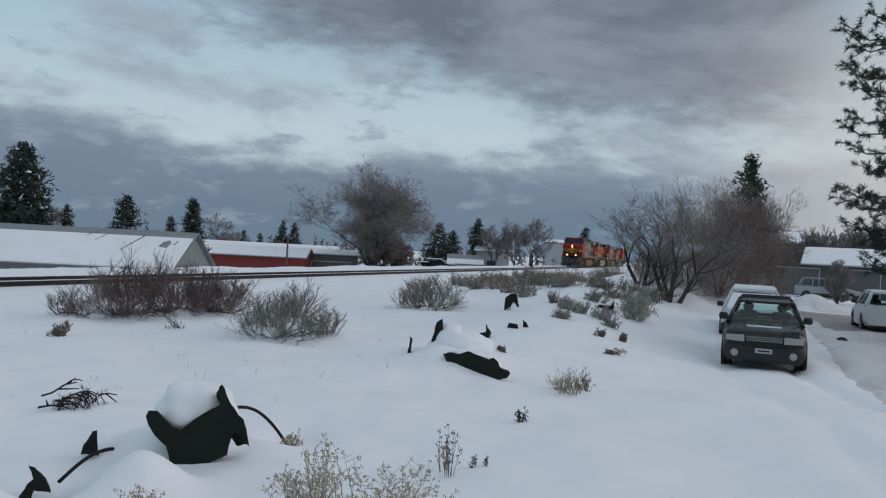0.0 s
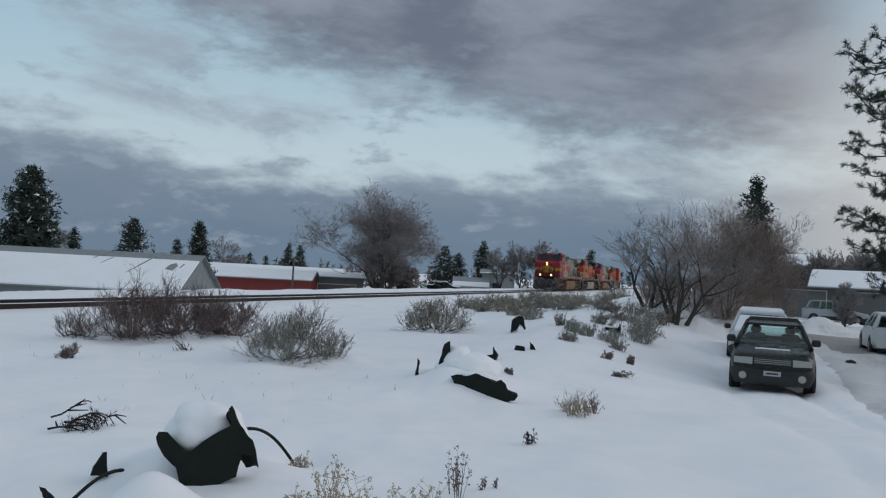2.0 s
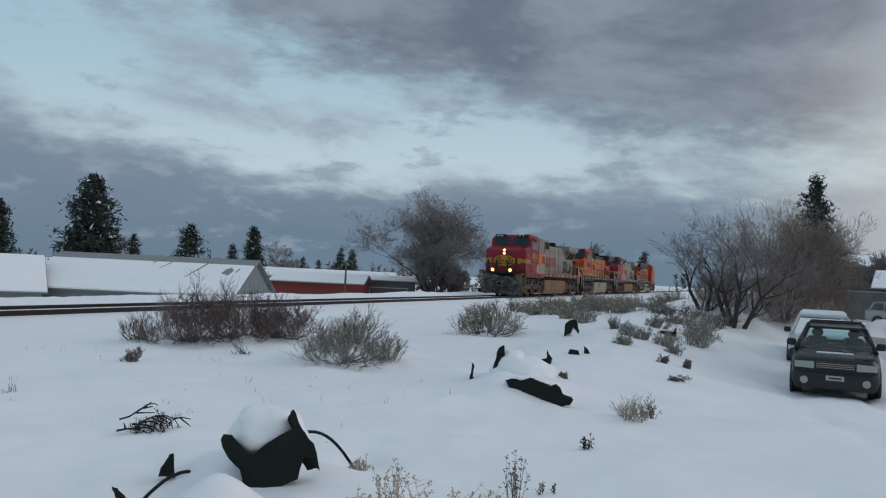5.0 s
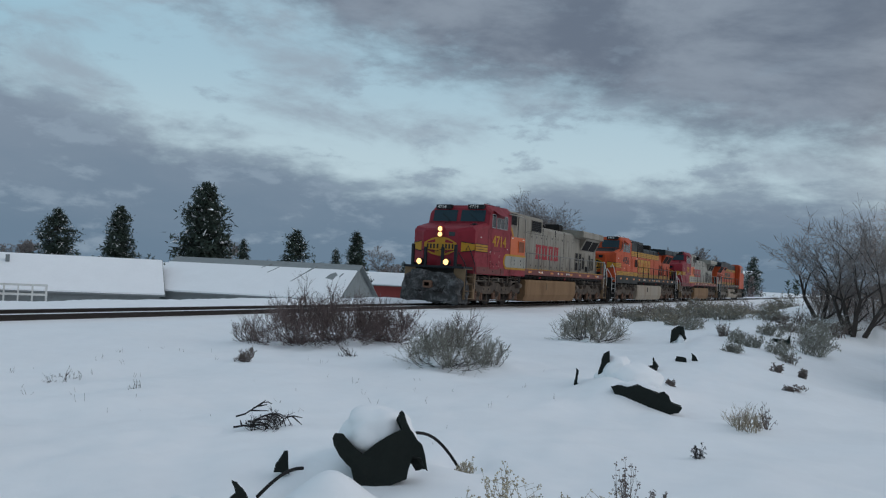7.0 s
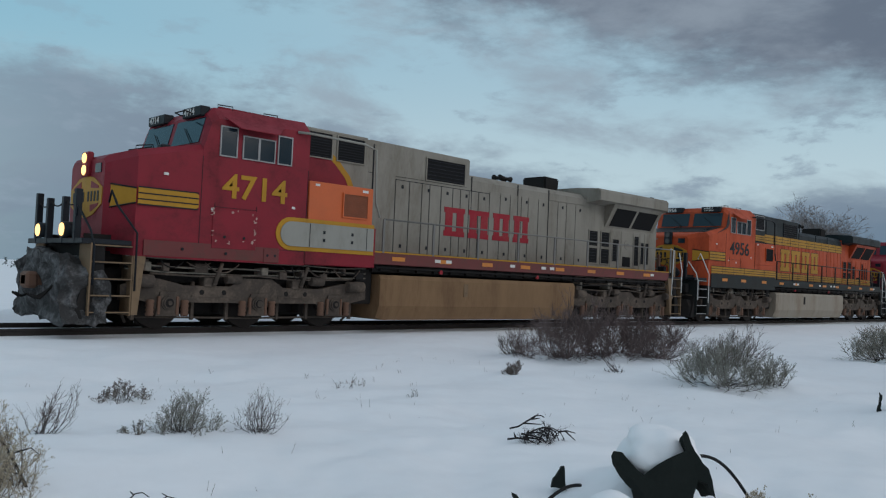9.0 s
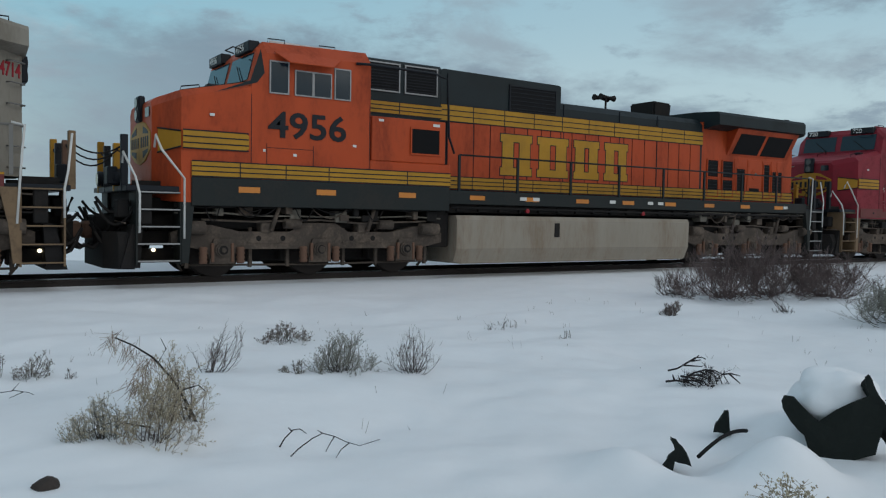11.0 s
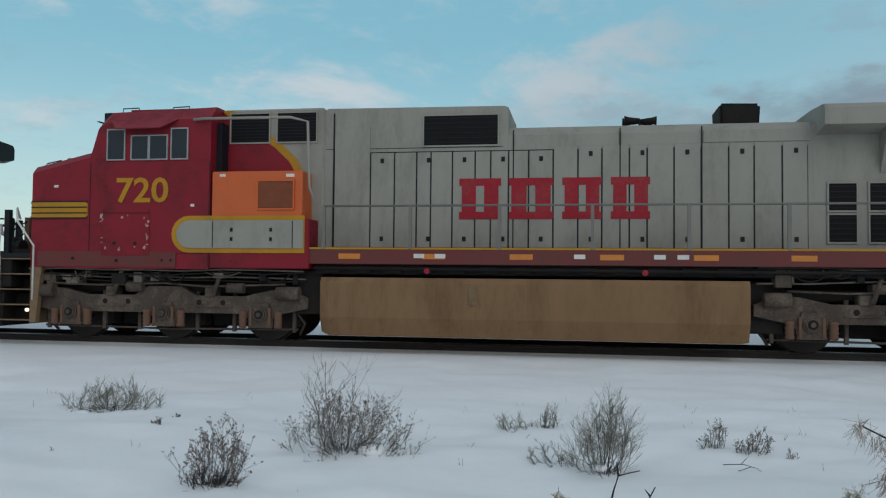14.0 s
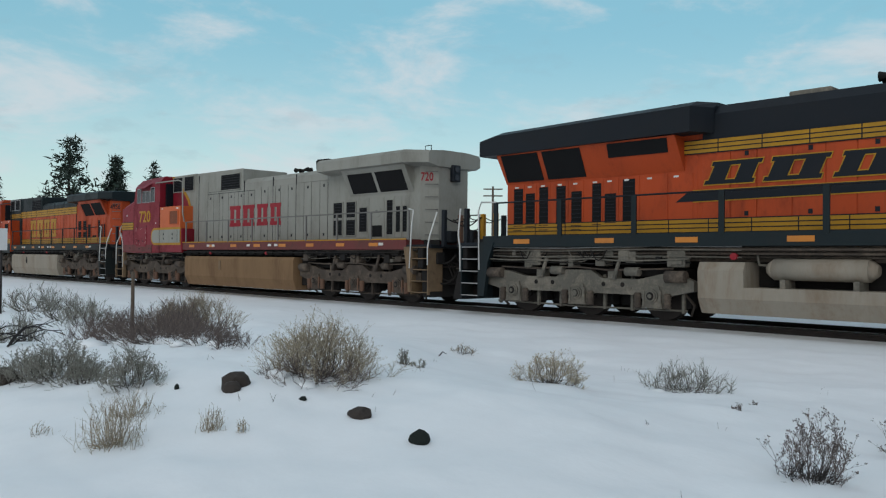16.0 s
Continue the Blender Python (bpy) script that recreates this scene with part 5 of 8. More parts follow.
dash9(dict(RED, livery="orange", cab=M_ORANGE, nose_top=M_GREEN, sill=M_GREYGREEN, hood=M_ORANGE, top=M_GREEN, rad=M_ORANGE, wing=M_GREEN, eq=M_GREEN, ac=M_ORANGE, tank=M_TANKGREY,
           num_mat=M_BLACKP, rear_num=M_BLACKP, mark_x=9.15, mark_z=2.26, mark_w=4.5, mark_h=0.98, mark_mat=M_YELLOW, mark_out=M_GREEN, rail=M_GREEN, step=M_GREYGREEN, step_r=M_GREYGREEN,
           posts=(M_BLACKP, M_YELLOW, M_BLACKP, M_YELLOW), number="4956", num_x=3.08, lead=False, label="orange, yellow and dark green diesel locomotive"))
dash9(dict(RED, number="720", num_x=3.30, num_w=1.12, lead=False, label="dusty red and silver diesel locomotive with orange patch"))
tail_unit()


# ---- plants ----
class Sticks:
    """Gathers thin tapered three-sided twigs and small spiky heads into one mesh."""

    def __init__(self):
        self.v, self.f = [], []

    def stick(self, a, b, r0, r1):
        a, b = Vector(a), Vector(b)
        d = (b - a)
        u = d.cross(Vector((0.3, 0.5, 0.8))).normalized()
        w = d.cross(u).normalized()
        k = len(self.v)
        for p, r in ((a, r0), (b, r1)):
            for c, s in ((1, 0), (-0.5, 0.866), (-0.5, -0.866)):
                self.v.append(p + u * (r * c) + w * (r * s))
        self.f += [(k, k + 1, k + 4, k + 3), (k + 1, k + 2, k + 5, k + 4), (k + 2, k, k + 3, k + 5)]

    def head(self, p, r, rnd):
        k = len(self.v)
        for q in ((1, 0, 0), (-1, 0, 0), (0, 1, 0), (0, -1, 0), (0, 0, 1), (0, 0, -1)):
            self.v.append(Vector(p) + Vector(q) * (r * rnd.uniform(0.6, 1.3)))
        self.f += [(k, k + 2, k + 4), (k + 2, k + 1, k + 4), (k + 1, k + 3, k + 4), (k + 3, k, k + 4), (k + 2, k, k + 5), (k + 1, k + 2, k + 5), (k + 3, k + 1, k + 5), (k, k + 3, k + 5)]

    def leaf(self, p, d, size, rnd):
        """A narrow pointed blade."""
        d = Vector(d).normalized()
        u = d.cross(Vector((rnd.uniform(-1, 1), rnd.uniform(-1, 1), rnd.uniform(-1, 1)))).normalized()
        k = len(self.v)
        p = Vector(p)
        self.v += [p - u * (0.17 * size), p + u * (0.17 * size), p + d * size]
        self.f.append((k, k + 1, k + 2))

    def link(self, name, material, parent=None, at=(0, 0, 0)):
        me = bpy.data.meshes.new(name)
        me.from_pydata(self.v, [], self.f)
        me.materials.append(material)
        ob = new(name, me)
        ob.parent = parent
        ob.location = at
        return ob


PLANT_SEED = [100]


def shrub(x, y, w, h, material, n, label, seeds=None, snow=0.0, lean=0.0, twigs=3, name="shrub", spread=1.0, head=1.0, upright=0.6):
    """A clump of curved stems that fan out from a small base, with side twigs and seed heads."""
    PLANT_SEED[0] += 1
    rnd = random.Random(PLANT_SEED[0])
    dist = math.hypot(x, y)
    r = max(0.0026, 0.00038 * dist)
    st, sd, sn = Sticks(), Sticks(), Sticks()
    # a few uneven sub-clumps, each leaning its own way
    r *= 0.88
    clumps = [(rnd.uniform(-0.30, 0.30) * w, rnd.uniform(-0.30, 0.30) * w, rnd.uniform(0.55, 1.08), rnd.uniform(-0.22, 0.22) * w, rnd.uniform(-0.2, 0.2) * w) for _ in range(2 + min(5, n // 22))]
    for i in range(n):
        cx, cy, ch, lx, ly = clumps[int(rnd.random() ** 1.3 * len(clumps))]
        phi = rnd.uniform(0, 2 * math.pi)
        out = rnd.random() ** upright
        base = Vector((cx + math.cos(phi) * w * 0.10 * rnd.random() * spread, cy + math.sin(phi) * w * 0.10 * rnd.random() * spread, -0.06))
        top = Vector((cx + lx + math.cos(phi) * w * 0.36 * out + lean * h * rnd.random(), cy + ly + math.sin(phi) * w * 0.36 * out, ch * h * rnd.uniform(0.5, 1.08) * (1 - 0.55 * out * out)))
        mid = base.lerp(top, 0.5) + Vector((rnd.uniform(-1, 1) * 0.05 * w, rnd.uniform(-1, 1) * 0.05 * w, 0.10 * h * out + 0.02 * h))
        pts = [base.lerp(mid, t) .lerp(mid.lerp(top, t), t) for t in (0, 0.35, 0.7, 1.0)]
        for k in range(3):
            st.stick(pts[k], pts[k + 1], r * (1.25 - 0.3 * k), r * (0.95 - 0.3 * k))
        for j in range(twigs + (3 if dist < 11 else 1)):
            t = rnd.uniform(0.25, 1.0)
            p = base.lerp(mid, t).lerp(mid.lerp(top, t), t)
            q = p + Vector((rnd.uniform(-1, 1) * 0.12 * w + 0.10 * (top.x - base.x), rnd.uniform(-1, 1) * 0.12 * w, rnd.uniform(0.02, 0.2) * h))
            (sn if rnd.random() < snow else st).stick(p, q, r * 0.7, r * 0.35)
            if seeds and rnd.random() < 0.75:
                for _ in range(4):
                    sd.head(q + Vector((rnd.uniform(-1, 1), rnd.uniform(-1, 1), rnd.uniform(-1, 1))) * (3.2 * r * head), r * 2.0 * head, rnd)
        if not seeds and material is not M_STRAW:
            for _ in range(4):
                st.leaf(top + Vector((rnd.uniform(-1, 1), rnd.uniform(-1, 1), rnd.uniform(-2.5, 0.5))) * (6 * r), Vector((rnd.gauss(0, 0.5), rnd.gauss(0, 0.5), 1)), r * 9, rnd)
        if seeds:
            for _ in range(6):
                sd.head(top + Vector((rnd.uniform(-1, 1), rnd.uniform(-1, 1), rnd.uniform(-1.6, 1))) * (5 * r * head), r * 2.2 * head, rnd)
    ob = st.link(name, material, None, (x, y, ground_z(x, y) - 0.01))
    tagged(ob, label, "shrub", "dry shrubs in the snow")
    if sd.v:
        tagged(sd.link("seed_heads", seeds, ob), kind="stuff")
    if sn.v:
        tagged(sn.link("snow_on_twigs", M_SNOW, ob), kind="stuff")
    return ob


def blob(bm, c, r, seed, rough=0.18, n=2, flat=None):
    """A rounded, uneven lump."""
    res = bmesh.ops.create_icosphere(bm, subdivisions=n, radius=1.0)
    for v in res["verts"]:
        d = v.co.copy()
        k = 1 + rough * noise.noise(d * 1.7 + Vector((seed, 0, 0))) + 0.4 * rough * noise.noise(d * 4.1 + Vector((0, seed, 0)))
        v.co = Vector((c[0] + d.x * r[0] * k, c[1] + d.y * r[1] * k, c[2] + d.z * r[2] * k))
    for f in bm.faces:
        f.smooth = True


def bush(x, y, w, h, label, n=12, forks=6, tips=5, material=None, seeds=None, lean=(0.0, 0.0), upright=0.5, name="sagebrush", thick=1.0, snow=0, curl=0.25, head=1.0, wood=None, leafy=0, crown=0.07):
    """A woody bush: crooked main stems from one crown, each forking into fans of twigs, with seed heads and caught snow."""
    PLANT_SEED[0] += 1
    rnd = random.Random(PLANT_SEED[0])
    dist = math.hypot(x, y)
    r = max(0.0019, 0.00029 * dist) * thick
    stems, fan, heads = Sticks(), Sticks(), Sticks()
    z0 = ground_z(x, y)

    def run(a, b, bend, r0, r1, k, into):
        pts = [a.lerp(b, i / k) + bend * (4 * (i / k) * (1 - i / k)) for i in range(k + 1)]
        for i in range(k):
            into.stick(pts[i], pts[i + 1], r0 + (r1 - r0) * i / k, r0 + (r1 - r0) * (i + 1) / k)
        return pts

    n = int(n * 1.5)
    for i in range(n):
        phi = 2 * math.pi * (i + rnd.random()) / n * 1.618
        out = rnd.random() ** upright
        reach = 0.50 * w * out * rnd.uniform(0.75, 1.1)
        base = Vector((math.cos(phi) * reach * 0.22 + rnd.gauss(0, crown * w), math.sin(phi) * reach * 0.22 + rnd.gauss(0, crown * w), -0.05))
        tall = h * rnd.uniform(0.62, 1.0) * (1 - 0.74 * out ** 2.4)
        top = Vector((math.cos(phi) * reach + lean[0] * tall, math.sin(phi) * reach + lean[1] * tall, tall))
        bend = Vector((math.cos(phi), math.sin(phi), 0)) * (0.10 * w * out) + Vector((rnd.gauss(0, 0.05 * w), rnd.gauss(0, 0.05 * w), -curl * h * out * 0.5))
        pts = run(base, top, bend, 1.8 * r, 0.8 * r, 5, stems)
        for j in range(forks):
            t = rnd.uniform(0.30, 1.0)
            k = min(4, int(t * 5))
            p = pts[k].lerp(pts[k + 1], t * 5 - k)
            d = (pts[k + 1] - pts[k]).normalized() + Vector((rnd.gauss(0, 0.65), rnd.gauss(0, 0.65), rnd.gauss(0.15, 0.4)))
            d.normalize()
            length = (0.18 + 0.28 * rnd.random()) * (0.6 * h + 0.22 * w) * (1.2 - 0.5 * t)
            q = run(p, p + d * length, Vector((rnd.gauss(0, 0.06), rnd.gauss(0, 0.06), -0.07)) * length, 0.9 * r, 0.55 * r, 2, fan)
            for m in range(tips):
                a = q[0].lerp(q[2], 0.25 + 0.75 * rnd.random())
                e = (d + Vector((rnd.gauss(0, 0.5), rnd.gauss(0, 0.5), rnd.gauss(0.3, 0.35)))).normalized()
                b = a + e * (length * rnd.uniform(0.3, 0.75))
                fan.stick(a, b, 0.55 * r, 0.3 * r)
                for _ in range(leafy):
                    fan.leaf(a.lerp(b, rnd.random()), e + Vector((rnd.gauss(0, 0.6), rnd.gauss(0, 0.6), rnd.gauss(0, 0.6))), 7 * r, rnd)
                if seeds and rnd.random() < 0.8:
                    for _ in range(4):
                        heads.head(b + Vector((rnd.gauss(0, 1), rnd.gauss(0, 1), rnd.gauss(0, 1))) * (3.0 * r * head), 2.3 * r * head, rnd)
    for i in range(int(n * 1.2) if dist < 16 else 0):
        phi, q = rnd.uniform(0, 2 * math.pi), rnd.random() ** 0.7 * 0.34 * w
        a = Vector((math.cos(phi) * q * 0.3, math.sin(phi) * q * 0.3, -0.02))
        run(a, Vector((math.cos(phi) * q, math.sin(phi) * q, rnd.uniform(0.02, 0.20) * h)), Vector((rnd.gauss(0, 0.05 * w), rnd.gauss(0, 0.05 * w), 0.05 * h)), 1.3 * r, 0.6 * r, 3, stems)
    ob = stems.link(name, wood or M_DARKWOOD, None, (x, y, z0 - 0.01))
    tagged(ob, label, "shrub", "dry shrubs in the snow")
    tagged(fan.link("twig_fan", material or M_SAGE, ob), kind="stuff")
    if heads.v:
        tagged(heads.link("seed_head", seeds, ob), kind="stuff")
    for k in range(snow):
        bm = bmesh.new()
        a, q = rnd.uniform(0, 2 * math.pi), rnd.uniform(0.08, 0.42) * w
        u = rnd.uniform(0.05, 0.12) * w
        blob(bm, (math.cos(a) * q, math.sin(a) * q, rnd.uniform(-0.05, 0.10) * h), (u, u * 0.9, u * 0.42), k + x, 0.3, 2)
        part("snow_lump", bm, M_SNOW, ob)
    return ob


def fallen_sticks(x, y, w, h, n, label, name="fallen_branch", r=0.006, bend=0.5):
    """Bare curved branches that stick out of the snow."""
    PLANT_SEED[0] += 1
    rnd = random.Random(PLANT_SEED[0])
    bm = bmesh.new()
    side = Vector((y, -x, 0)).normalized()
    back = Vector((x, y, 0)).normalized()
    for i in range(n):
        a = side * rnd.uniform(-0.5, 0.2) * w + back * rnd.uniform(-0.1, 0.1) * w
        b = a + side * w * rnd.uniform(0.45, 0.75) + back * rnd.uniform(-0.2, 0.2) * w
        za, zb = -0.02, h * rnd.uniform(0.1, 1.0) * (1 - bend * 0.6)
        pts = [a.lerp(b, t) + Vector((0, 0, za + (zb - za) * t + bend * h * 4 * t * (1 - t) * 0.8)) + side * (0.02 * w * math.sin(9 * t + i)) for t in (0, 0.2, 0.4, 0.6, 0.8, 1.0)]
        tube(bm, pts, r, r * 0.5, 5)
        for j in range(2):
            p = pts[rnd.choice((2, 3, 4))]
            tube(bm, [p, p + side * rnd.uniform(0.05, 0.2) * w + Vector((0, 0, rnd.uniform(-0.15, 0.3) * h))], r * 0.6, r * 0.3, 4)
    ob = part(name, bm, M_DARKSTICK, None, label, (x, y, ground_z(x, y)))
    return tagged(ob, label, "branch")


def bare_tree(x, y, z, h, w, seed, label, levels=6, trunk=0.25, material=None, stems=1, name="bare_tree", twig=0.018, spread=0.55):
    """Leafless deciduous tree: trunk, limbs, forks and a haze of fine twigs."""
    rnd = random.Random(seed)
    limbs, fine = Sticks(), Sticks()

    def grow(p, d, length, r, lev):
        bits = 3 if lev > 2 else 2
        for k in range(bits):
            d = (d + Vector((rnd.uniform(-1, 1), rnd.uniform(-1, 1), rnd.uniform(-0.4, 0.7))) * 0.16).normalized()
            q = p + d * (length / bits)
            (limbs if lev > 2 else fine).stick(p, q, r, r * 0.82)
            p, r = q, r * 0.82
            if lev > 1 and k < bits - 1 and rnd.random() < 0.65:
                e = (d + Vector((rnd.uniform(-1, 1), rnd.uniform(-1, 1), rnd.uniform(-0.35, 0.5))) * 0.95).normalized()
                grow(p, e, length * rnd.uniform(0.45, 0.7), max(r * 0.5, twig), lev - 1)
        if lev > 0:
            for _ in range(2 + (rnd.random() < 0.7)):
                e = (d + Vector((rnd.uniform(-1, 1), rnd.uniform(-1, 1), rnd.uniform(-0.5, 0.6))) * spread * 1.25).normalized()
                grow(p, e, length * rnd.uniform(0.62, 0.82), max(r * 0.62, twig), lev - 1)

    for s in range(stems):
        d = Vector((rnd.uniform(-1, 1) * 0.55 * (stems > 1), rnd.uniform(-1, 1) * 0.55 * (stems > 1), 1)).normalized()
        grow(Vector((rnd.uniform(-0.2, 0.2), rnd.uniform(-0.2, 0.2), -0.3)) * (stems > 1), d, h * 0.27, trunk, levels)
    pts = limbs.v + fine.v
    top = max(p.z for p in pts)
    # bring a lopsided crown back over its trunk
    high = [p for p in pts if p.z > 0.45 * top]
    mx, my, mz = (sum(p[k] for p in high) / len(high) for k in range(3))
    for p in pts:
        f = max(0.0, p.z) / mz
        p.x -= mx * f
        p.y -= my * f
    xs = sorted(math.hypot(p.x, p.y) for p in pts)
    kx, kz = 0.5 * w / xs[int(len(xs) * 0.97)], h / top
    for p in pts:
        p.x *= kx
        p.y *= kx
        p.z *= kz
    ob = limbs.link(name, M_BARK, None, (x, y, z))
    tagged(ob, label, "tree")
    tagged(fine.link("twigs", material or M_BARE, ob), kind="stuff")
    return ob


def pine(x, y, z, h, w, seed, label, n=150, bare=0.12, name="pine_tree", dense=12, blade=1.0, snowy=0.0, ragged=0.35):
    """Conifer: tapered trunk, drooping limbs and clumps of needles with gaps between them."""
    rnd = random.Random(seed)
    bm = bmesh.new()
    tube(bm, [(0, 0, -0.5), (0.02 * h * rnd.uniform(-1, 1), 0, 0.5 * h), (0, 0, h * 0.97)], 0.017 * h, 0.004 * h, 7)
    limb, needles, snow = Sticks(), Sticks(), Sticks()
    for i in range(n):
        t = bare + (1 - bare) * ((i + rnd.random()) / n)
        lobe = 1.0 + (0.55 if dense < 50 else 0.25) * noise.noise((t * 7.0, seed * 3.7, 0.0)) + (0.35 if dense < 50 else 0.0) * noise.noise((t * 19.0, seed * 1.3, 4.0))
        reach = w * 0.60 * min(1.0, 1.30 * (1 - t)) ** 0.62 * rnd.uniform(1 - ragged, 1.08) * lobe + 0.04 * w
        if t < bare + 0.12:
            reach *= 0.6 + 0.4 * rnd.random()
        phi = i * 2.4 + rnd.uniform(-0.5, 0.5)
        p0 = Vector((0, 0, t * h))
        reach *= 1.0 + (0.45 if dense < 50 else 0.7) * noise.noise((math.cos(phi) * 1.5, math.sin(phi) * 1.5 + seed, t * 6.0))
        p1 = p0 + Vector((math.cos(phi) * reach, math.sin(phi) * reach, rnd.uniform(-0.28, 0.30) * reach))
        limb.stick(p0, p1, 0.0045 * h, 0.0015 * h)
        size = 0.075 * h * (1.15 - 0.5 * t) * blade
        steps_n = 2 if reach < 0.16 * w else 4
        for k in range(steps_n):
            c = p0.lerp(p1, 0.30 + 0.70 * (k + 0.6) / steps_n)
            for j in range(dense):
                d = Vector((rnd.gauss(0, 1), rnd.gauss(0, 1), rnd.gauss(0.15, 0.75)))
                o = Vector((rnd.gauss(0, 1), rnd.gauss(0, 1), rnd.gauss(0, 0.75))) * (size * (0.30 + 0.22 * k / steps_n))
                (snow if rnd.random() < snowy else needles).leaf(c + o, d, size * rnd.uniform(0.45, 0.95), rnd)
    ob = part(name, bm, M_BARK, None, label, (x, y, z))
    tagged(ob, label, "tree")
    tagged(limb.link("limbs", M_BARK, ob), kind="stuff")
    tagged(needles.link("crown", M_NEEDLE, ob), kind="stuff")
    if snow.v:
        tagged(snow.link("snow_on_crown", M_SNOW, ob), kind="stuff")
    return ob

# ---- the snowy field: shrubs, grass, sticks ----
WILLOW = "dense reddish brown leafless thicket dusted with snow"
SAGE = "grey-green sagebrush standing in snow"
DRY = "dry straw-coloured rabbitbrush with seed heads"
GRASS = "tuft of dry bunch grass in snow"
STALK = "dark dry weed stalks with seed heads"
for bx, by, bw, bh in ((12.45, 9.40, 1.9, 0.95), (12.95, 8.75, 1.9, 0.98), (13.45, 8.15, 1.7, 0.80)):
    bush(bx, by, bw, bh, WILLOW, 42, 9, 6, M_TWIGRED, None, (0.08, -0.10), 0.5, "thicket", 0.85, 3, 0.15, wood=M_TWIGRED, crown=0.06)
bush(12.0, 10.1, 0.8, 0.5, WILLOW, 16, 6, 4, M_TWIG, None, (-0.2, 0.2), 0.5, "thicket", 0.85, 2)
bush(12.45, 9.30, 0.7, 1.32, "tall bare stems in a thicket", 7, 4, 3, M_TWIGRED, None, (0.0, 0.0), 1.0, "thicket", 0.8)
bush(11.50, 5.78, 1.55, 0.62, SAGE, 40, 7, 5, M_SAGE, M_SAGE, (0.0, -0.1), 0.5, "sagebrush", 0.9, 5, 0.2, 0.6, leafy=1)
bush(12.1, 5.35, 0.9, 0.46, SAGE, 18, 6, 5, M_SAGE, M_SAGE, (0.0, -0.1), 0.5, "sagebrush", 0.9, 2, 0.2, 0.6, leafy=1)
bush(13.75, 6.75, 1.15, 0.72, "leaning grey-brown twigs behind sagebrush", 26, 6, 5, M_TWIG, None, (0.15, -0.30), 0.6, "shrub", 0.85, 3)
bush(9.50, 8.10, 0.36, 0.21, SAGE, 12, 5, 4, M_TWIG, M_TWIG, (0.1, -0.1), head=0.7)
bush(11.5, 7.57, 0.35, 0.22, "leaning grey twigs in snow", 8, 3, 3, M_TWIG, None, (-0.9, 0.7), 1.0, "shrub")
bush(19.86, 6.0, 1.75, 0.80, SAGE, 44, 7, 5, M_SAGE, M_STRAW, (0.0, 0.0), 0.5, "sagebrush", 0.85, 4, 0.2, 0.45, leafy=1)
for bx, by, bw, bh in ((31.6, 7.63, 1.35, 0.67), (34.06, 6.89, 1.68, 0.84), (35.47, 6.06, 1.98, 0.87), (33.78, 4.59, 1.87, 0.75), (32.1, 3.04, 1.53, 0.7), (37.2, 5.2, 2.0, 0.8), (29.2, 5.9, 1.0, 0.45), (38.5, 3.4, 2.2, 0.9)):
    shrub(bx, by, bw, bh, M_SAGE, 100, SAGE, M_STRAW, 0.08, 0.0, 3, "sagebrush", 2.0, 0.5)
for bx, by, bw, bh in ((24.18, 4.56, 0.76, 0.42), (20.19, 2.22, 0.62, 0.39), (19.81, 1.64, 0.81, 0.47), (22.64, 1.23, 1.14, 0.69), (20.46, 2.75, 0.56, 0.49), (25.2, 1.2, 1.3, 0.6), (23.6, 2.3, 0.8, 0.5), (27.0, 1.4, 1.2, 0.7), (18.4, 2.5, 0.4, 0.3)):
    shrub(bx, by, bw, bh, M_SAGE, 70, SAGE, None, 0.12, 0.15, 3, "sagebrush", 1.6)
shrub(9.65, 1.07, 0.46, 0.36, M_STRAW, 70, GRASS, None, 0.0, 0.05, 2, "grass_tuft", 1.2)
shrub(9.95, 0.95, 0.30, 0.34, M_TWIG, 24, STALK, None, 0.0, 0.1, 3)
for bx, by, bw, bh in ((14.84, 1.01, 0.40, 0.15), (16.49, 1.37, 0.2, 0.17), (16.87, 0.99, 0.23, 0.17), (12.4, 2.9, 0.2, 0.16), (12.8, 2.55, 0.2, 0.12)):
    shrub(bx, by, bw, bh, M_TWIG, 20, STALK, M_TWIG)
shrub(7.48, 1.20, 0.23, 0.17, M_DARKSTICK, 14, STALK, M_DARKSTICK, 0.0, 0.0, 1, "weed_stalks", 2.0)
shrub(5.50, 1.31, 0.22, 0.38, M_TWIG, 14, STALK, M_TWIG, 0.0, -0.1, 3, "weed_stalks", 1.5)
shrub(5.74, 1.21, 0.09, 0.14, M_TWIG, 5, STALK, M_TWIG, 0.0, 0.0, 2, "weed_stalks")
shrub(5.81, 1.11, 0.06, 0.08, M_TWIG, 5, STALK, M_TWIG, 0.0, 0.0, 2, "weed_stalks")
shrub(4.34, 1.57, 0.85, 0.46, M_STRAW, 62, DRY, M_SEED, 0.0, 0.0, 4, "rabbitbrush", 1.8, 1.25, 0.8)
shrub(4.42, 1.85, 0.40, 0.50, M_STRAW, 16, DRY, M_SEED, 0.0, -0.1, 4, "rabbitbrush", 1.6, 1.25, 0.8)
shrub(3.85, 2.50, 0.41, 0.20, M_STRAW, 26, DRY, M_SEED, 0.0, 0.0, 3, "rabbitbrush", 1.6, 1.2)
shrub(5.90, 2.72, 0.16, 0.16, M_STRAW, 26, GRASS, M_SEED, 0.0, 0.0, 2, "grass_tuft", 1.4)
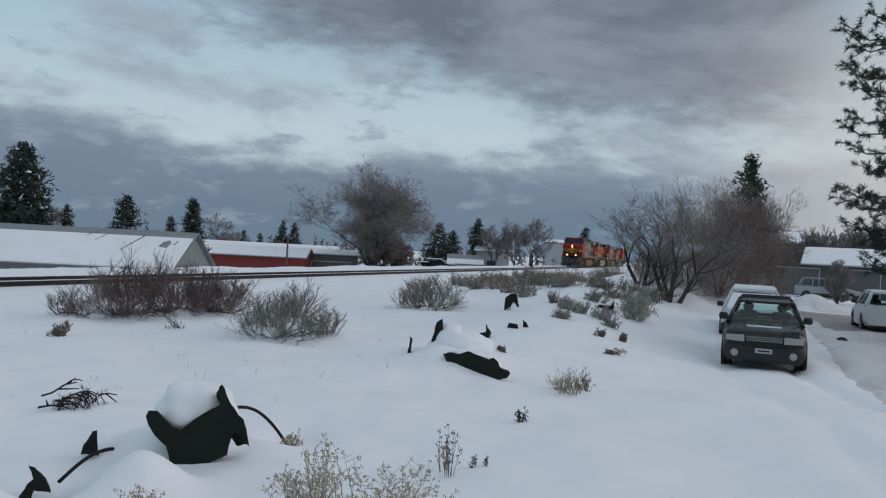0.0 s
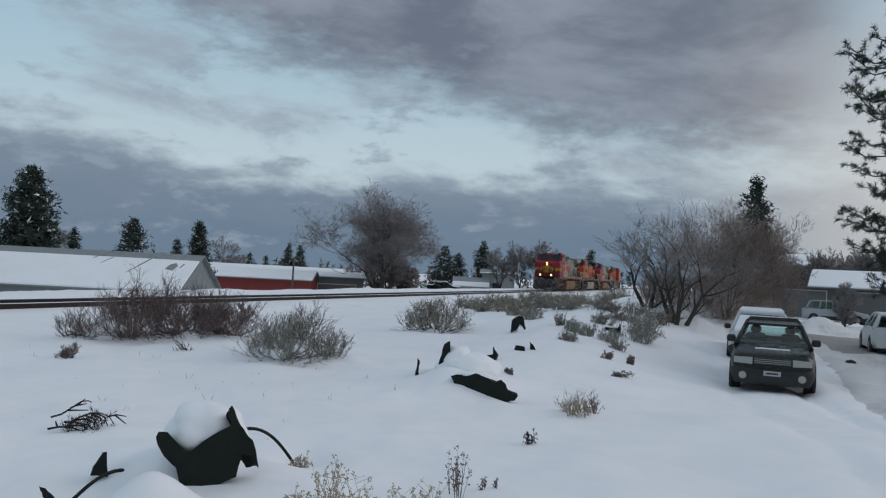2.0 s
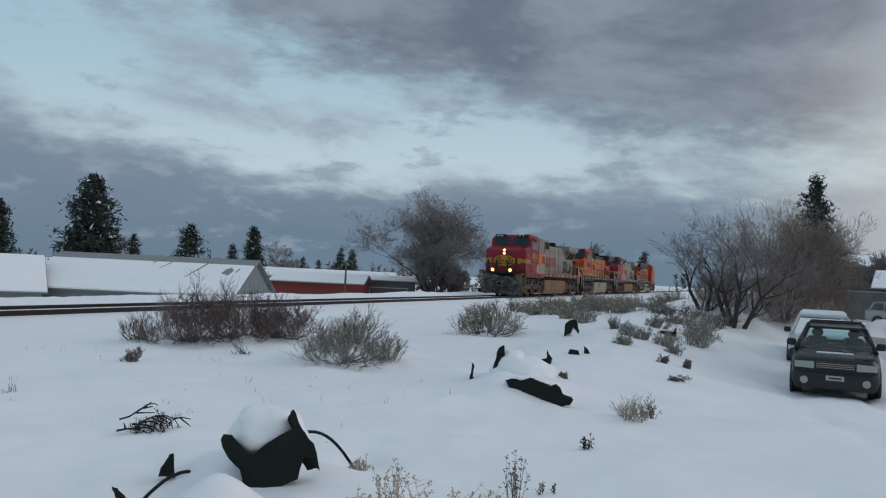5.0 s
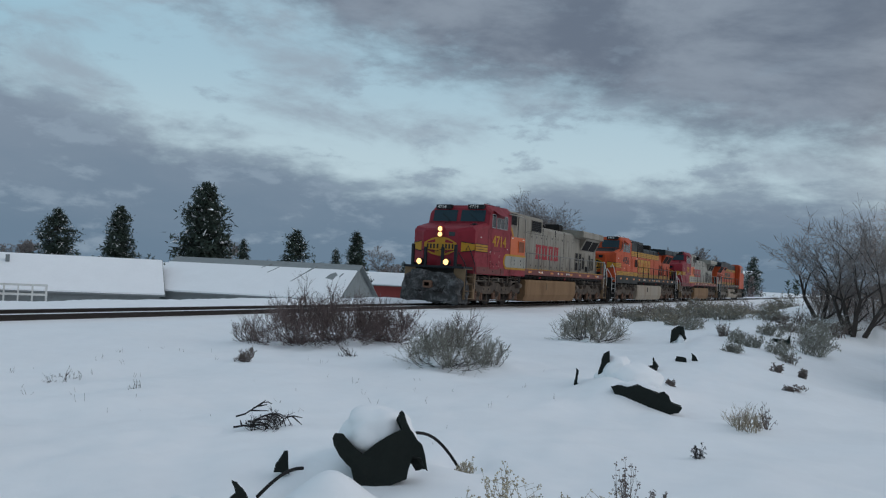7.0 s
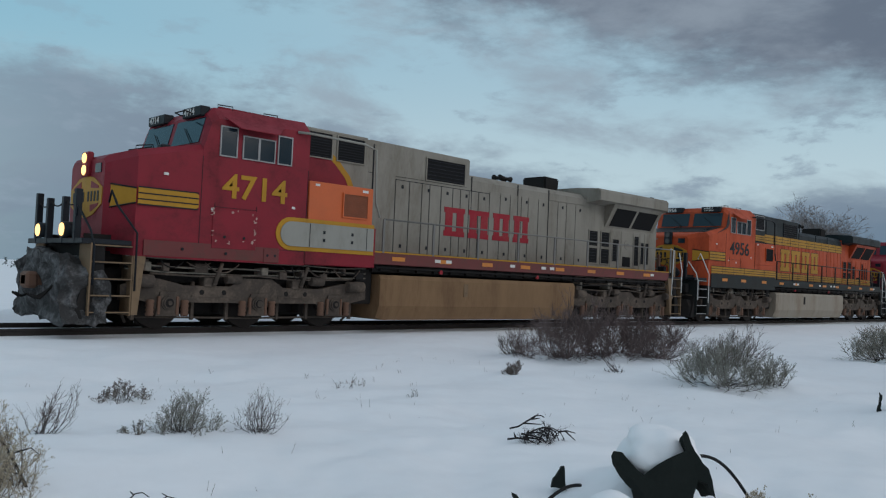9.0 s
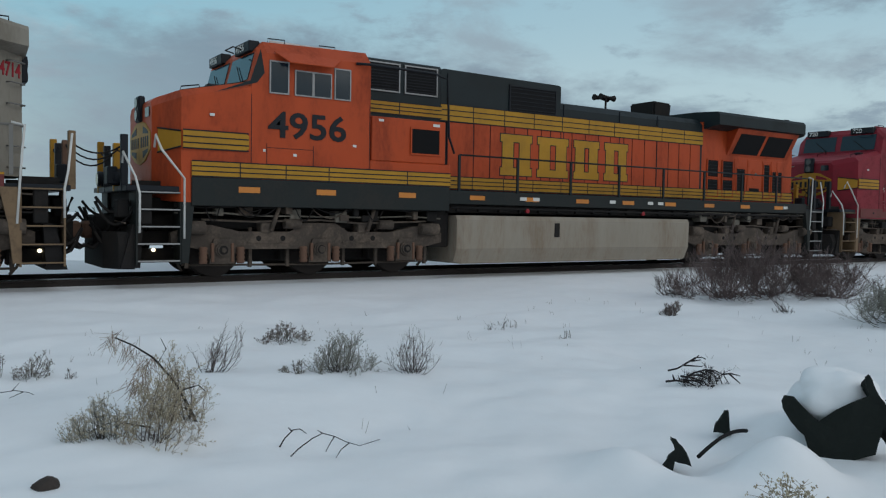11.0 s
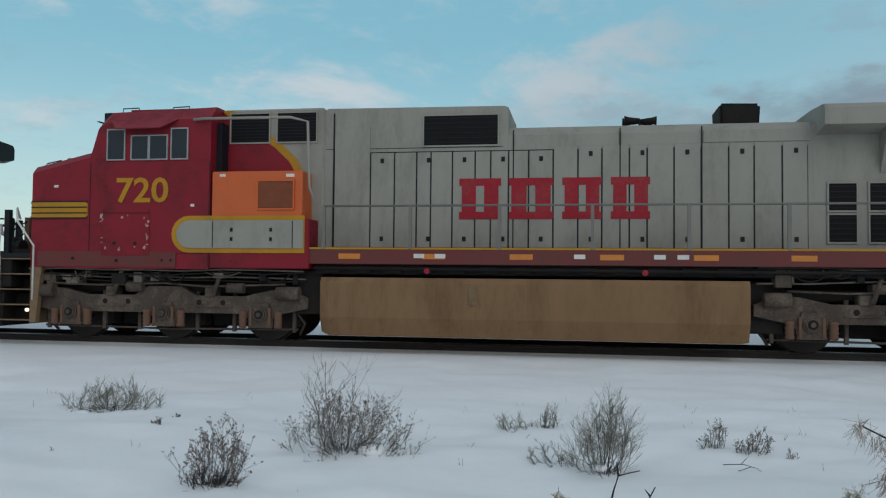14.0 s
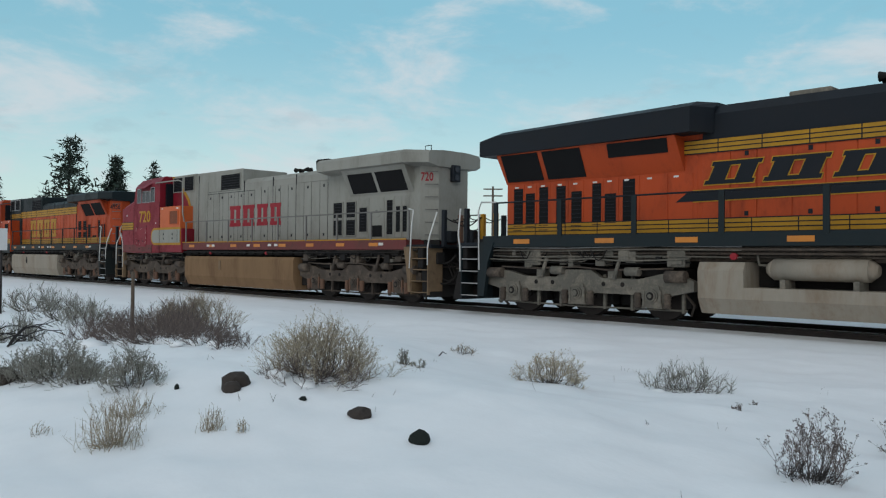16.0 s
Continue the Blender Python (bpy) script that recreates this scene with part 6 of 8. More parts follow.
# a low belt of brush along the far side of the field
for bx, by, bw, bh in ((35.1, 9.6, 1.9, 0.75), (34.5, 8.6, 1.8, 0.7), (39.5, 9.0, 2.2, 0.95), (36.5, 7.9, 1.8, 0.8), (45.4, 7.8, 2.6, 1.1), (42.0, 9.6, 2.4, 0.9), (49.0, 8.6, 3.0, 1.2), (43.0, 6.2, 2.4, 1.1), (46.5, 5.6, 2.6, 1.2), (40.0, 6.9, 2.2, 1.0), (51.0, 6.4, 3.0, 1.4), (44.5, 4.2, 2.4, 1.2)):
    shrub(bx, by, bw * 0.8, bh * 0.8, M_TWIG, 50, "grey-brown brush in a belt beside the track", M_SAGE, 0.06, 0.0, 4, "sagebrush", 2.4, 0.4)
for bx, by, bw, bh in ((29.7, 5.6, 1.2, 0.7), (28.9, 2.7, 1.1, 0.6), (30.5, 1.8, 1.3, 0.7), (26.4, 2.0, 1.0, 0.55), (23.6, 1.35, 0.9, 0.5), (21.7, 3.1, 0.7, 0.5), (18.9, 1.35, 0.6, 0.34), (29.0, 1.0, 1.4, 0.8), (31.5, 0.6, 1.4, 0.9)):
    shrub(bx, by, bw * 0.8, bh * 0.85, M_TWIG, 50, SAGE, M_SAGE, 0.15, 0.2, 4, "sagebrush", 1.8, 0.45)
# rabbitbrush with a broken pine branch
bush(1.52, 5.18, 0.44, 0.46, DRY, 18, 7, 5, M_STRAW, M_SEED, (0.25, 0.0), 0.6, "rabbitbrush", 0.95, 2, 0.2, 0.9)
bush(1.80, 5.52, 0.26, 0.50, DRY, 10, 7, 5, M_STRAW, M_SEED, (-0.15, 0.1), 1.0, "rabbitbrush", 0.95, 0, 0.2, 0.9)
bush(1.24, 5.34, 0.36, 0.26, SAGE, 20, 7, 5, M_SAGE, M_SEED, (-0.1, 0.05), 0.5, "sagebrush", 0.9, 1, 0.2, 0.7)
bush(2.50, 7.20, 0.45, 0.44, "bare dark twigs behind rabbitbrush", 11, 5, 4, M_TWIG, None, (0.35, -0.2), 0.8, "shrub", 0.9)
bm = bmesh.new()
tube(bm, [(0.02, -0.02, -0.03), (-0.04, 0.03, 0.12), (-0.11, 0.07, 0.26), (-0.22, 0.147, 0.41), (-0.33, 0.22, 0.49), (-0.43, 0.288, 0.54)], 0.011, 0.005, 6)
tube(bm, [(-0.08, 0.05, 0.20), (0.02, -0.02, 0.24), (0.06, -0.04, 0.20)], 0.006, 0.003, 5)
tube(bm, [(-0.20, 0.13, 0.38), (-0.15, 0.12, 0.47), (-0.18, 0.14, 0.54)], 0.005, 0.002, 5)
tube(bm, [(-0.30, -0.1, 0.02), (-0.50, -0.02, 0.07), (-0.64, 0.05, 0.00)], 0.006, 0.003, 5)
tube(bm, [(-0.03, 0.02, 0.08), (-0.14, -0.05, 0.13), (-0.2, -0.1, 0.03)], 0.006, 0.003, 5)
branch = part("pine_branch", bm, M_DARKSTICK, None, "broken pine branch with brown needles", (1.84, 5.48, ground_z(1.84, 5.48)))
tagged(branch, "broken pine branch with brown dry needles", "branch")
ndl = Sticks()
rnd = random.Random(77)
for c, m in (((-0.44, 0.29, 0.54), 46), ((-0.36, 0.24, 0.47), 34), ((-0.26, 0.18, 0.36), 90), ((-0.30, 0.16, 0.24), 100), ((-0.24, 0.10, 0.12), 80), ((-0.12, 0.05, 0.30), 30)):
    for k in range(m):
        d = Vector((rnd.gauss(-0.25, 0.5), rnd.gauss(0.1, 0.5), rnd.gauss(-0.75, 0.45))).normalized()
        p = Vector(c) + Vector((rnd.gauss(0, 0.035), rnd.gauss(0, 0.03), rnd.gauss(0, 0.035)))
        ndl.stick(p, p + d * rnd.uniform(0.06, 0.13), 0.0016, 0.0008)
tagged(ndl.link("dry_needles", M_DRYNEEDLE, branch), kind="stuff")
bush(3.94, 9.00, 0.56, 0.23, SAGE, 16, 5, 4, M_SAGE, M_TWIG, (0.1, 0.0), 0.5, "sagebrush", 0.85, 1)
bush(3.50, 6.70, 0.58, 0.35, SAGE, 26, 7, 5, M_SAGE, M_SAGE, (0.25, -0.05), 0.5, "sagebrush", 0.95, 3, 0.35, 0.7)
bush(3.10, 6.75, 0.24, 0.12, SAGE, 9, 5, 4, M_TWIG, M_SAGE, (-0.3, 0.1), 0.4, "sagebrush", 0.9, 0, 0.2, 0.7)
bush(4.00, 6.30, 0.56, 0.36, "thin upright grey weed stems in snow", 26, 3, 2, M_TWIG, M_SAGE, (0.1, 0.0), 0.8, "weed_stalks", 0.75, 0, 0.1, 0.5)
bush(6.68, 8.50, 0.42, 0.19, SAGE, 7, 3, 3, M_TWIG, None, (0.6, 0.0), 0.6, "shrub", 0.8)
bush(6.70, 7.25, 0.26, 0.12, STALK, 6, 1, 2, M_TWIG, None, (0.0, 0.0), 0.5, "weed_stalks", 0.7)
bush(0.86, 7.80, 0.22, 0.26, SAGE, 9, 4, 4, M_SAGE, M_TWIG, (0.1, 0.0), 0.7, "sagebrush", 0.9, 0, 0.2, 0.7)
bush(1.14, 7.66, 0.30, 0.22, SAGE, 10, 5, 4, M_SAGE, M_TWIG, (0.3, 0.0), 0.6, "sagebrush", 0.9, 1, 0.2, 0.7)
bush(1.41, 7.50, 0.11, 0.10, SAGE, 6, 4, 3, M_TWIG, None, name="shrub", thick=0.8)


def twig_on_snow(x, y, pts, r, label, k=1.0):
    """A dark crooked stick that rises from the snow; pts run along the row of the view and up."""
    side = Vector((y, -x, 0)).normalized()
    bm = bmesh.new()
    for line in pts:
        tube(bm, [side * (k * u) + Vector((0, 0, k * v)) for u, v in line], r, r * 0.45, 5)
    ob = part("fallen_branch", bm, M_DARKSTICK, None, label, (x, y, ground_z(x, y)))
    return tagged(ob, label, "branch")


twig_on_snow(2.16, 4.84, [[(0, -0.02), (0.04, 0.05), (0.09, 0.10), (0.13, 0.105), (0.17, 0.075)], [(0.08, 0.095), (0.06, 0.115)]], 0.0055, "thin dark stick arching from snow")
twig_on_snow(2.14, 4.64, [[(0, -0.02), (0.06, 0.04), (0.14, 0.10), (0.20, 0.13), (0.27, 0.11), (0.34, 0.075), (0.42, 0.05), (0.54, 0.085)], [(0.20, 0.13), (0.17, 0.15)], [(0.27, 0.11), (0.24, 0.06), (0.22, 0.02)], [(0.36, 0.07), (0.31, 0.03), (0.28, -0.02)]], 0.0042, "thin dark forked sticks arching from snow")
twig_on_snow(0.96, 7.10, [[(-0.15, 0.04), (0.0, 0.055), (0.10, 0.03), (0.16, -0.01)], [(-0.02, 0.05), (0.03, 0.11)], [(0.06, 0.04), (-0.06, -0.01)]], 0.0035, "thin grey stick lying in snow")
twig_on_snow(-0.08, 5.86, [[(-0.02, -0.03), (0.0, 0.06), (0.03, 0.16), (0.09, 0.18), (0.17, 0.20)], [(0.03, 0.16), (0.02, 0.25)]], 0.0075, "dark bent stick in snow")
twig_on_snow(0.10, 5.57, [[(-0.02, -0.03), (0.02, 0.08), (0.06, 0.16)], [(0.03, 0.1), (0.0, 0.14)]], 0.007, "dark upright stick in snow")
twig_on_snow(0.34, 5.54, [[(-0.03, -0.02), (0.06, 0.04), (0.16, 0.075), (0.22, 0.09)], [(0.08, 0.05), (0.10, 0.09)], [(0.15, 0.07), (0.17, 0.05)]], 0.007, "dark knotted stick lying in snow")
twig_on_snow(-8.36, 7.61, [[(0.0, 0.0), (0.05, 0.06), (0.10, 0.03)]], 0.010, "small dark stick in snow")
# heap of black burnt branches
twig_on_snow(5.80, 4.66, [[(-0.30, 0.10), (-0.20, 0.13), (-0.10, 0.20), (-0.02, 0.26), (0.05, 0.27), (0.09, 0.25)], [(-0.12, 0.19), (-0.03, 0.24), (0.02, 0.29)], [(-0.15, 0.17), (-0.05, 0.17), (0.06, 0.17)], [(-0.06, 0.22), (0.04, 0.24)]], 0.0085, "black burnt branch curving out of snow", 0.78)
twig_on_snow(5.80, 4.58, [[(-0.20, 0.05), (-0.10, 0.11), (0.0, 0.15), (0.10, 0.15), (0.19, 0.11), (0.24, 0.03)], [(0.05, 0.15), (0.14, 0.11), (0.18, 0.01)], [(0.0, 0.15), (0.10, 0.10), (0.13, 0.0)], [(-0.05, 0.13), (0.05, 0.08), (0.09, -0.01)], [(0.17, 0.11), (0.26, 0.13), (0.36, 0.11)], [(0.24, 0.13), (0.30, 0.08), (0.36, 0.03)], [(-0.16, 0.08), (-0.04, 0.09), (0.04, 0.05), (0.06, -0.02)]], 0.0085, "black burnt branch with drooping twigs in snow", 0.78)
twig_on_snow(5.72, 4.58, [[(-0.33, 0.02), (-0.22, 0.04), (-0.10, 0.03), (0.02, -0.02)], [(-0.24, 0.04), (-0.26, 0.10)], [(-0.18, 0.09), (-0.06, 0.08), (0.06, 0.05), (0.12, -0.02)], [(-0.15, 0.05), (0.0, 0.05), (0.08, -0.02)]], 0.010, "black burnt branch lying in snow", 0.78)
bush(5.78, 4.60, 0.42, 0.15, "black dead twigs at the snow", 16, 8, 6, M_DARKSTICK, None, (0.5, -0.4), 0.4, "brush_pile", 0.9, wood=M_DARKSTICK)
bush(-0.11, 6.74, 0.52, 0.60, "upright broom-like grey shrub in snow", 26, 9, 5, M_SAGE, None, (0.10, 0.0), 0.75, "shrub", 0.9, 1, 0.1, leafy=1)
bush(-0.45, 6.95, 0.40, 0.20, SAGE, 9, 6, 5, M_SAGE, None, (-0.9, 0.1), 0.7, "sagebrush", 0.9, 0, 0.2, leafy=1)
bush(-0.90, 8.38, 0.50, 0.16, SAGE, 12, 5, 4, M_SAGE, None, (-0.5, 0.0), 0.5, "sagebrush", 0.85, 1)
bush(-0.62, 8.38, 0.26, 0.29, SAGE, 10, 5, 4, M_SAGE, None, (0.2, 0.0), 0.9, "sagebrush", 0.85)
bush(-0.42, 5.66, 0.09, 0.17, STALK, 4, 3, 3, M_STRAW, M_SEED, name="weed_stalks", thick=0.9)
bush(-5.80, 6.75, 0.66, 0.34, DRY, 24, 6, 5, M_STRAW, M_SEED, (0.0, 0.0), 0.5, "rabbitbrush", 0.9, 2, 0.25, 0.75)
bush(-5.15, 8.27, 0.98, 0.32, "low dark sagebrush partly buried in snow", 30, 6, 5, M_SAGE, None, (0.0, 0.0), 0.4, "sagebrush", 0.95, 4, 0.4)
bush(-2.62, 5.36, 0.50, 0.44, "dark dry shrub with curled seed heads", 16, 5, 4, M_TWIG, M_TWIG, (0.05, 0.0), 0.6, "shrub", 1.0, 0, 0.2, 1.0)
bush(-2.64, 5.33, 0.34, 0.13, "dark matted shrub base in snow", 16, 6, 5, M_DARKSTICK, None, (0.0, 0.0), 0.4, "shrub", 1.1)
bush(-2.17, 6.76, 0.95, 0.50, "grey-brown shrub with seed heads in snow", 26, 7, 5, M_SAGE, M_TWIG, (0.0, 0.0), 0.5, "shrub", 0.95, 3, 0.4, 0.9)
bush(-2.20, 6.85, 1.0, 0.85, "tall bare crooked branches of a shrub", 7, 6, 3, M_TWIG, None, (0.05, 0.0), 0.45, "shrub", 0.9, 0, -0.1)
bush(-1.85, 6.65, 0.5, 0.20, "low spreading branches of a shrub", 8, 6, 4, M_TWIG, None, (0.9, 0.0), 0.5, "shrub", 0.9)
bush(-9.0, 8.70, 0.44, 0.15, SAGE, 14, 4, 3, M_STRAW, None, (0.1, 0.0), 0.7, "grass_tuft", 0.8)
bush(-3.85, 6.85, 0.10, 0.07, STALK, 5, 3, 3, M_TWIG, M_TWIG, name="weed_stalks", thick=0.8)
bush(-4.00, 7.48, 0.06, 0.06, STALK, 4, 2, 3, M_TWIG, M_TWIG, name="weed_stalks", thick=0.8)
bush(-3.96, 5.60, 0.05, 0.04, STALK, 4, 2, 3, M_DARKSTICK, None, name="weed_stalks", thick=0.8)
bush(-7.00, 5.83, 0.16, 0.17, SAGE, 8, 4, 4, M_SAGE, M_SAGE, (-0.2, 0.0), name="sagebrush", thick=0.9, head=0.8)
bush(-6.80, 5.83, 0.16, 0.11, SAGE, 6, 4, 4, M_SAGE, M_SAGE, (0.2, 0.0), name="sagebrush", thick=0.9, head=0.8)
bush(-6.46, 4.34, 1.06, 0.50, DRY, 60, 7, 5, M_STRAW, M_SEED, (0.0, 0.0), 0.5, "rabbitbrush", 0.9, 4, 0.25, 0.7)
bush(-6.30, 4.20, 1.05, 0.20, "dark low twigs under rabbitbrush", 28, 6, 5, M_TWIG, None, (0.0, 0.0), 0.35, "shrub", 1.0, 3)
for bx, by, bw, bh, bn in ((-8.55, 2.86, 0.82, 0.34, 34), (-7.40, 3.06, 0.52, 0.33, 26), (-8.95, 2.7, 0.5, 0.3, 18), (-8.0, 2.9, 0.45, 0.26, 16)):
    bush(bx, by, bw, bh, SAGE, bn, 7, 5, M_SAGE, M_SAGE, (0.0, 0.0), 0.5, "sagebrush", 0.9, 2, 0.2, 0.7, leafy=1)
for bx, by, bw, bh, bn in ((-6.03, 2.36, 0.48, 0.35, 60), (-6.51, 2.72, 0.46, 0.20, 34), (-5.72, 2.93, 0.22, 0.19, 22), (-5.51, 3.05, 0.12, 0.10, 12), (-6.64, 2.13, 0.26, 0.09, 10)):
    bush(bx, by, bw, bh, GRASS, bn, 2, 2, M_STRAW, M_SEED, (0.05, 0.0), 0.8, "grass_tuft", 0.75, 0, 0.3, 0.4, M_STRAW)
for bx, by, bw, bh, bn in ((-11.31, 4.92, 2.0, 0.42, 50), (-10.3, 4.8, 1.3, 0.34, 26), (-12.4, 5.6, 1.6, 0.55, 34), (-9.3, 4.75, 0.9, 0.30, 20), (-8.6, 4.65, 0.6, 0.28, 14), (-13.5, 5.3, 1.2, 0.45, 24)):
    bush(bx, by, bw, bh, "dark tangled brush half buried in snow", bn, 8, 5, M_TWIG, None, (0.0, 0.0), 0.4, "thicket", 0.9, 12, 0.25)
for bx, by, bw, bh in ((-12.6, 6.3, 1.5, 0.50), (-14.0, 6.6, 1.2, 0.55)):
    bush(bx, by, bw, bh, "straw-coloured bush behind dark brush", 30, 7, 5, M_STRAW, M_STRAW, (0.0, 0.0), 0.7, "rabbitbrush", 0.85, 1, 0.2, 0.5)
for bx, by, bw, bh in ((-23.3, 7.1, 1.75, 0.7), (-20.0, 6.8, 1.6, 0.6), (-18.0, 6.6, 1.2, 0.6), (-14.8, 4.4, 0.63, 0.54), (-15.6, 4.0, 0.9, 0.4)):
    bush(bx, by, bw, bh, SAGE, 24, 6, 4, M_SAGE, None, (0.0, 0.0), 0.5, "sagebrush", 0.85, 2)
fallen_sticks(-13.6, 3.9, 1.0, 0.4, 8, "heap of dark dead branches in snow", "brush_pile", 0.012)
# sparse single stalks that pierce the snow
st = Sticks()
rnd = random.Random(31)
for k in range(150):
    x, y = rnd.uniform(-8, 13), rnd.uniform(3.2, 10.5)
    z = ground_z(x, y)
    for j in range(rnd.choice((1, 1, 2, 3))):
        a = Vector((x + rnd.uniform(-0.05, 0.05), y + rnd.uniform(-0.05, 0.05), z - 0.02))
        st.stick(a, a + Vector((rnd.uniform(-0.05, 0.05), rnd.uniform(-0.03, 0.03), rnd.uniform(0.03, 0.10))), 0.002, 0.0012)
tagged(st.link("grass_stalks", M_TWIG), "scattered dry grass stalks piercing the snow", "grass", kind="stuff")


# ---- stones, torn black sheeting and pipe ----
def stone(x, y, w, h, seed, label, material):
    bm = bmesh.new()
    blob(bm, (0, 0, h * 0.15), (w * 0.52, w * 0.40, h * 0.72), seed, 0.22, 2)
    for v in bm.verts:
        v.co.z *= 1.0 + 0.5 * v.co.x / w
    ob = part("stone", bm, material, None, label, (x, y, ground_z(x, y)))
    for f in ob.data.polygons:
        f.use_smooth = False
    tagged(ob, label, "stone", "stones in the snow")


stone(-6.54, 3.58, 0.28, 0.13, 3, "brown rounded basalt stone in snow", M_STONE)
stone(-6.42, 3.48, 0.18, 0.09, 9, "brown rounded basalt stone in snow", M_STONE)
stone(-5.22, 3.83, 0.20, 0.08, 5, "flat dark stone showing through snow", M_STONE)
stone(-4.53, 3.79, 0.16, 0.09, 7, "small black stone showing through snow", M_ROCK)
stone(-6.94, 3.27, 0.05, 0.05, 11, "tiny dark stone in snow", M_ROCK)
stone(-5.86, 3.78, 0.07, 0.03, 12, "tiny dark stone in snow", M_ROCK)
stone(0.83, 4.49, 0.12, 0.06, 13, "small grey stone in snow", M_STONE)
stone(-9.2, 2.6, 0.35, 0.2, 14, "dark stone in snow", M_STONE)


def torn_sheet(x, y, outline, scale, depth, seed, label, lift=0.0, caps=(), yaw=None):
    """Stiff torn black sheeting that stands out of the snow; outline in units right and up, facing the street corner."""
    bm = bmesh.new()
    n = len(outline)
    rings = []
    for k, (o, s) in enumerate(((0.0, 1.0), (0.5, 0.97), (1.0, 0.80))):
        rings.append([(u * scale * s + 0.03 * noise.noise((u * 3, v * 3, seed + k)), -depth * o * -1, v * scale * (1 - 0.25 * o)) for u, v in outline])
    loft(bm, rings)
    bmesh.ops.triangulate(bm, faces=bm.faces[:])
    bmesh.ops.subdivide_edges(bm, edges=bm.edges[:], cuts=2, use_grid_fill=True)
    for v in bm.verts:
        v.co += noise.noise_vector(v.co * 9.0 + Vector((seed, 0, 0))) * 0.018 + noise.noise_vector(v.co * 22.0 + Vector((0, seed, 0))) * 0.009
    ob = part("torn_sheeting", bm, M_ROCK, None, label, (x, y, ground_z(x, y) + lift))
    ob.rotation_euler = (0, 0, math.atan2(y, x) - math.pi / 2 if yaw is None else yaw)
    tagged(ob, label, "sheeting", "torn black sheeting in the snow")
    for k, (u, d, v, ru, rd, rv) in enumerate(caps):
        bm = bmesh.new()
        blob(bm, (u * scale, d, v * scale), (ru * scale, rd, rv * scale), seed + k, 0.16, 4)
        part("snow_cap", bm, M_SNOW, ob, "soft cap of snow")
    return ob


# outlines in tenths of a metre or so, right and up
torn_sheet(4.95, 2.93, [(-0.29, 0.283), (-0.275, 0.32), (-0.226, 0.32), (-0.094, 0.196), (0.162, 0.37), (0.125, 0.472), (0.147, 0.49), (0.177, 0.434), (0.215, 0.358), (0.283, 0.264), (0.325, 0.094), (0.268, 0.18), (0.215, 0.196), (0.196, 0.04), (0.0, -0.03), (-0.13, -0.04), (-0.17, 0.094), (-0.264, 0.207)], 1.08, 0.16, 2, "torn black sheeting propped up under a snow cap", 0.01,
           [(-0.01, 0.25, 0.27, 0.25, 0.23, 0.20)])
torn_sheet(4.80, 3.63, [(-0.06, -0.01), (0.05, -0.03), (0.035, 0.13), (0.02, 0.14), (0.0, 0.10), (-0.05, 0.04)], 1.0, 0.10, 5, "scrap of black sheeting under snow", 0.06)
torn_sheet(4.06, 3.38, [(-0.12, -0.03), (-0.03, -0.02), (-0.02, 0.04), (0.10, 0.02), (0.04, 0.14), (-0.01, 0.20), (-0.05, 0.21), (-0.02, 0.12), (-0.09, 0.05)], 0.85, 0.12, 8, "scrap of black sheeting under snow", 0.05)
torn_sheet(10.74, 3.05, [(-0.06, -0.05), (0.06, -0.05), (0.10, 0.10), (0.08, 0.34), (0.0, 0.30), (-0.05, 0.10)], 1.05, 0.18, 11, "upright black sheeting banked with snow", 0.0, [(0.34, 0.15, -0.02, 0.42, 0.35, 0.22), (0.18, 0.2, 0.08, 0.22, 0.3, 0.2)])
torn_sheet(10.45, 3.3, [(-0.05, -0.05), (0.06, -0.05), (0.01, 0.02), (0.0, 0.1), (0.01, 0.2), (-0.02, 0.24), (-0.03, 0.1)], 0.9, 0.10, 12, "scrap of black sheeting in snow")
torn_sheet(10.17, 2.30, [(-0.44, 0.17), (-0.34, 0.20), (-0.22, 0.175), (-0.12, 0.22), (-0.03, 0.185), (0.06, 0.165), (0.13, 0.13), (0.20, 0.15), (0.26, 0.10), (0.29, 0.03), (0.40, -0.01), (0.36, -0.08), (0.22, -0.13), (0.0, -0.09), (-0.20, -0.02), (-0.38, 0.06)], 1.0, 0.3, 15, "black sheeting sagging along a snow edge", 0.04, [(-0.16, 0.28, 0.07, 0.36, 0.24, 0.15)])
torn_sheet(14.53, 3.31, [(-0.17, -0.02), (0.12, -0.02), (0.14, 0.10), (0.06, 0.24), (0.05, 0.10), (-0.12, 0.06)], 1.0, 0.15, 18, "scrap of black sheeting in snow")
torn_sheet(15.81, 3.02, [(-0.12, 0.0), (0.12, -0.03), (0.08, 0.08), (-0.1, 0.10)], 1.0, 0.15, 20, "scrap of black sheeting in snow")
torn_sheet(19.61, 3.86, [(-0.18, -0.02), (-0.04, 0.06), (0.05, 0.26), (0.14, 0.04), (0.18, 0.10), (0.1, 0.36), (0.0, 0.40), (-0.16, 0.28)], 1.0, 0.15, 23, "arched scrap of black sheeting in snow", 0.0, [(0.06, 0.1, 0.02, 0.12, 0.15, 0.14)])
torn_sheet(16.03, 2.82, [(-0.05, 0.0), (0.08, -0.02), (0.02, 0.10), (-0.05, 0.16)], 1.0, 0.1, 26, "scrap of black sheeting in snow")
torn_sheet(22.9, 1.9, [(-0.3, 0.0), (0.2, -0.02), (0.22, 0.25), (0.12, 0.12), (-0.2, 0.14)], 1.0, 0.2, 28, "scrap of black sheeting in snow")


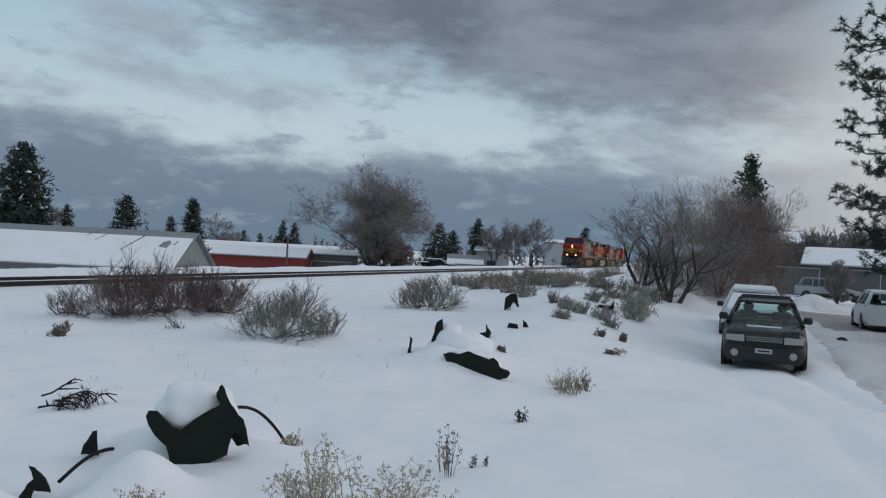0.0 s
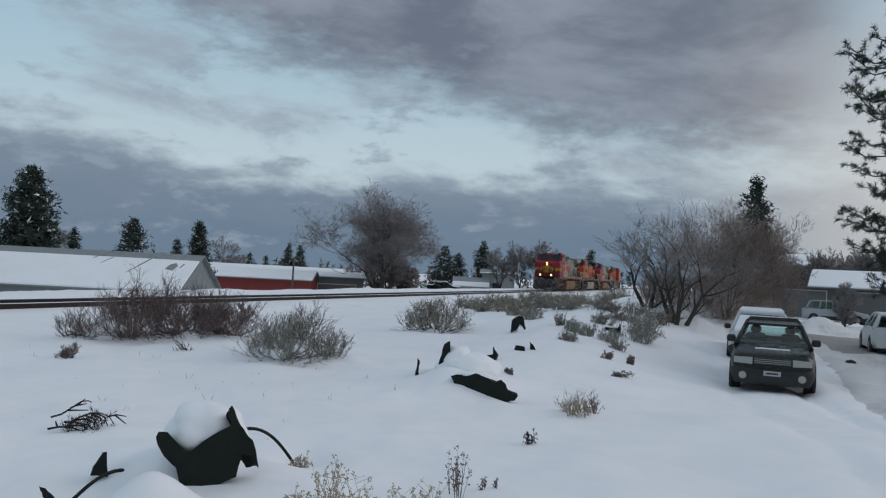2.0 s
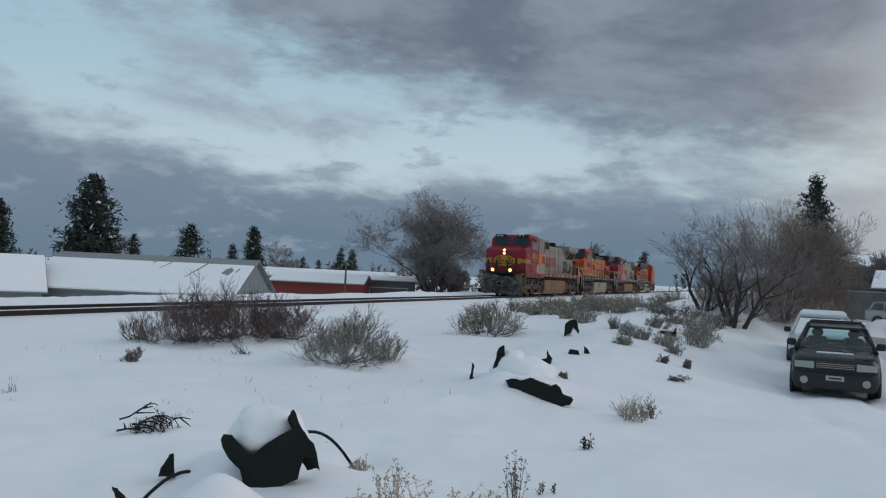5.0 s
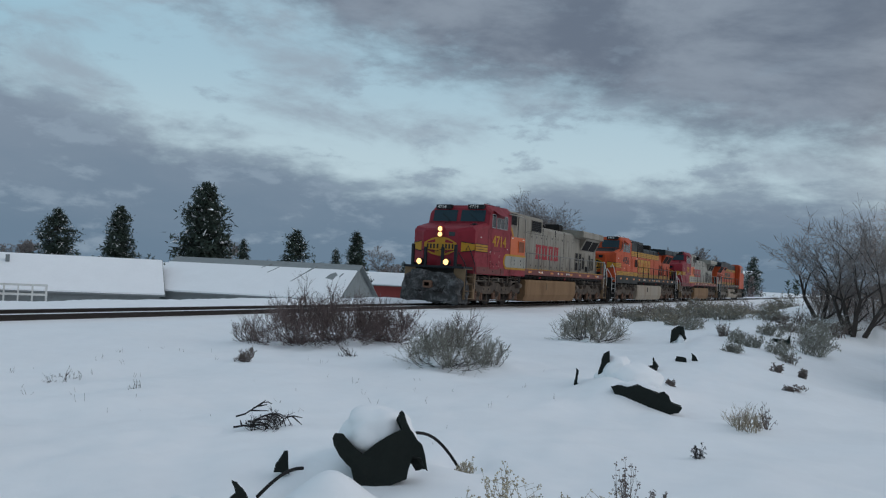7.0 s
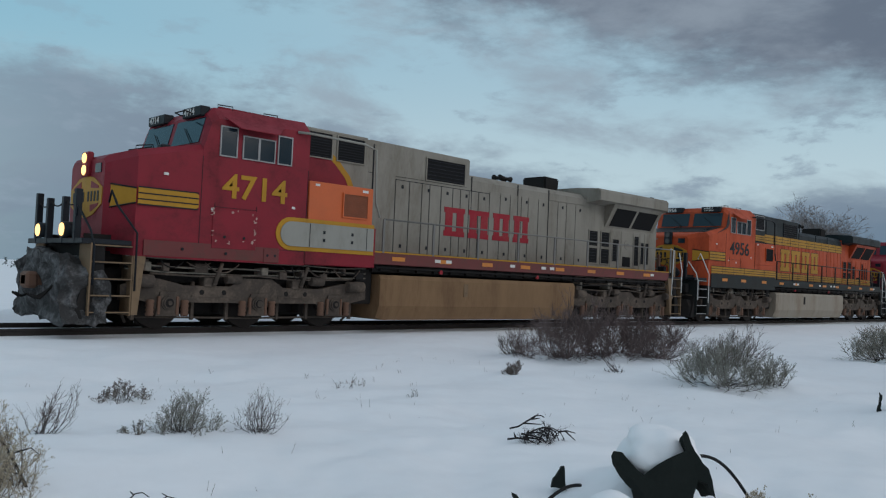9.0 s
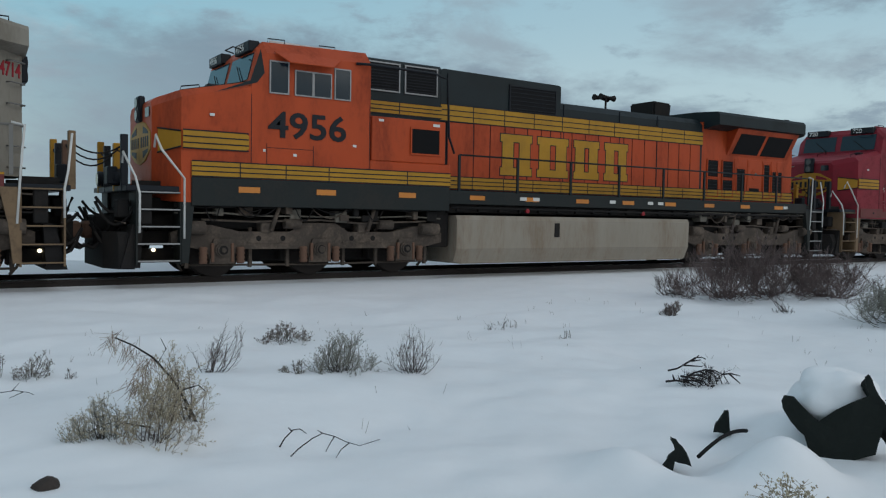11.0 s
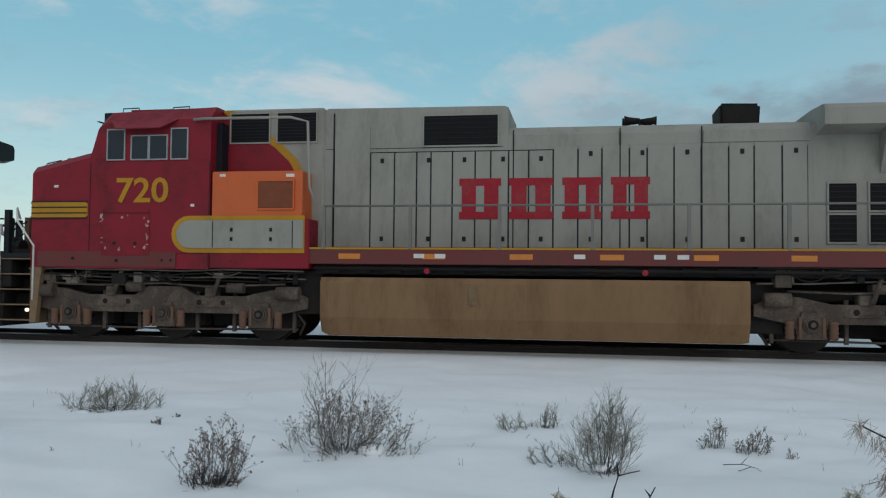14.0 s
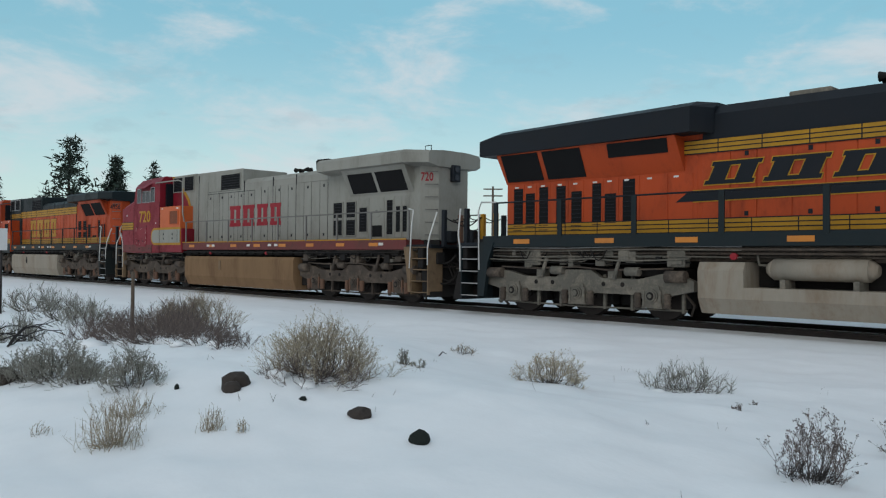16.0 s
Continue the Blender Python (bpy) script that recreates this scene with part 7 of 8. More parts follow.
def pipe(a, b, rise, label):
    a, b = Vector(a), Vector(b)
    bm = bmesh.new()
    pts = [a.lerp(b, t) + Vector((0, 0, rise * math.sin(math.pi * (0.22 + 0.78 * t)) - 0.02)) for t in [k / 12 for k in range(13)]]
    tube(bm, pts, 0.012, 0.012, 8)
    tagged(part("plastic_pipe", bm, M_HOSE, None, label), label, "pipe")


pipe((5.28, 2.88, ground_z(5.28, 2.88) + 0.19), (6.13, 2.82, ground_z(6.13, 2.82) - 0.03), 0.19, "black plastic pipe arching out of snow")
pipe((4.76, 3.42, -0.14), (4.20, 3.345, -0.16), 0.07, "black plastic pipe arching out of snow")


# ---- beyond the track: trees, sheds, houses ----
EYE = Vector((0.15, -0.1, 1.28))


def far(bearing, reach, el=None):
    """Place at a bearing (degrees from the track's direction) and distance; z from a height angle."""
    b = radians(bearing)
    x, y = EYE.x + reach * math.cos(b), EYE.y + reach * math.sin(b)
    return Vector((x, y, ground_z(x, y) if el is None else EYE.z + reach * math.tan(radians(el))))


PINE = "dark green ponderosa pine behind the railway"
for k, (b, top, half, reach, n, bare) in enumerate(((44.2, 5.33, 1.75, 78, 230, 0.06), (41.6, 1.74, 0.55, 100, 90, 0.1), (38.1, 2.6, 1.15, 105, 130, 0.15), (35.3, 1.4, 0.5, 120, 70, 0.1), (33.9, 2.7, 0.8, 110, 130, 0.12), (27.9, 1.6, 0.45, 140, 70, 0.1),
                                                   (27.1, 1.5, 0.5, 140, 70, 0.1), (29.4, 0.65, 0.35, 140, 50, 0.1), (30.5, 0.8, 0.35, 140, 50, 0.1), (17.0, 1.95, 1.1, 125, 130, 0.05), (16.0, 1.5, 0.8, 128, 90, 0.05), (14.3, 2.4, 0.75, 130, 100, 0.05))):
    p = far(b, reach)
    pine(p.x, p.y, p.z, far(b, reach, top).z - p.z, 2 * reach * math.tan(radians(half)), 300 + k, PINE, n, bare, snowy=0.045)
for k, (b, top, half, reach, n, bare) in enumerate(((6.8, 2.2, 0.6, 200, 80, 0.1), (53.3, 3.0, 1.25, 95, 150, 0.1), (49.6, 3.4, 1.1, 95, 150, 0.1), (58.9, 0.8, 0.6, 110, 70, 0.1), (63.4, 1.75, 1.6, 58, 170, 0.04), (57.0, 0.5, 0.4, 130, 50, 0.1),
                                                   (160.9, 7.4, 2.0, 60, 46, 0.25), (158.2, 6.25, 1.2, 65, 110, 0.05), (155.9, 6.0, 0.6, 70, 30, 0.3), (165.3, 5.0, 1.2, 95, 60, 0.3), (168.5, 6.5, 1.3, 120, 110, 0.2))):
    p = far(b, reach)
    pine(p.x, p.y, p.z, far(b, reach, top).z - p.z, 2 * reach * math.tan(radians(half)), 330 + k, PINE, n, bare, snowy=0.0 if b > 150 else 0.045, ragged=0.55 if b > 150 else 0.35)
for k, (b, top, half) in enumerate(((-12.4, 3.6, 1.0), (-14.2, 4.6, 1.2), (-15.8, 4.2, 1.2), (-9.0, 2.0, 0.7))):
    p = far(b, 110)
    pine(p.x, p.y, p.z, far(b, 110, top).z - p.z, 220 * math.tan(radians(half)), 380 + k, "dark pine behind the garage", 110, 0.08)
p = far(-3.9, 75)
pine(p.x, p.y, p.z, far(-3.9, 75, 7.4).z - p.z, 3.6, 360, "tall slender pine behind a leafless thicket", 64, 0.3, snowy=0.0, ragged=0.75)


def tufted_pine(x, y, h, w, seed, label, n=120, bare=0.12):
    """Old pine close by: bent limbs whose twigs end in round tufts of long needles."""
    rnd = random.Random(seed)
    z = ground_z(x, y)
    bm = bmesh.new()
    tube(bm, [(0, 0, -0.5), (0.1, 0.1, 0.4 * h), (0, 0, 0.97 * h)], 0.26, 0.05, 9)
    ob = part("pine_tree", bm, M_BARK, None, label, (x, y, z))
    tagged(ob, label, "tree")
    limb, needles = Sticks(), Sticks()
    for i in range(n):
        t = bare + (1 - bare) * ((i + rnd.random()) / n)
        lobe = 0.8 + 0.55 * noise.noise((t * 9.0, 3.1, 0.0)) + 0.3 * rnd.random()
        reach = 0.5 * w * min(1.0, 1.6 * (1 - t) + 0.18) * lobe
        phi = i * 2.4 + rnd.uniform(-0.4, 0.4)
        side = Vector((math.cos(phi), math.sin(phi), 0))
        a = Vector((0, 0, t * h))
        drop = rnd.uniform(-0.25, 0.05)
        pts = [a, a + side * (0.45 * reach) + Vector((0, 0, drop * reach * 0.6)), a + side * (0.8 * reach) + Vector((0, 0, drop * reach * 0.8)), a + side * reach + Vector((0, 0, (drop + 0.15) * reach))]
        for k in range(3):
            limb.stick(pts[k], pts[k + 1], 0.045 - 0.012 * k, 0.035 - 0.012 * k)
        for k in range(20):
            f = 0.18 + 0.82 * (k + rnd.random()) / 20
            j = min(2, int(f * 3))
            p = pts[j].lerp(pts[j + 1], f * 3 - j)
            d = Vector((rnd.gauss(0, 0.7), rnd.gauss(0, 0.7), rnd.gauss(0.3, 0.5))) + side * 0.4
            q = p + d.normalized() * rnd.uniform(0.1, 0.42)
            limb.stick(p, q, 0.012, 0.008)
            for m in range(34):
                e = (Vector((rnd.gauss(0, 0.8), rnd.gauss(0, 0.8), rnd.gauss(0.2, 0.75))) + d.normalized() * 0.45).normalized()
                o = q - d.normalized() * rnd.uniform(0, 0.16)
                needles.stick(o, o + e * rnd.uniform(0.09, 0.17), 0.0075, 0.003)
    tagged(limb.link("limbs", M_BARK, ob), kind="stuff")
    tagged(needles.link("crown", M_NEEDLE, ob), kind="stuff")


p = far(-15.3, 27)
tufted_pine(p.x, p.y, 16.5, 6.4, 361, "large pine with tufted ragged limbs beside the street", 190, 0.13)
# leafless trees
p = far(21.3, 90)
bare_tree(p.x, p.y, p.z, far(21.3, 90, 6.7).z - p.z, 14.6, 19, "big leafless cottonwood with spreading crown", 7, 0.32, None, 5, "bare_tree", 0.011, 0.9)
for k, (b, reach, w, top) in enumerate(((10.4, 108, 5.5, 2.9), (11.7, 110, 5.0, 2.75), (13.0, 112, 4.5, 2.2))):
    p = far(b, reach)
    bare_tree(p.x, p.y, p.z, far(b, reach, top).z - p.z, w, 21 + k * 7, "leafless grey tree behind the track", 6, 0.16, None, 2, twig=0.016)
p = far(31.9, 125)
bare_tree(p.x, p.y, p.z, far(31.9, 125, 1.9).z - p.z, 6.0, 23, "leafless grey tree behind the sheds", 6, 0.15, twig=0.02)
p = far(43.0, 120)
bare_tree(p.x, p.y, p.z, far(43, 120, 1.9).z - p.z, 6.0, 24, "leafless grey tree behind the sheds", 6, 0.15, twig=0.02)
p = far(55.2, 120)
bare_tree(p.x, p.y, p.z, far(55.2, 120, 1.0).z - p.z, 5.0, 25, "leafless grey tree behind the sheds", 6, 0.15, twig=0.02)
p = far(20.3, 100)
bare_tree(p.x, p.y, p.z, 5.2, 7.0, 26, "reddish leafless undergrowth by a tree", 6, 0.1, M_TWIGRED, 4, "thicket", 0.03)
# tangled thicket by the street
for x, y, w, h, seed, stems, lab in ((35.4, -1.5, 4.8, 5.1, 43, 5, "dense brown leafless thicket"), (36.6, -2.7, 4.4, 4.9, 44, 5, "dense brown leafless thicket"), (37.4, -3.5, 3.0, 3.8, 45, 3, "dense brown leafless thicket")):
    bare_tree(x, y, ground_z(x, y), h, w, seed, lab, 6, 0.06, M_BRUSH, stems, "thicket", 0.0042, 0.75)
for x, y, w, h, seed, stems, lab in ((31.3, 0.25, 5.4, 4.9, 41, 4, "tangled leafless tree with sprawling limbs"), (32.6, 1.7, 3.4, 3.2, 42, 2, "tangled grey leafless thicket by the street")):
    bare_tree(x, y, ground_z(x, y), h, w, seed, lab, 5, 0.10, M_BARE, stems, "thicket", 0.0048, 0.9)
for x, y, w, h in ((34.6, -1.0, 3.4, 2.0), (36.0, -2.3, 3.4, 2.2), (33.2, 0.9, 2.6, 1.5)):
    bush(x, y, w, h, "low brown undergrowth of a thicket", 40, 9, 5, M_BRUSH, None, (0.0, 0.0), 0.5, "thicket", 0.5, 0, 0.1, wood=M_BRUSH, crown=0.16)
for b, reach, top, w, seed in ((-10.0, 94, 3.2, 8, 57), (-11.6, 92, 3.6, 8, 58), (-13.0, 92, 3.4, 8, 59), (-7.6, 100, 2.4, 8, 60), (-14.8, 95, 3.4, 9, 61), (-9.3, 70, 0.9, 2.2, 51), (-8.3, 105, 3.1, 6, 52), (-10.6, 100, 2.6, 6, 53), (-6.3, 85, 1.0, 6, 54), (-9.6, 60, 0.3, 1.4, 55), (-5.2, 95, 1.3, 7, 56)):
    p = far(b, reach)
    bare_tree(p.x, p.y, p.z, far(b, reach, top).z - p.z, w, seed, "leafless tree beside the houses", 6, 0.10, None, 2, twig=0.02)


def far_wood(name, label, b0, b1, n, reach, height, seed, material):
    """A distant belt of trees in one mesh."""
    rnd = random.Random(seed)
    s = Sticks()
    for k in range(n):
        p = far(rnd.uniform(b0, b1), reach * rnd.uniform(0.9, 1.3))
        h = height * rnd.uniform(0.4, 1.1)
        if abs(p.y - TRACK_Y) < 5.0:
            continue
        w = h * rnd.uniform(0.16, 0.3)
        for j in range(26):
            t = rnd.random()
            c = p + Vector((rnd.gauss(0, 1) * w * (1 - t) * 0.6, rnd.gauss(0, 1) * w * (1 - t) * 0.6, t * h))
            s.leaf(c, (rnd.gauss(0, 0.8), rnd.gauss(0, 0.8), rnd.gauss(0.5, 0.6)), h * 0.28, rnd)
    tagged(s.link(name, material), label, "trees", kind="stuff")


far_wood("far_woods", "distant dark conifer woods on the horizon", -30, 75, 260, 330, 6.0, 61, M_NEEDLE)
far_wood("far_brush", "distant brown leafless brush", -14, 40, 260, 190, 4.5, 62, M_TWIGRED)
far_wood("far_woods", "distant conifer woods beyond the train", 75, 185, 220, 380, 7.0, 63, M_NEEDLE)

M_METAL = mat("grey_sheet_metal", (0.20, 0.225, 0.23), 0.5, vary=0.12, scale=0.6, grime=(0.13, 0.13, 0.13), grime_amt=0.4)
M_REDWALL = mat("barn_red_siding", (0.22, 0.035, 0.03), 0.75, vary=0.15, scale=0.5, stretch=(4, 4, 0.4))
M_REDBOX = mat("red_steel_container", (0.42, 0.06, 0.045), 0.6, vary=0.15, grime=(0.2, 0.05, 0.04), grime_amt=0.5)
M_BROWNBOX = mat("brown_steel_container", (0.055, 0.04, 0.038), 0.7, vary=0.15, grime=(0.1, 0.06, 0.05), grime_amt=0.5)
M_WOODWALL = mat("weathered_wood_siding", (0.11, 0.085, 0.065), 0.85, vary=0.2, stretch=(0.5, 0.5, 6))
M_PALE = mat("pale_grey_siding", (0.42, 0.44, 0.46), 0.7, vary=0.08, scale=0.5)
M_DARKWALL = mat("dark_grey_siding", (0.10, 0.105, 0.11), 0.75, vary=0.12, scale=0.5)
M_TAUPE = mat("taupe_siding", (0.105, 0.095, 0.09), 0.8, vary=0.1, scale=0.5, stretch=(1, 1, 4))
M_DOOR = mat("grey_garage_door", (0.12, 0.115, 0.115), 0.7, vary=0.08, stretch=(0.5, 0.5, 5))
M_SIGN = mat("white_sign", (0.55, 0.56, 0.57), 0.5)
M_POLE = mat("weathered_pole_wood", (0.10, 0.075, 0.055), 0.9, vary=0.2, stretch=(3, 3, 0.3))


def building(name, label, b0, b1, reach, base, eave, ridge, depth, wall, roof_bare=0.0, gable=True, windows=(), turn=0.0, overhang=0.4):
    """A gabled building whose eave faces the camera between two bearings; heights in metres."""
    a, c = far(b0, reach / math.cos(radians((b1 - b0) / 2))), far(b1, reach / math.cos(radians((b1 - b0) / 2)))
    mid = (a + c) / 2
    L = (Vector((c.x, c.y, 0)) - Vector((a.x, a.y, 0))).length
    root = new(name)
    root.location = (mid.x, mid.y, 0)
    root.rotation_euler = (0, 0, radians((b0 + b1) / 2 - 90 + turn))
    tagged(root, label, "building")
    # walls: local x runs left (+bearing is -x), y away from the camera
    h = depth / 2
    bm = bmesh.new()
    loft(bm, [[(s * L / 2, 0, base), (s * L / 2, 0, eave), (s * L / 2, h, ridge), (s * L / 2, depth, eave), (s * L / 2, depth, base)] for s in (-1, 1)])
    part("wall", bm, wall, root)
    rise = (ridge - eave) / h
    for side in (0, 1):
        y0, y1 = (-overhang, h) if side == 0 else (depth + overhang, h)
        z0 = eave - overhang * rise
        for nm, o, th, m, cut in (("roof", 0.02, 0.07, M_METAL, 0.0), ("snow_on_roof", 0.095, 0.11, M_SNOW, roof_bare)):
            ye, ze = y1 + (y0 - y1) * cut, ridge + (z0 - ridge) * cut
            e = 0.35 if nm == "roof" else 0.30
            bm = bmesh.new()
            loft(bm, [[(s * (L / 2 + e), y0, z0 + o), (s * (L / 2 + e), ye, ze + o), (s * (L / 2 + e), ye, ze + o + th), (s * (L / 2 + e), y0, z0 + o + th)] for s in (-1, 1)])
            if nm != "roof":
                bmesh.ops.bevel(bm, geom=bm.edges[:], offset=0.045, segments=2, affect="EDGES")
            part(nm, bm, m, root)
    for x0, x1, z0, z1, m in windows:
        w = part("window" if m is M_GLASS else "door", B(x0, x1, -0.03, 0.05, z0, z1), m, root)
        bm = bmesh.new()
        for q in ((x0 - 0.08, x1 + 0.08, z1, z1 + 0.08), (x0 - 0.08, x1 + 0.08, z0 - 0.08, z0), (x0 - 0.08, x0, z0, z1), (x1, x1 + 0.08, z0, z1)):
            box(bm, q[0], q[1], -0.05, 0.05, q[2], q[3])
        part("window_frame" if m is M_GLASS else "door_frame", bm, M_PALE, w)
    return root


LOW = -2.15
shed_a = building("shed", "long low shed with snow-covered roof and grey gable", 34.9, 48.8, 60, LOW, -0.78, 1.66, 11.0, M_METAL, 0.20, turn=-23)
shed_b = building("shed", "low shed with snow-covered roof beyond the track", 46.9, 59.0, 61, LOW, -1.0, 1.30, 8.0, M_METAL, 0.04, turn=-2)
part("roof_vent", B(-3.6, -3.35, 2.6, 2.85, 0.75, 1.25, 0.02), M_METAL, shed_b)


def bare_patch(root, eave, ridge, depth, pts, name="bare_patch"):
    """Dark metal where snow has slid off; pts of (along, share of the slope from eave to ridge)."""
    q = lambda x, t, o: (x, depth / 2 * t, eave + (ridge - eave) * t + o)
    part(name, loft(bmesh.new(), [[q(x, t, 0.15) for x, t in pts], [q(x, t, 0.225) for x, t in pts]]), M_METAL, root)


for x, t0, t1, dx, w in ((3.2, 0.35, 0.84, 1.0, 0.16), (0.9, 0.58, 0.76, 0.5, 0.10), (0.1, 0.72, 0.86, 0.4, 0.18)):
    bare_patch(shed_a, -0.78, 1.66, 11.0, [(x, t0), (x + w * 0.4, t0), (x + dx + w, t1), (x + dx, t1)])
bare_patch(shed_a, -0.78, 1.66, 11.0, [(5.6, 0.50), (6.2, 0.46), (6.35, 0.60), (6.1, 0.68), (5.75, 0.62)])
bare_patch(shed_a, -0.78, 1.66, 11.0, [(6.55, 0.55), (6.65, 0.55), (6.75, 0.66), (6.65, 0.66)])
building("workshop", "low barn-red workshop with snowy roof", 26.3, 32.6, 86, LOW, -0.05, 0.75, 7.0, M_REDWALL, turn=-10, overhang=0.6)
building("warehouse", "long low warehouse with white snowy roof", 24.0, 34.5, 112, LOW, 0.0, 1.1, 14.0, M_DARKWALL, turn=-4)
building("warehouse", "low dark grey warehouse across the track", 22.6, 26.2, 92, LOW, 0.3, 0.75, 8.0, M_DARKWALL, windows=((-2.2, 2.0, -1.6, -0.5, M_TAUPE),))
building("house", "grey and white house with dark roof across the track", 13.9, 16.2, 112, LOW, -0.2, 1.0, 7.0, M_PALE, 0.55, windows=((-1.6, 1.2, -1.5, -0.6, M_DARKWALL),))
building("house", "pale house with dark roof across the track", 12.0, 14.3, 116, LOW, 1.7, 2.3, 8.0, M_PALE, 0.9, windows=((-0.8, 0.4, -0.6, 0.4, M_GLASS),))
building("warehouse", "pale grey windowless warehouse beside the track", 6.4, 9.6, 215, LOW, 5.2, 6.0, 12.0, M_PALE)
building("garage", "taupe garage building with snow-covered roof", -13.6, -7.4, 76, -1.1, 1.95, 3.3, 10.0, M_TAUPE, windows=((-1.6, 1.6, -0.9, 1.5, M_DOOR), (2.4, 3.3, -0.9, 1.1, M_DOOR), (-6.5, -3.0, -0.9, 1.5, M_DOOR)), overhang=0.7)
building("house", "distant house with snow-covered roof", -7.7, -5.3, 108, -1.1, 4.6, 6.0, 8.0, M_TAUPE, windows=((-0.9, 0.2, 2.5, 3.6, M_GLASS),))
building("house", "tan house with snow-covered roof beyond the track", 62.6, 68.5, 62, LOW, -0.45, 0.55, 8.0, M_WOODWALL, windows=((1.2, 2.3, -1.5, -0.8, M_GLASS),))
building("cabin", "small dark wooden cabin roof behind a container", 59.4, 61.6, 72, LOW, 0.2, 1.2, 5.0, M_WOODWALL, 0.7)


def container(b0, b1, split, reach):
    """Steel container with ribbed walls: dark long side and red end."""
    a, c = far(b0, reach), far(b1, reach)
    L = math.hypot(a.x - c.x, a.y - c.y)
    root = new("shipping_container")
    root.location = ((a.x + c.x) / 2, (a.y + c.y) / 2, LOW)
    root.rotation_euler = (0, 0, radians((b0 + b1) / 2 - 90))
    tagged(root, "brown shipping container with red end beyond the track", "container")
    k = L * split
    for x0, x1, m in ((-L / 2, L / 2 - k, M_BROWNBOX), (L / 2 - k, L / 2, M_REDBOX)):
        bm = bmesh.new()
        box(bm, x0, x1, 0, 2.4, 0, 2.25)
        x = x0 + 0.1
        while x < x1 - 0.1:
            box(bm, x, x + 0.12, -0.03, 0.0, 0.12, 2.13)
            x += 0.28
        part("side_wall", bm, m, root)
    part("snow_on_roof", B(-L / 2, L / 2, 0.1, 2.3, 2.26, 2.36, 0.03), M_SNOW, root)


container(57.0, 63.7, 0.26, 52)
# white pipe rack in front of the shed
p = far(55.3, 50)
rack = new("pipe_rack")
rack.location, rack.rotation_euler = (p.x, p.y, LOW), (0, 0, radians(55.3 - 90))
tagged(rack, "white metal pipe rack standing in snow", "rack")
for x in (-1.45, -0.7, 0.0, 0.7, 1.4):
    part("post", B(x - 0.04, x + 0.04, 0, 0.08, 0, 1.75), M_WHITE, rack)
    part("post", B(x - 0.04, x + 0.04, 0.9, 0.98, 0, 1.75), M_WHITE, rack)
for z in (1.2, 1.72):
    part("beam", B(-1.5, 1.45, -0.01, 0.09, z, z + 0.09), M_WHITE, rack)
    part("beam", B(-1.5, 1.45, 0.89, 0.99, z, z + 0.09), M_WHITE, rack)


def pole(b, reach, top, r, arms, label, sign=False):
    p = far(b, reach)
    h = far(b, reach, top).z - p.z
    root = new("sign_post" if sign else "utility_pole")
    root.location, root.rotation_euler = p, (0, 0, radians(b - 90))
    tagged(root, label, "post" if sign else "utility pole")
    bm = bmesh.new()
    tube(bm, [(0, 0, -0.3), (0, 0, h)], r, r * 0.75, 8)
    part("shaft", bm, M_DARKSTICK if sign else M_POLE, root)
    for k in range(arms):
        part("crossarm", B(-1.0, 1.0, -0.08, 0.02, h - 0.35 - 0.7 * k, h - 0.22 - 0.7 * k), M_POLE, root)
    if sign:
        part("sign_plate", B(-0.13, 0.13, -0.05, -0.03, h - 0.55, h, 0.0), M_SIGN, root)


pole(27.5, 80, 0.4, 0.11, 0, "bare wooden pole beyond the track")
pole(60.3, 70, 0.75, 0.14, 0, "weathered wooden pole beyond the track")
pole(61.8, 75, 0.9, 0.08, 1, "slim utility pole beyond the track")
pole(132.9, 85, 5.05, 0.14, 2, "wooden utility pole with crossarms beyond the train")
pole(164.5, 24, 1.55, 0.03, 0, "white sign on a thin post by the track", True)
pole(157.1, 13, -1.0, 0.03, 0, "short marker post beside the track")


# ---- parked cars ----
M_CARGREEN = mat("dark_green_car_paint", (0.006, 0.012, 0.012), 0.22, vary=0.08, grime=(0.02, 0.022, 0.022), grime_amt=0.35, spec=0.3)
M_CARGREY = mat("grey_lower_cladding", (0.024, 0.026, 0.026), 0.55, vary=0.1, grime=(0.045, 0.045, 0.044), grime_amt=0.5, spec=0.25)
M_CARWHITE = mat("white_car_paint", (0.55, 0.57, 0.58), 0.3, vary=0.05, grime=(0.3, 0.3, 0.3), grime_amt=0.3)
M_CARBLUE = mat("bright_blue_paint", (0.02, 0.22, 0.42), 0.4, vary=0.1)
M_CARSILVER = mat("silver_car_paint", (0.30, 0.31, 0.32), 0.35, vary=0.05, grime=(0.2, 0.2, 0.2), grime_amt=0.3)
M_TYRE = mat("tyre_rubber", (0.016, 0.016, 0.017), 0.85)
M_RIM = mat("dull_alloy_rim", (0.25, 0.25, 0.26), 0.4, 0.6)
M_LENS = mat("clear_lamp_lens", (0.30, 0.30, 0.28), 0.15, spec=0.6)
M_TRIM = mat("black_plastic_trim", (0.014, 0.014, 0.015), 0.6)
M_CARGLASS = bpy.data.materials.new("car_window_glass")
M_CARGLASS.use_nodes = True
N = Nodes(M_CARGLASS.node_tree)
p = N.add("ShaderNodeBsdfPrincipled", {"Base Color": (0.72, 0.86, 0.83, 1), "Roughness": 0.02, "Transmission Weight": 1.0, "IOR": 1.2})
N.tree.links.new(p.outputs[0], N.add("ShaderNodeOutputMaterial").inputs[0])
M_SEAT = mat("dark_car_seat_cloth", (0.03, 0.03, 0.032), 0.9, vary=0.2)
M_PLATE = mat("pale_plate", (0.36, 0.37, 0.38), 0.5)


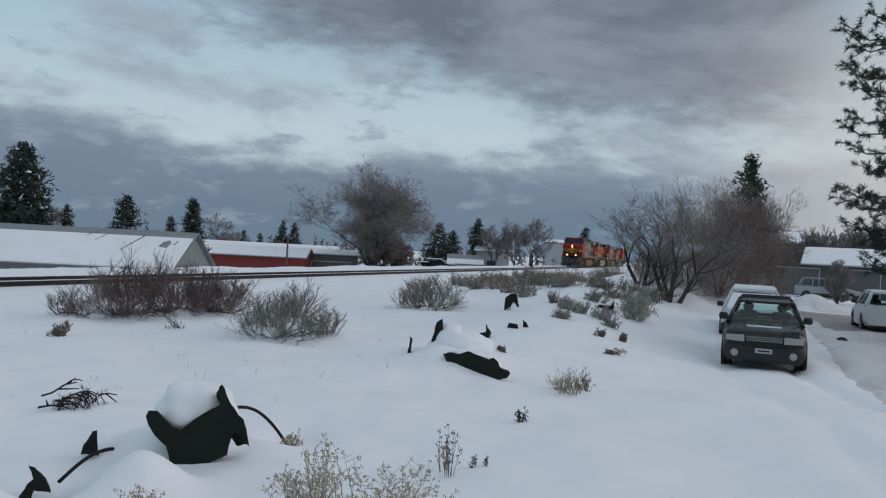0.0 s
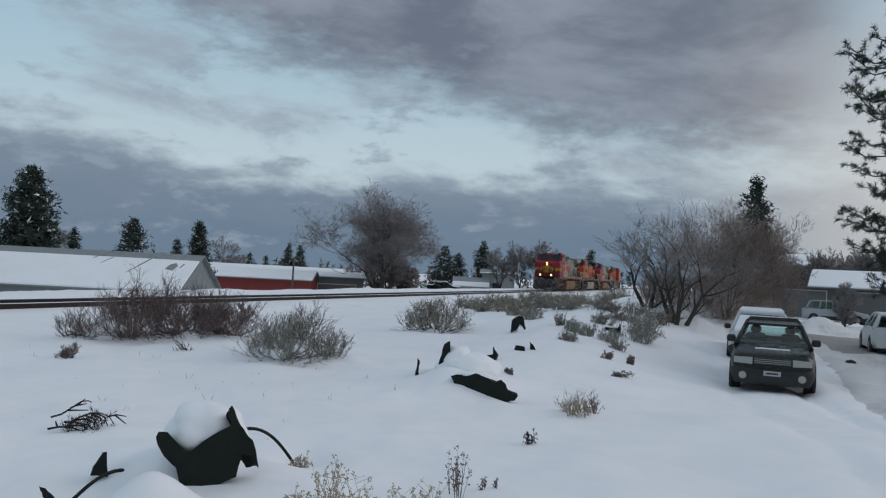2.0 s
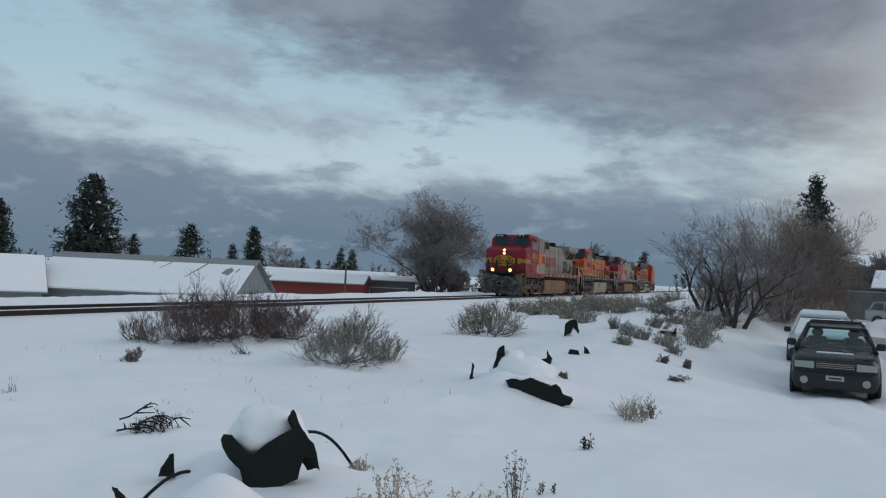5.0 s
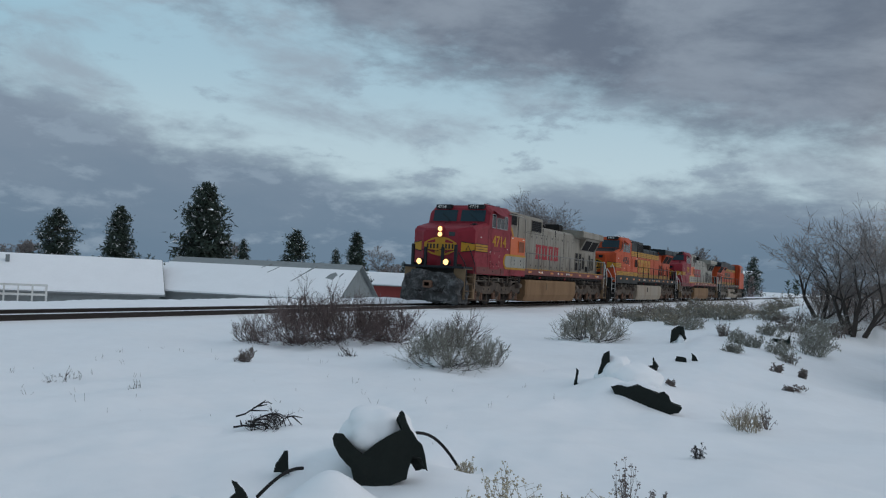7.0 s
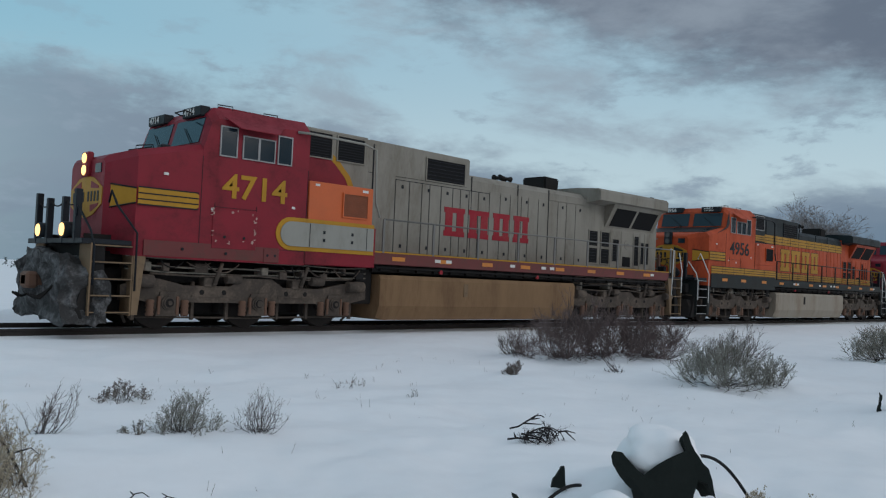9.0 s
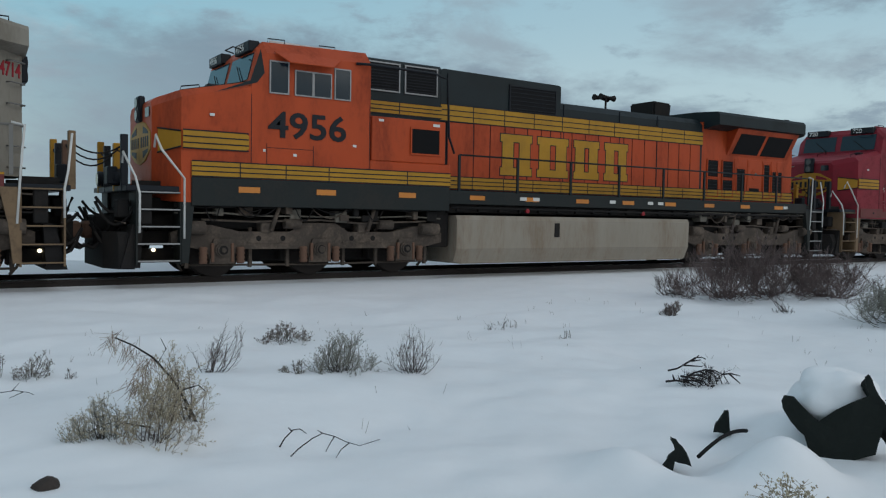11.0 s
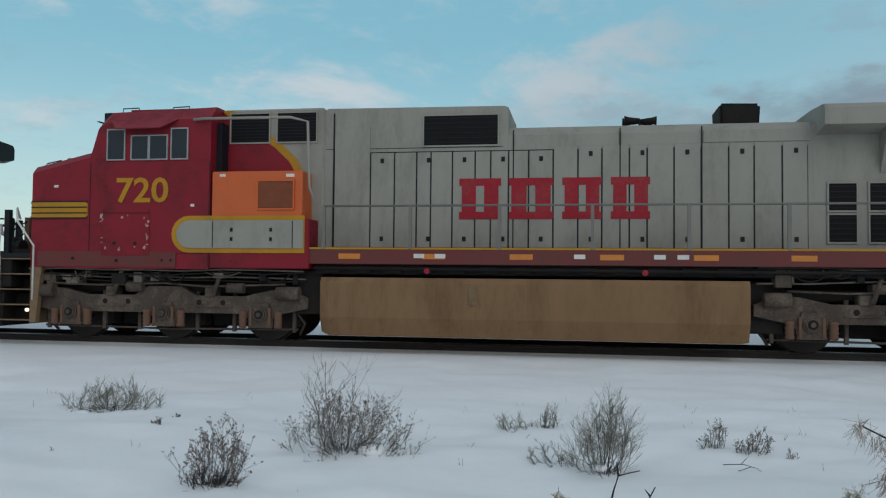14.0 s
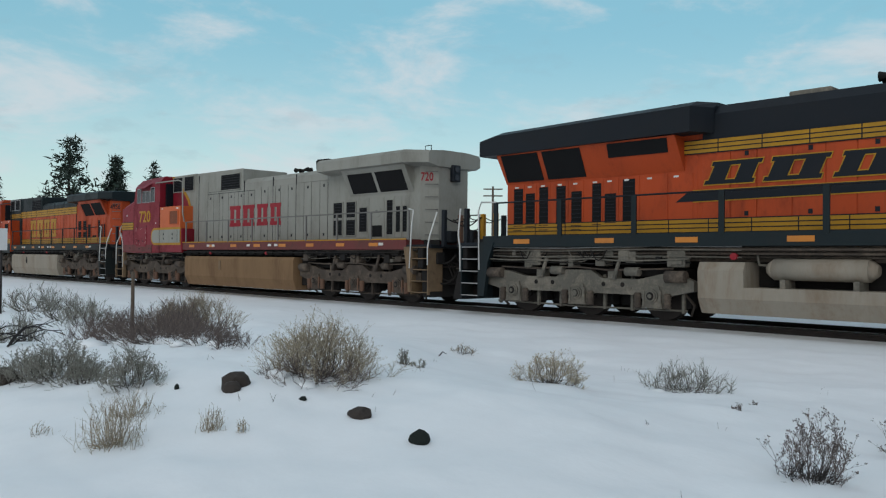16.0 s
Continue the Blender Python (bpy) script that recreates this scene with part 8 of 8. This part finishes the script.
def car(x, y, heading, label, body, lower, length=4.7, width=1.70, height=1.56, hood_z=0.94, snow=False, rack=True, wagon=True):
    """A parked car that faces local -x: lofted body, cabin, glass, lamps, grille, wheels."""
    root = new("car")
    root.location, root.rotation_euler = (x, y, ground_z(x, y) - 0.07), (0, 0, radians(heading))
    tagged(root, label, "car", "parked cars")
    w = width / 2
    L = length

    def ring(px, hw, z0, z1, tuck):
        return [(px, -hw * 0.92, z0), (px, -hw, z0 + 0.18), (px, -hw, z1 - tuck), (px, -hw + tuck * 1.2, z1), (px, hw - tuck * 1.2, z1), (px, hw, z1 - tuck), (px, hw, z0 + 0.18), (px, hw * 0.92, z0)]

    bm = bmesh.new()
    loft(bm, [ring(0.05, w * 0.80, 0.42, 0.66, 0.06), ring(0.13, w * 0.90, 0.34, 0.78, 0.08), ring(0.45, w * 0.98, 0.28, 0.84, 0.10), ring(1.35, w, 0.26, hood_z, 0.10), ring(2.2, w, 0.26, hood_z + 0.02, 0.08), ring(L - 0.5, w, 0.28, hood_z + 0.03, 0.08), ring(L - 0.08, w * 0.93, 0.34, hood_z, 0.08)], True)
    b = part("body", bm, body, root)
    bm = bmesh.new()
    loft(bm, [ring(0.0, w * 0.78, 0.25, 0.50, 0.05), ring(0.10, w * 0.93, 0.22, 0.56, 0.05), ring(0.5, w * 1.005, 0.22, 0.50, 0.04), ring(0.78, w * 1.005, 0.24, 0.46, 0.04)], True)
    part("bumper", bm, lower, root)
    for s in (-1, 1):
        part("side_cladding", B(1.35, L - 1.35, s * (w - 0.02), s * (w + 0.012), 0.26, 0.52, 0.01), lower, root)
    # cabin
    zb, zt = hood_z - 0.02, height - 0.10
    xr = L - 0.30 if wagon else L - 1.0
    # roof on six pillars, seats inside
    roof = [[(1.98, q * w * 0.70, zt) for q in (-1, 1)] + [(1.98, q * w * 0.70, zt + 0.05) for q in (1, -1)], [(2.3, q * w * 0.74, zt + 0.02) for q in (-1, 1)] + [(2.3, q * w * 0.70, zt + 0.09) for q in (1, -1)],
            [(xr - 0.7, q * w * 0.74, zt + 0.02) for q in (-1, 1)] + [(xr - 0.7, q * w * 0.70, zt + 0.08) for q in (1, -1)], [(xr - 0.3, q * w * 0.68, zt - 0.03) for q in (-1, 1)] + [(xr - 0.3, q * w * 0.66, zt + 0.03) for q in (1, -1)]]
    part("roof", loft(bmesh.new(), roof), body, root)
    for s in (-1, 1):
        for xa, xb, ra in ((1.20, 2.0, 0.045), (2.65, 2.68, 0.045), (3.55, 3.52, 0.05), (xr - 0.06, xr - 0.36, 0.07)):
            part("pillar", tube(bmesh.new(), [(xa, s * w * 0.93, zb - 0.02), (xb, s * w * 0.715, zt + 0.02)], ra, ra * 0.8, 8), body, root)
        part("front_seat", B(2.35, 2.55, s * w * 0.45 - 0.2, s * w * 0.45 + 0.2, zb, zb + 0.20, 0.05), M_SEAT, root)
        part("headrest", B(2.42, 2.54, s * w * 0.45 - 0.11, s * w * 0.45 + 0.11, zb + 0.20, zb + 0.36, 0.04), M_SEAT, root)
    part("dashboard", B(1.42, 1.75, -w * 0.85, w * 0.85, zb, zb + 0.06, 0.02), M_SEAT, root)
    part("steering_wheel", B(1.85, 1.88, w * 0.25, w * 0.65, zb + 0.04, zb + 0.18, 0.01), M_SEAT, root)
    part("rear_seat", B(xr - 1.25, xr - 1.0, -w * 0.75, w * 0.75, zb - 0.02, zb + 0.10, 0.04), M_SEAT, root)
    rw = loft(bmesh.new(), [[(xr - 0.02 - d, q * w * 0.84, zb + 0.03) for q in (-1, 1)] + [(xr - 0.33 - d, q * w * 0.64, zt - 0.03) for q in (1, -1)] for d in (0.0, 0.012)])
    part("rear_window", rw, M_CARGLASS, root).visible_shadow = False
    f = lambda t, q, o: (1.22 + 0.76 * t - o, q * w * (0.86 - 0.19 * t), zb + (zt - zb) * t)
    bm = bmesh.new()
    loft(bm, [[f(0.06, -1, 0.03), f(0.06, 1, 0.03), f(0.92, 1, 0.03), f(0.92, -1, 0.03)], [f(0.06, -1, 0.018), f(0.06, 1, 0.018), f(0.92, 1, 0.018), f(0.92, -1, 0.018)]])
    part("windscreen", bm, M_SNOW if snow else M_CARGLASS, root).visible_shadow = snow
    for s in (-1, 1):
        for x0, x1 in ((1.75, 2.6), (2.7, 3.5), (3.6, xr - 0.5)):
            if x1 - x0 < 0.2:
                continue
            bm = bmesh.new()
            g = lambda px, t, o: (px + (0.32 * t if px < 2 else -0.05 * t), s * (w * (0.965 - 0.23 * t) + o), zb + (zt - zb) * t)
            loft(bm, [[g(x0, 0.12, 0.012), g(x1, 0.12, 0.012), g(x1, 0.85, 0.012), g(x0, 0.85, 0.012)], [g(x0, 0.12, 0.0), g(x1, 0.12, 0.0), g(x1, 0.85, 0.0), g(x0, 0.85, 0.0)]])
            part("side_window", bm, M_CARGLASS, root).visible_shadow = False
        bm = bmesh.new()
        box(bm, 1.55, 1.68, s * (w + 0.05) - 0.09, s * (w + 0.05) + 0.09, zb + 0.02, zb + 0.16, 0.03)
        part("mirror", bm, M_TRIM, root)
    # front: lamps, grille, scoop, plate, fog lamps
    for s in (-1, 1):
        bm = bmesh.new()
        loft(bm, [[(0.005, s * w * 0.46, 0.60), (0.05, s * w * 0.90, 0.61), (0.09, s * w * 0.90, 0.72), (0.045, s * w * 0.46, 0.73)], [(0.20, s * w * 0.46, 0.60), (0.34, s * w * 0.92, 0.61), (0.36, s * w * 0.92, 0.73), (0.24, s * w * 0.46, 0.74)]])
        part("headlight", bm, M_LENS, root)
        bm = bmesh.new()
        tube(bm, [(0.06, s * w * 0.68, 0.38), (-0.015, s * w * 0.68, 0.38)], 0.075, 0.07, 14)
        part("fog_lamp", bm, M_LENS, root)
    gr = part("grille", B(0.0, 0.2, -w * 0.43, w * 0.43, 0.60, 0.74, 0.01), M_TRIM, root)
    for k in range(3):
        part("grille_bar", B(-0.012, 0.02, -w * 0.42, w * 0.42, 0.63 + 0.035 * k, 0.642 + 0.035 * k), M_LENS, gr)
    part("bumper_slot", B(-0.012, 0.08, -w * 0.5, w * 0.5, 0.29, 0.42), M_TRIM, root)
    pl = part("number_plate", B(-0.03, -0.012, -0.155, 0.155, 0.40, 0.49), M_PLATE, root)
    part("plate_bar", B(-0.034, -0.03, -0.11, 0.11, 0.43, 0.46), M_CARGREY, pl)
    bm = bmesh.new()
    loft(bm, [[(0.75, -0.34, 0.87), (0.75, 0.34, 0.87), (0.75, 0.32, 0.905), (0.75, -0.32, 0.905)], [(1.3, -0.38, 0.92), (1.3, 0.38, 0.92), (1.3, 0.36, hood_z + 0.015), (1.3, -0.36, hood_z + 0.015)]])
    part("hood_scoop", bm, body, root)
    if not snow:
        part("snow_patch", B(0.62, 0.74, -0.32, 0.34, 0.855, 0.885, 0.01), M_SNOW, root)
    if rack:
        for s in (-1, 1):
            part("roof_rail", B(2.2, xr - 0.5, s * w * 0.66 - 0.02, s * w * 0.66 + 0.02, zt + 0.05, zt + 0.12, 0.008), M_TRIM, root)
        part("roof_bar", B(2.45, 2.52, -w * 0.66, w * 0.66, zt + 0.10, zt + 0.14, 0.008), M_TRIM, root)
        part("roof_bar", B(3.5, 3.57, -w * 0.66, w * 0.66, zt + 0.10, zt + 0.14, 0.008), M_TRIM, root)
    if snow:
        for x0, x1, z, hw in ((0.4, 1.3, hood_z - 0.06, 0.8), (2.0, xr - 0.4, zt + 0.03, 0.7)):
            part("snow_cover", B(x0, x1, -w * hw, w * hw, z, z + 0.14, 0.05), M_SNOW, root)
    # a dark underside and the wheels in their arches
    part("underbody", B(0.5, L - 0.5, -w * 0.8, w * 0.8, 0.2, 0.34), M_TRIM, root)
    for px in (0.86, L - 0.95):
        for s in (-1, 1):
            bm = bmesh.new()
            tube(bm, [(px, s * (w + 0.008), 0.33), (px, s * (w - 0.05), 0.33)], 0.37, 0.37, 24)
            part("wheel_arch", bm, M_TRIM, root)
            bm = bmesh.new()
            tube(bm, [(px, s * (w - 0.19), 0.31), (px, s * (w - 0.17), 0.31), (px, s * (w + 0.0), 0.31), (px, s * (w + 0.02), 0.31)], 0.315, 0.30, 24)
            t = part("tyre", bm, M_TYRE, root)
            bm = bmesh.new()
            tube(bm, [(px, s * (w + 0.0), 0.31), (px, s * (w + 0.028), 0.31)], 0.19, 0.17, 18)
            part("rim", bm, M_RIM, t)
    return root


car(17.0, -1.66, -5.0, "dark green station wagon with grey cladding parked in snow", M_CARGREEN, M_CARGREY, 4.7, 1.56, 1.38, 0.92)
car(23.4, -1.95, -4.0, "white car with snow-covered windscreen parked in snow", M_CARWHITE, M_TRIM, 4.6, 1.72, 1.44, 0.90, True, False)
car(33.5, -6.95, 176.0, "white hatchback parked across the street", M_CARWHITE, M_CARWHITE, 4.2, 1.75, 1.48, 0.95, False, False)
car(48.0, -4.1, 60.0, "bright blue car half hidden by snow banks", M_CARBLUE, M_CARBLUE, 4.6, 1.75, 1.45, 0.95, True, False)
car(70.0, -13.4, 80.0, "silver pickup parked by a garage", M_CARSILVER, M_TRIM, 4.9, 1.85, 1.75, 1.05, False, False)
for b, reach, h, lab, m in ((20.3, 92, 40, "snowy car parked across the track", M_CARSILVER), (16.6, 104, 110, "dark car parked across the track", M_CARGREEN), (15.6, 104, 100, "dark car parked across the track", M_CARGREEN)):
    p = far(b, reach)
    car(p.x, p.y, h, lab, m, M_TRIM, 4.6, 1.8, 1.5, 0.95, True, False)
# debris lump on the street
stone(25.0, -4.4, 0.35, 0.16, 40, "dark clod of ice on the street", M_STONE)
def motions():
    # the locomotives roll along the straight track in one consist
    run = [
        (0, 124.44), (0.5, 117.41), (1, 110.39), (1.5, 103.39), (2, 96.44), (2.5, 89.58),
        (3, 82.82), (5.5, 49.64), (6, 43.26), (6.5, 36.94), (7, 30.56), (7.5, 24.22),
        (8, 17.87), (10.5, -13.29), (11, -19.27), (11.5, -25.58), (12, -32.00), (12.5, -38.39),
        (13, -44.67), (13.5, -51.01), (14, -57.33), (14.5, -63.74), (15, -70.27), (15.5, -76.76),
        (16, -83.20),
    ]
    for i, loco in enumerate(LOCOS):
        walk(loco, [(t, pose(s + 22.3 * i, TRACK_Y, 0)) for t, s in run])
    # wheels turn by the distance run, a little under 60 degrees from key to key
    ts = [k / 15 for k in range(241)]
    ss = np.interp(ts, [r[0] for r in run], [r[1] for r in run])
    for ws, place in WHEELSETS:
        walk(ws, [(t, pose(*place, 0, math.degrees(s / 0.53), 0)) for t, s in zip(ts, ss)])


motions()
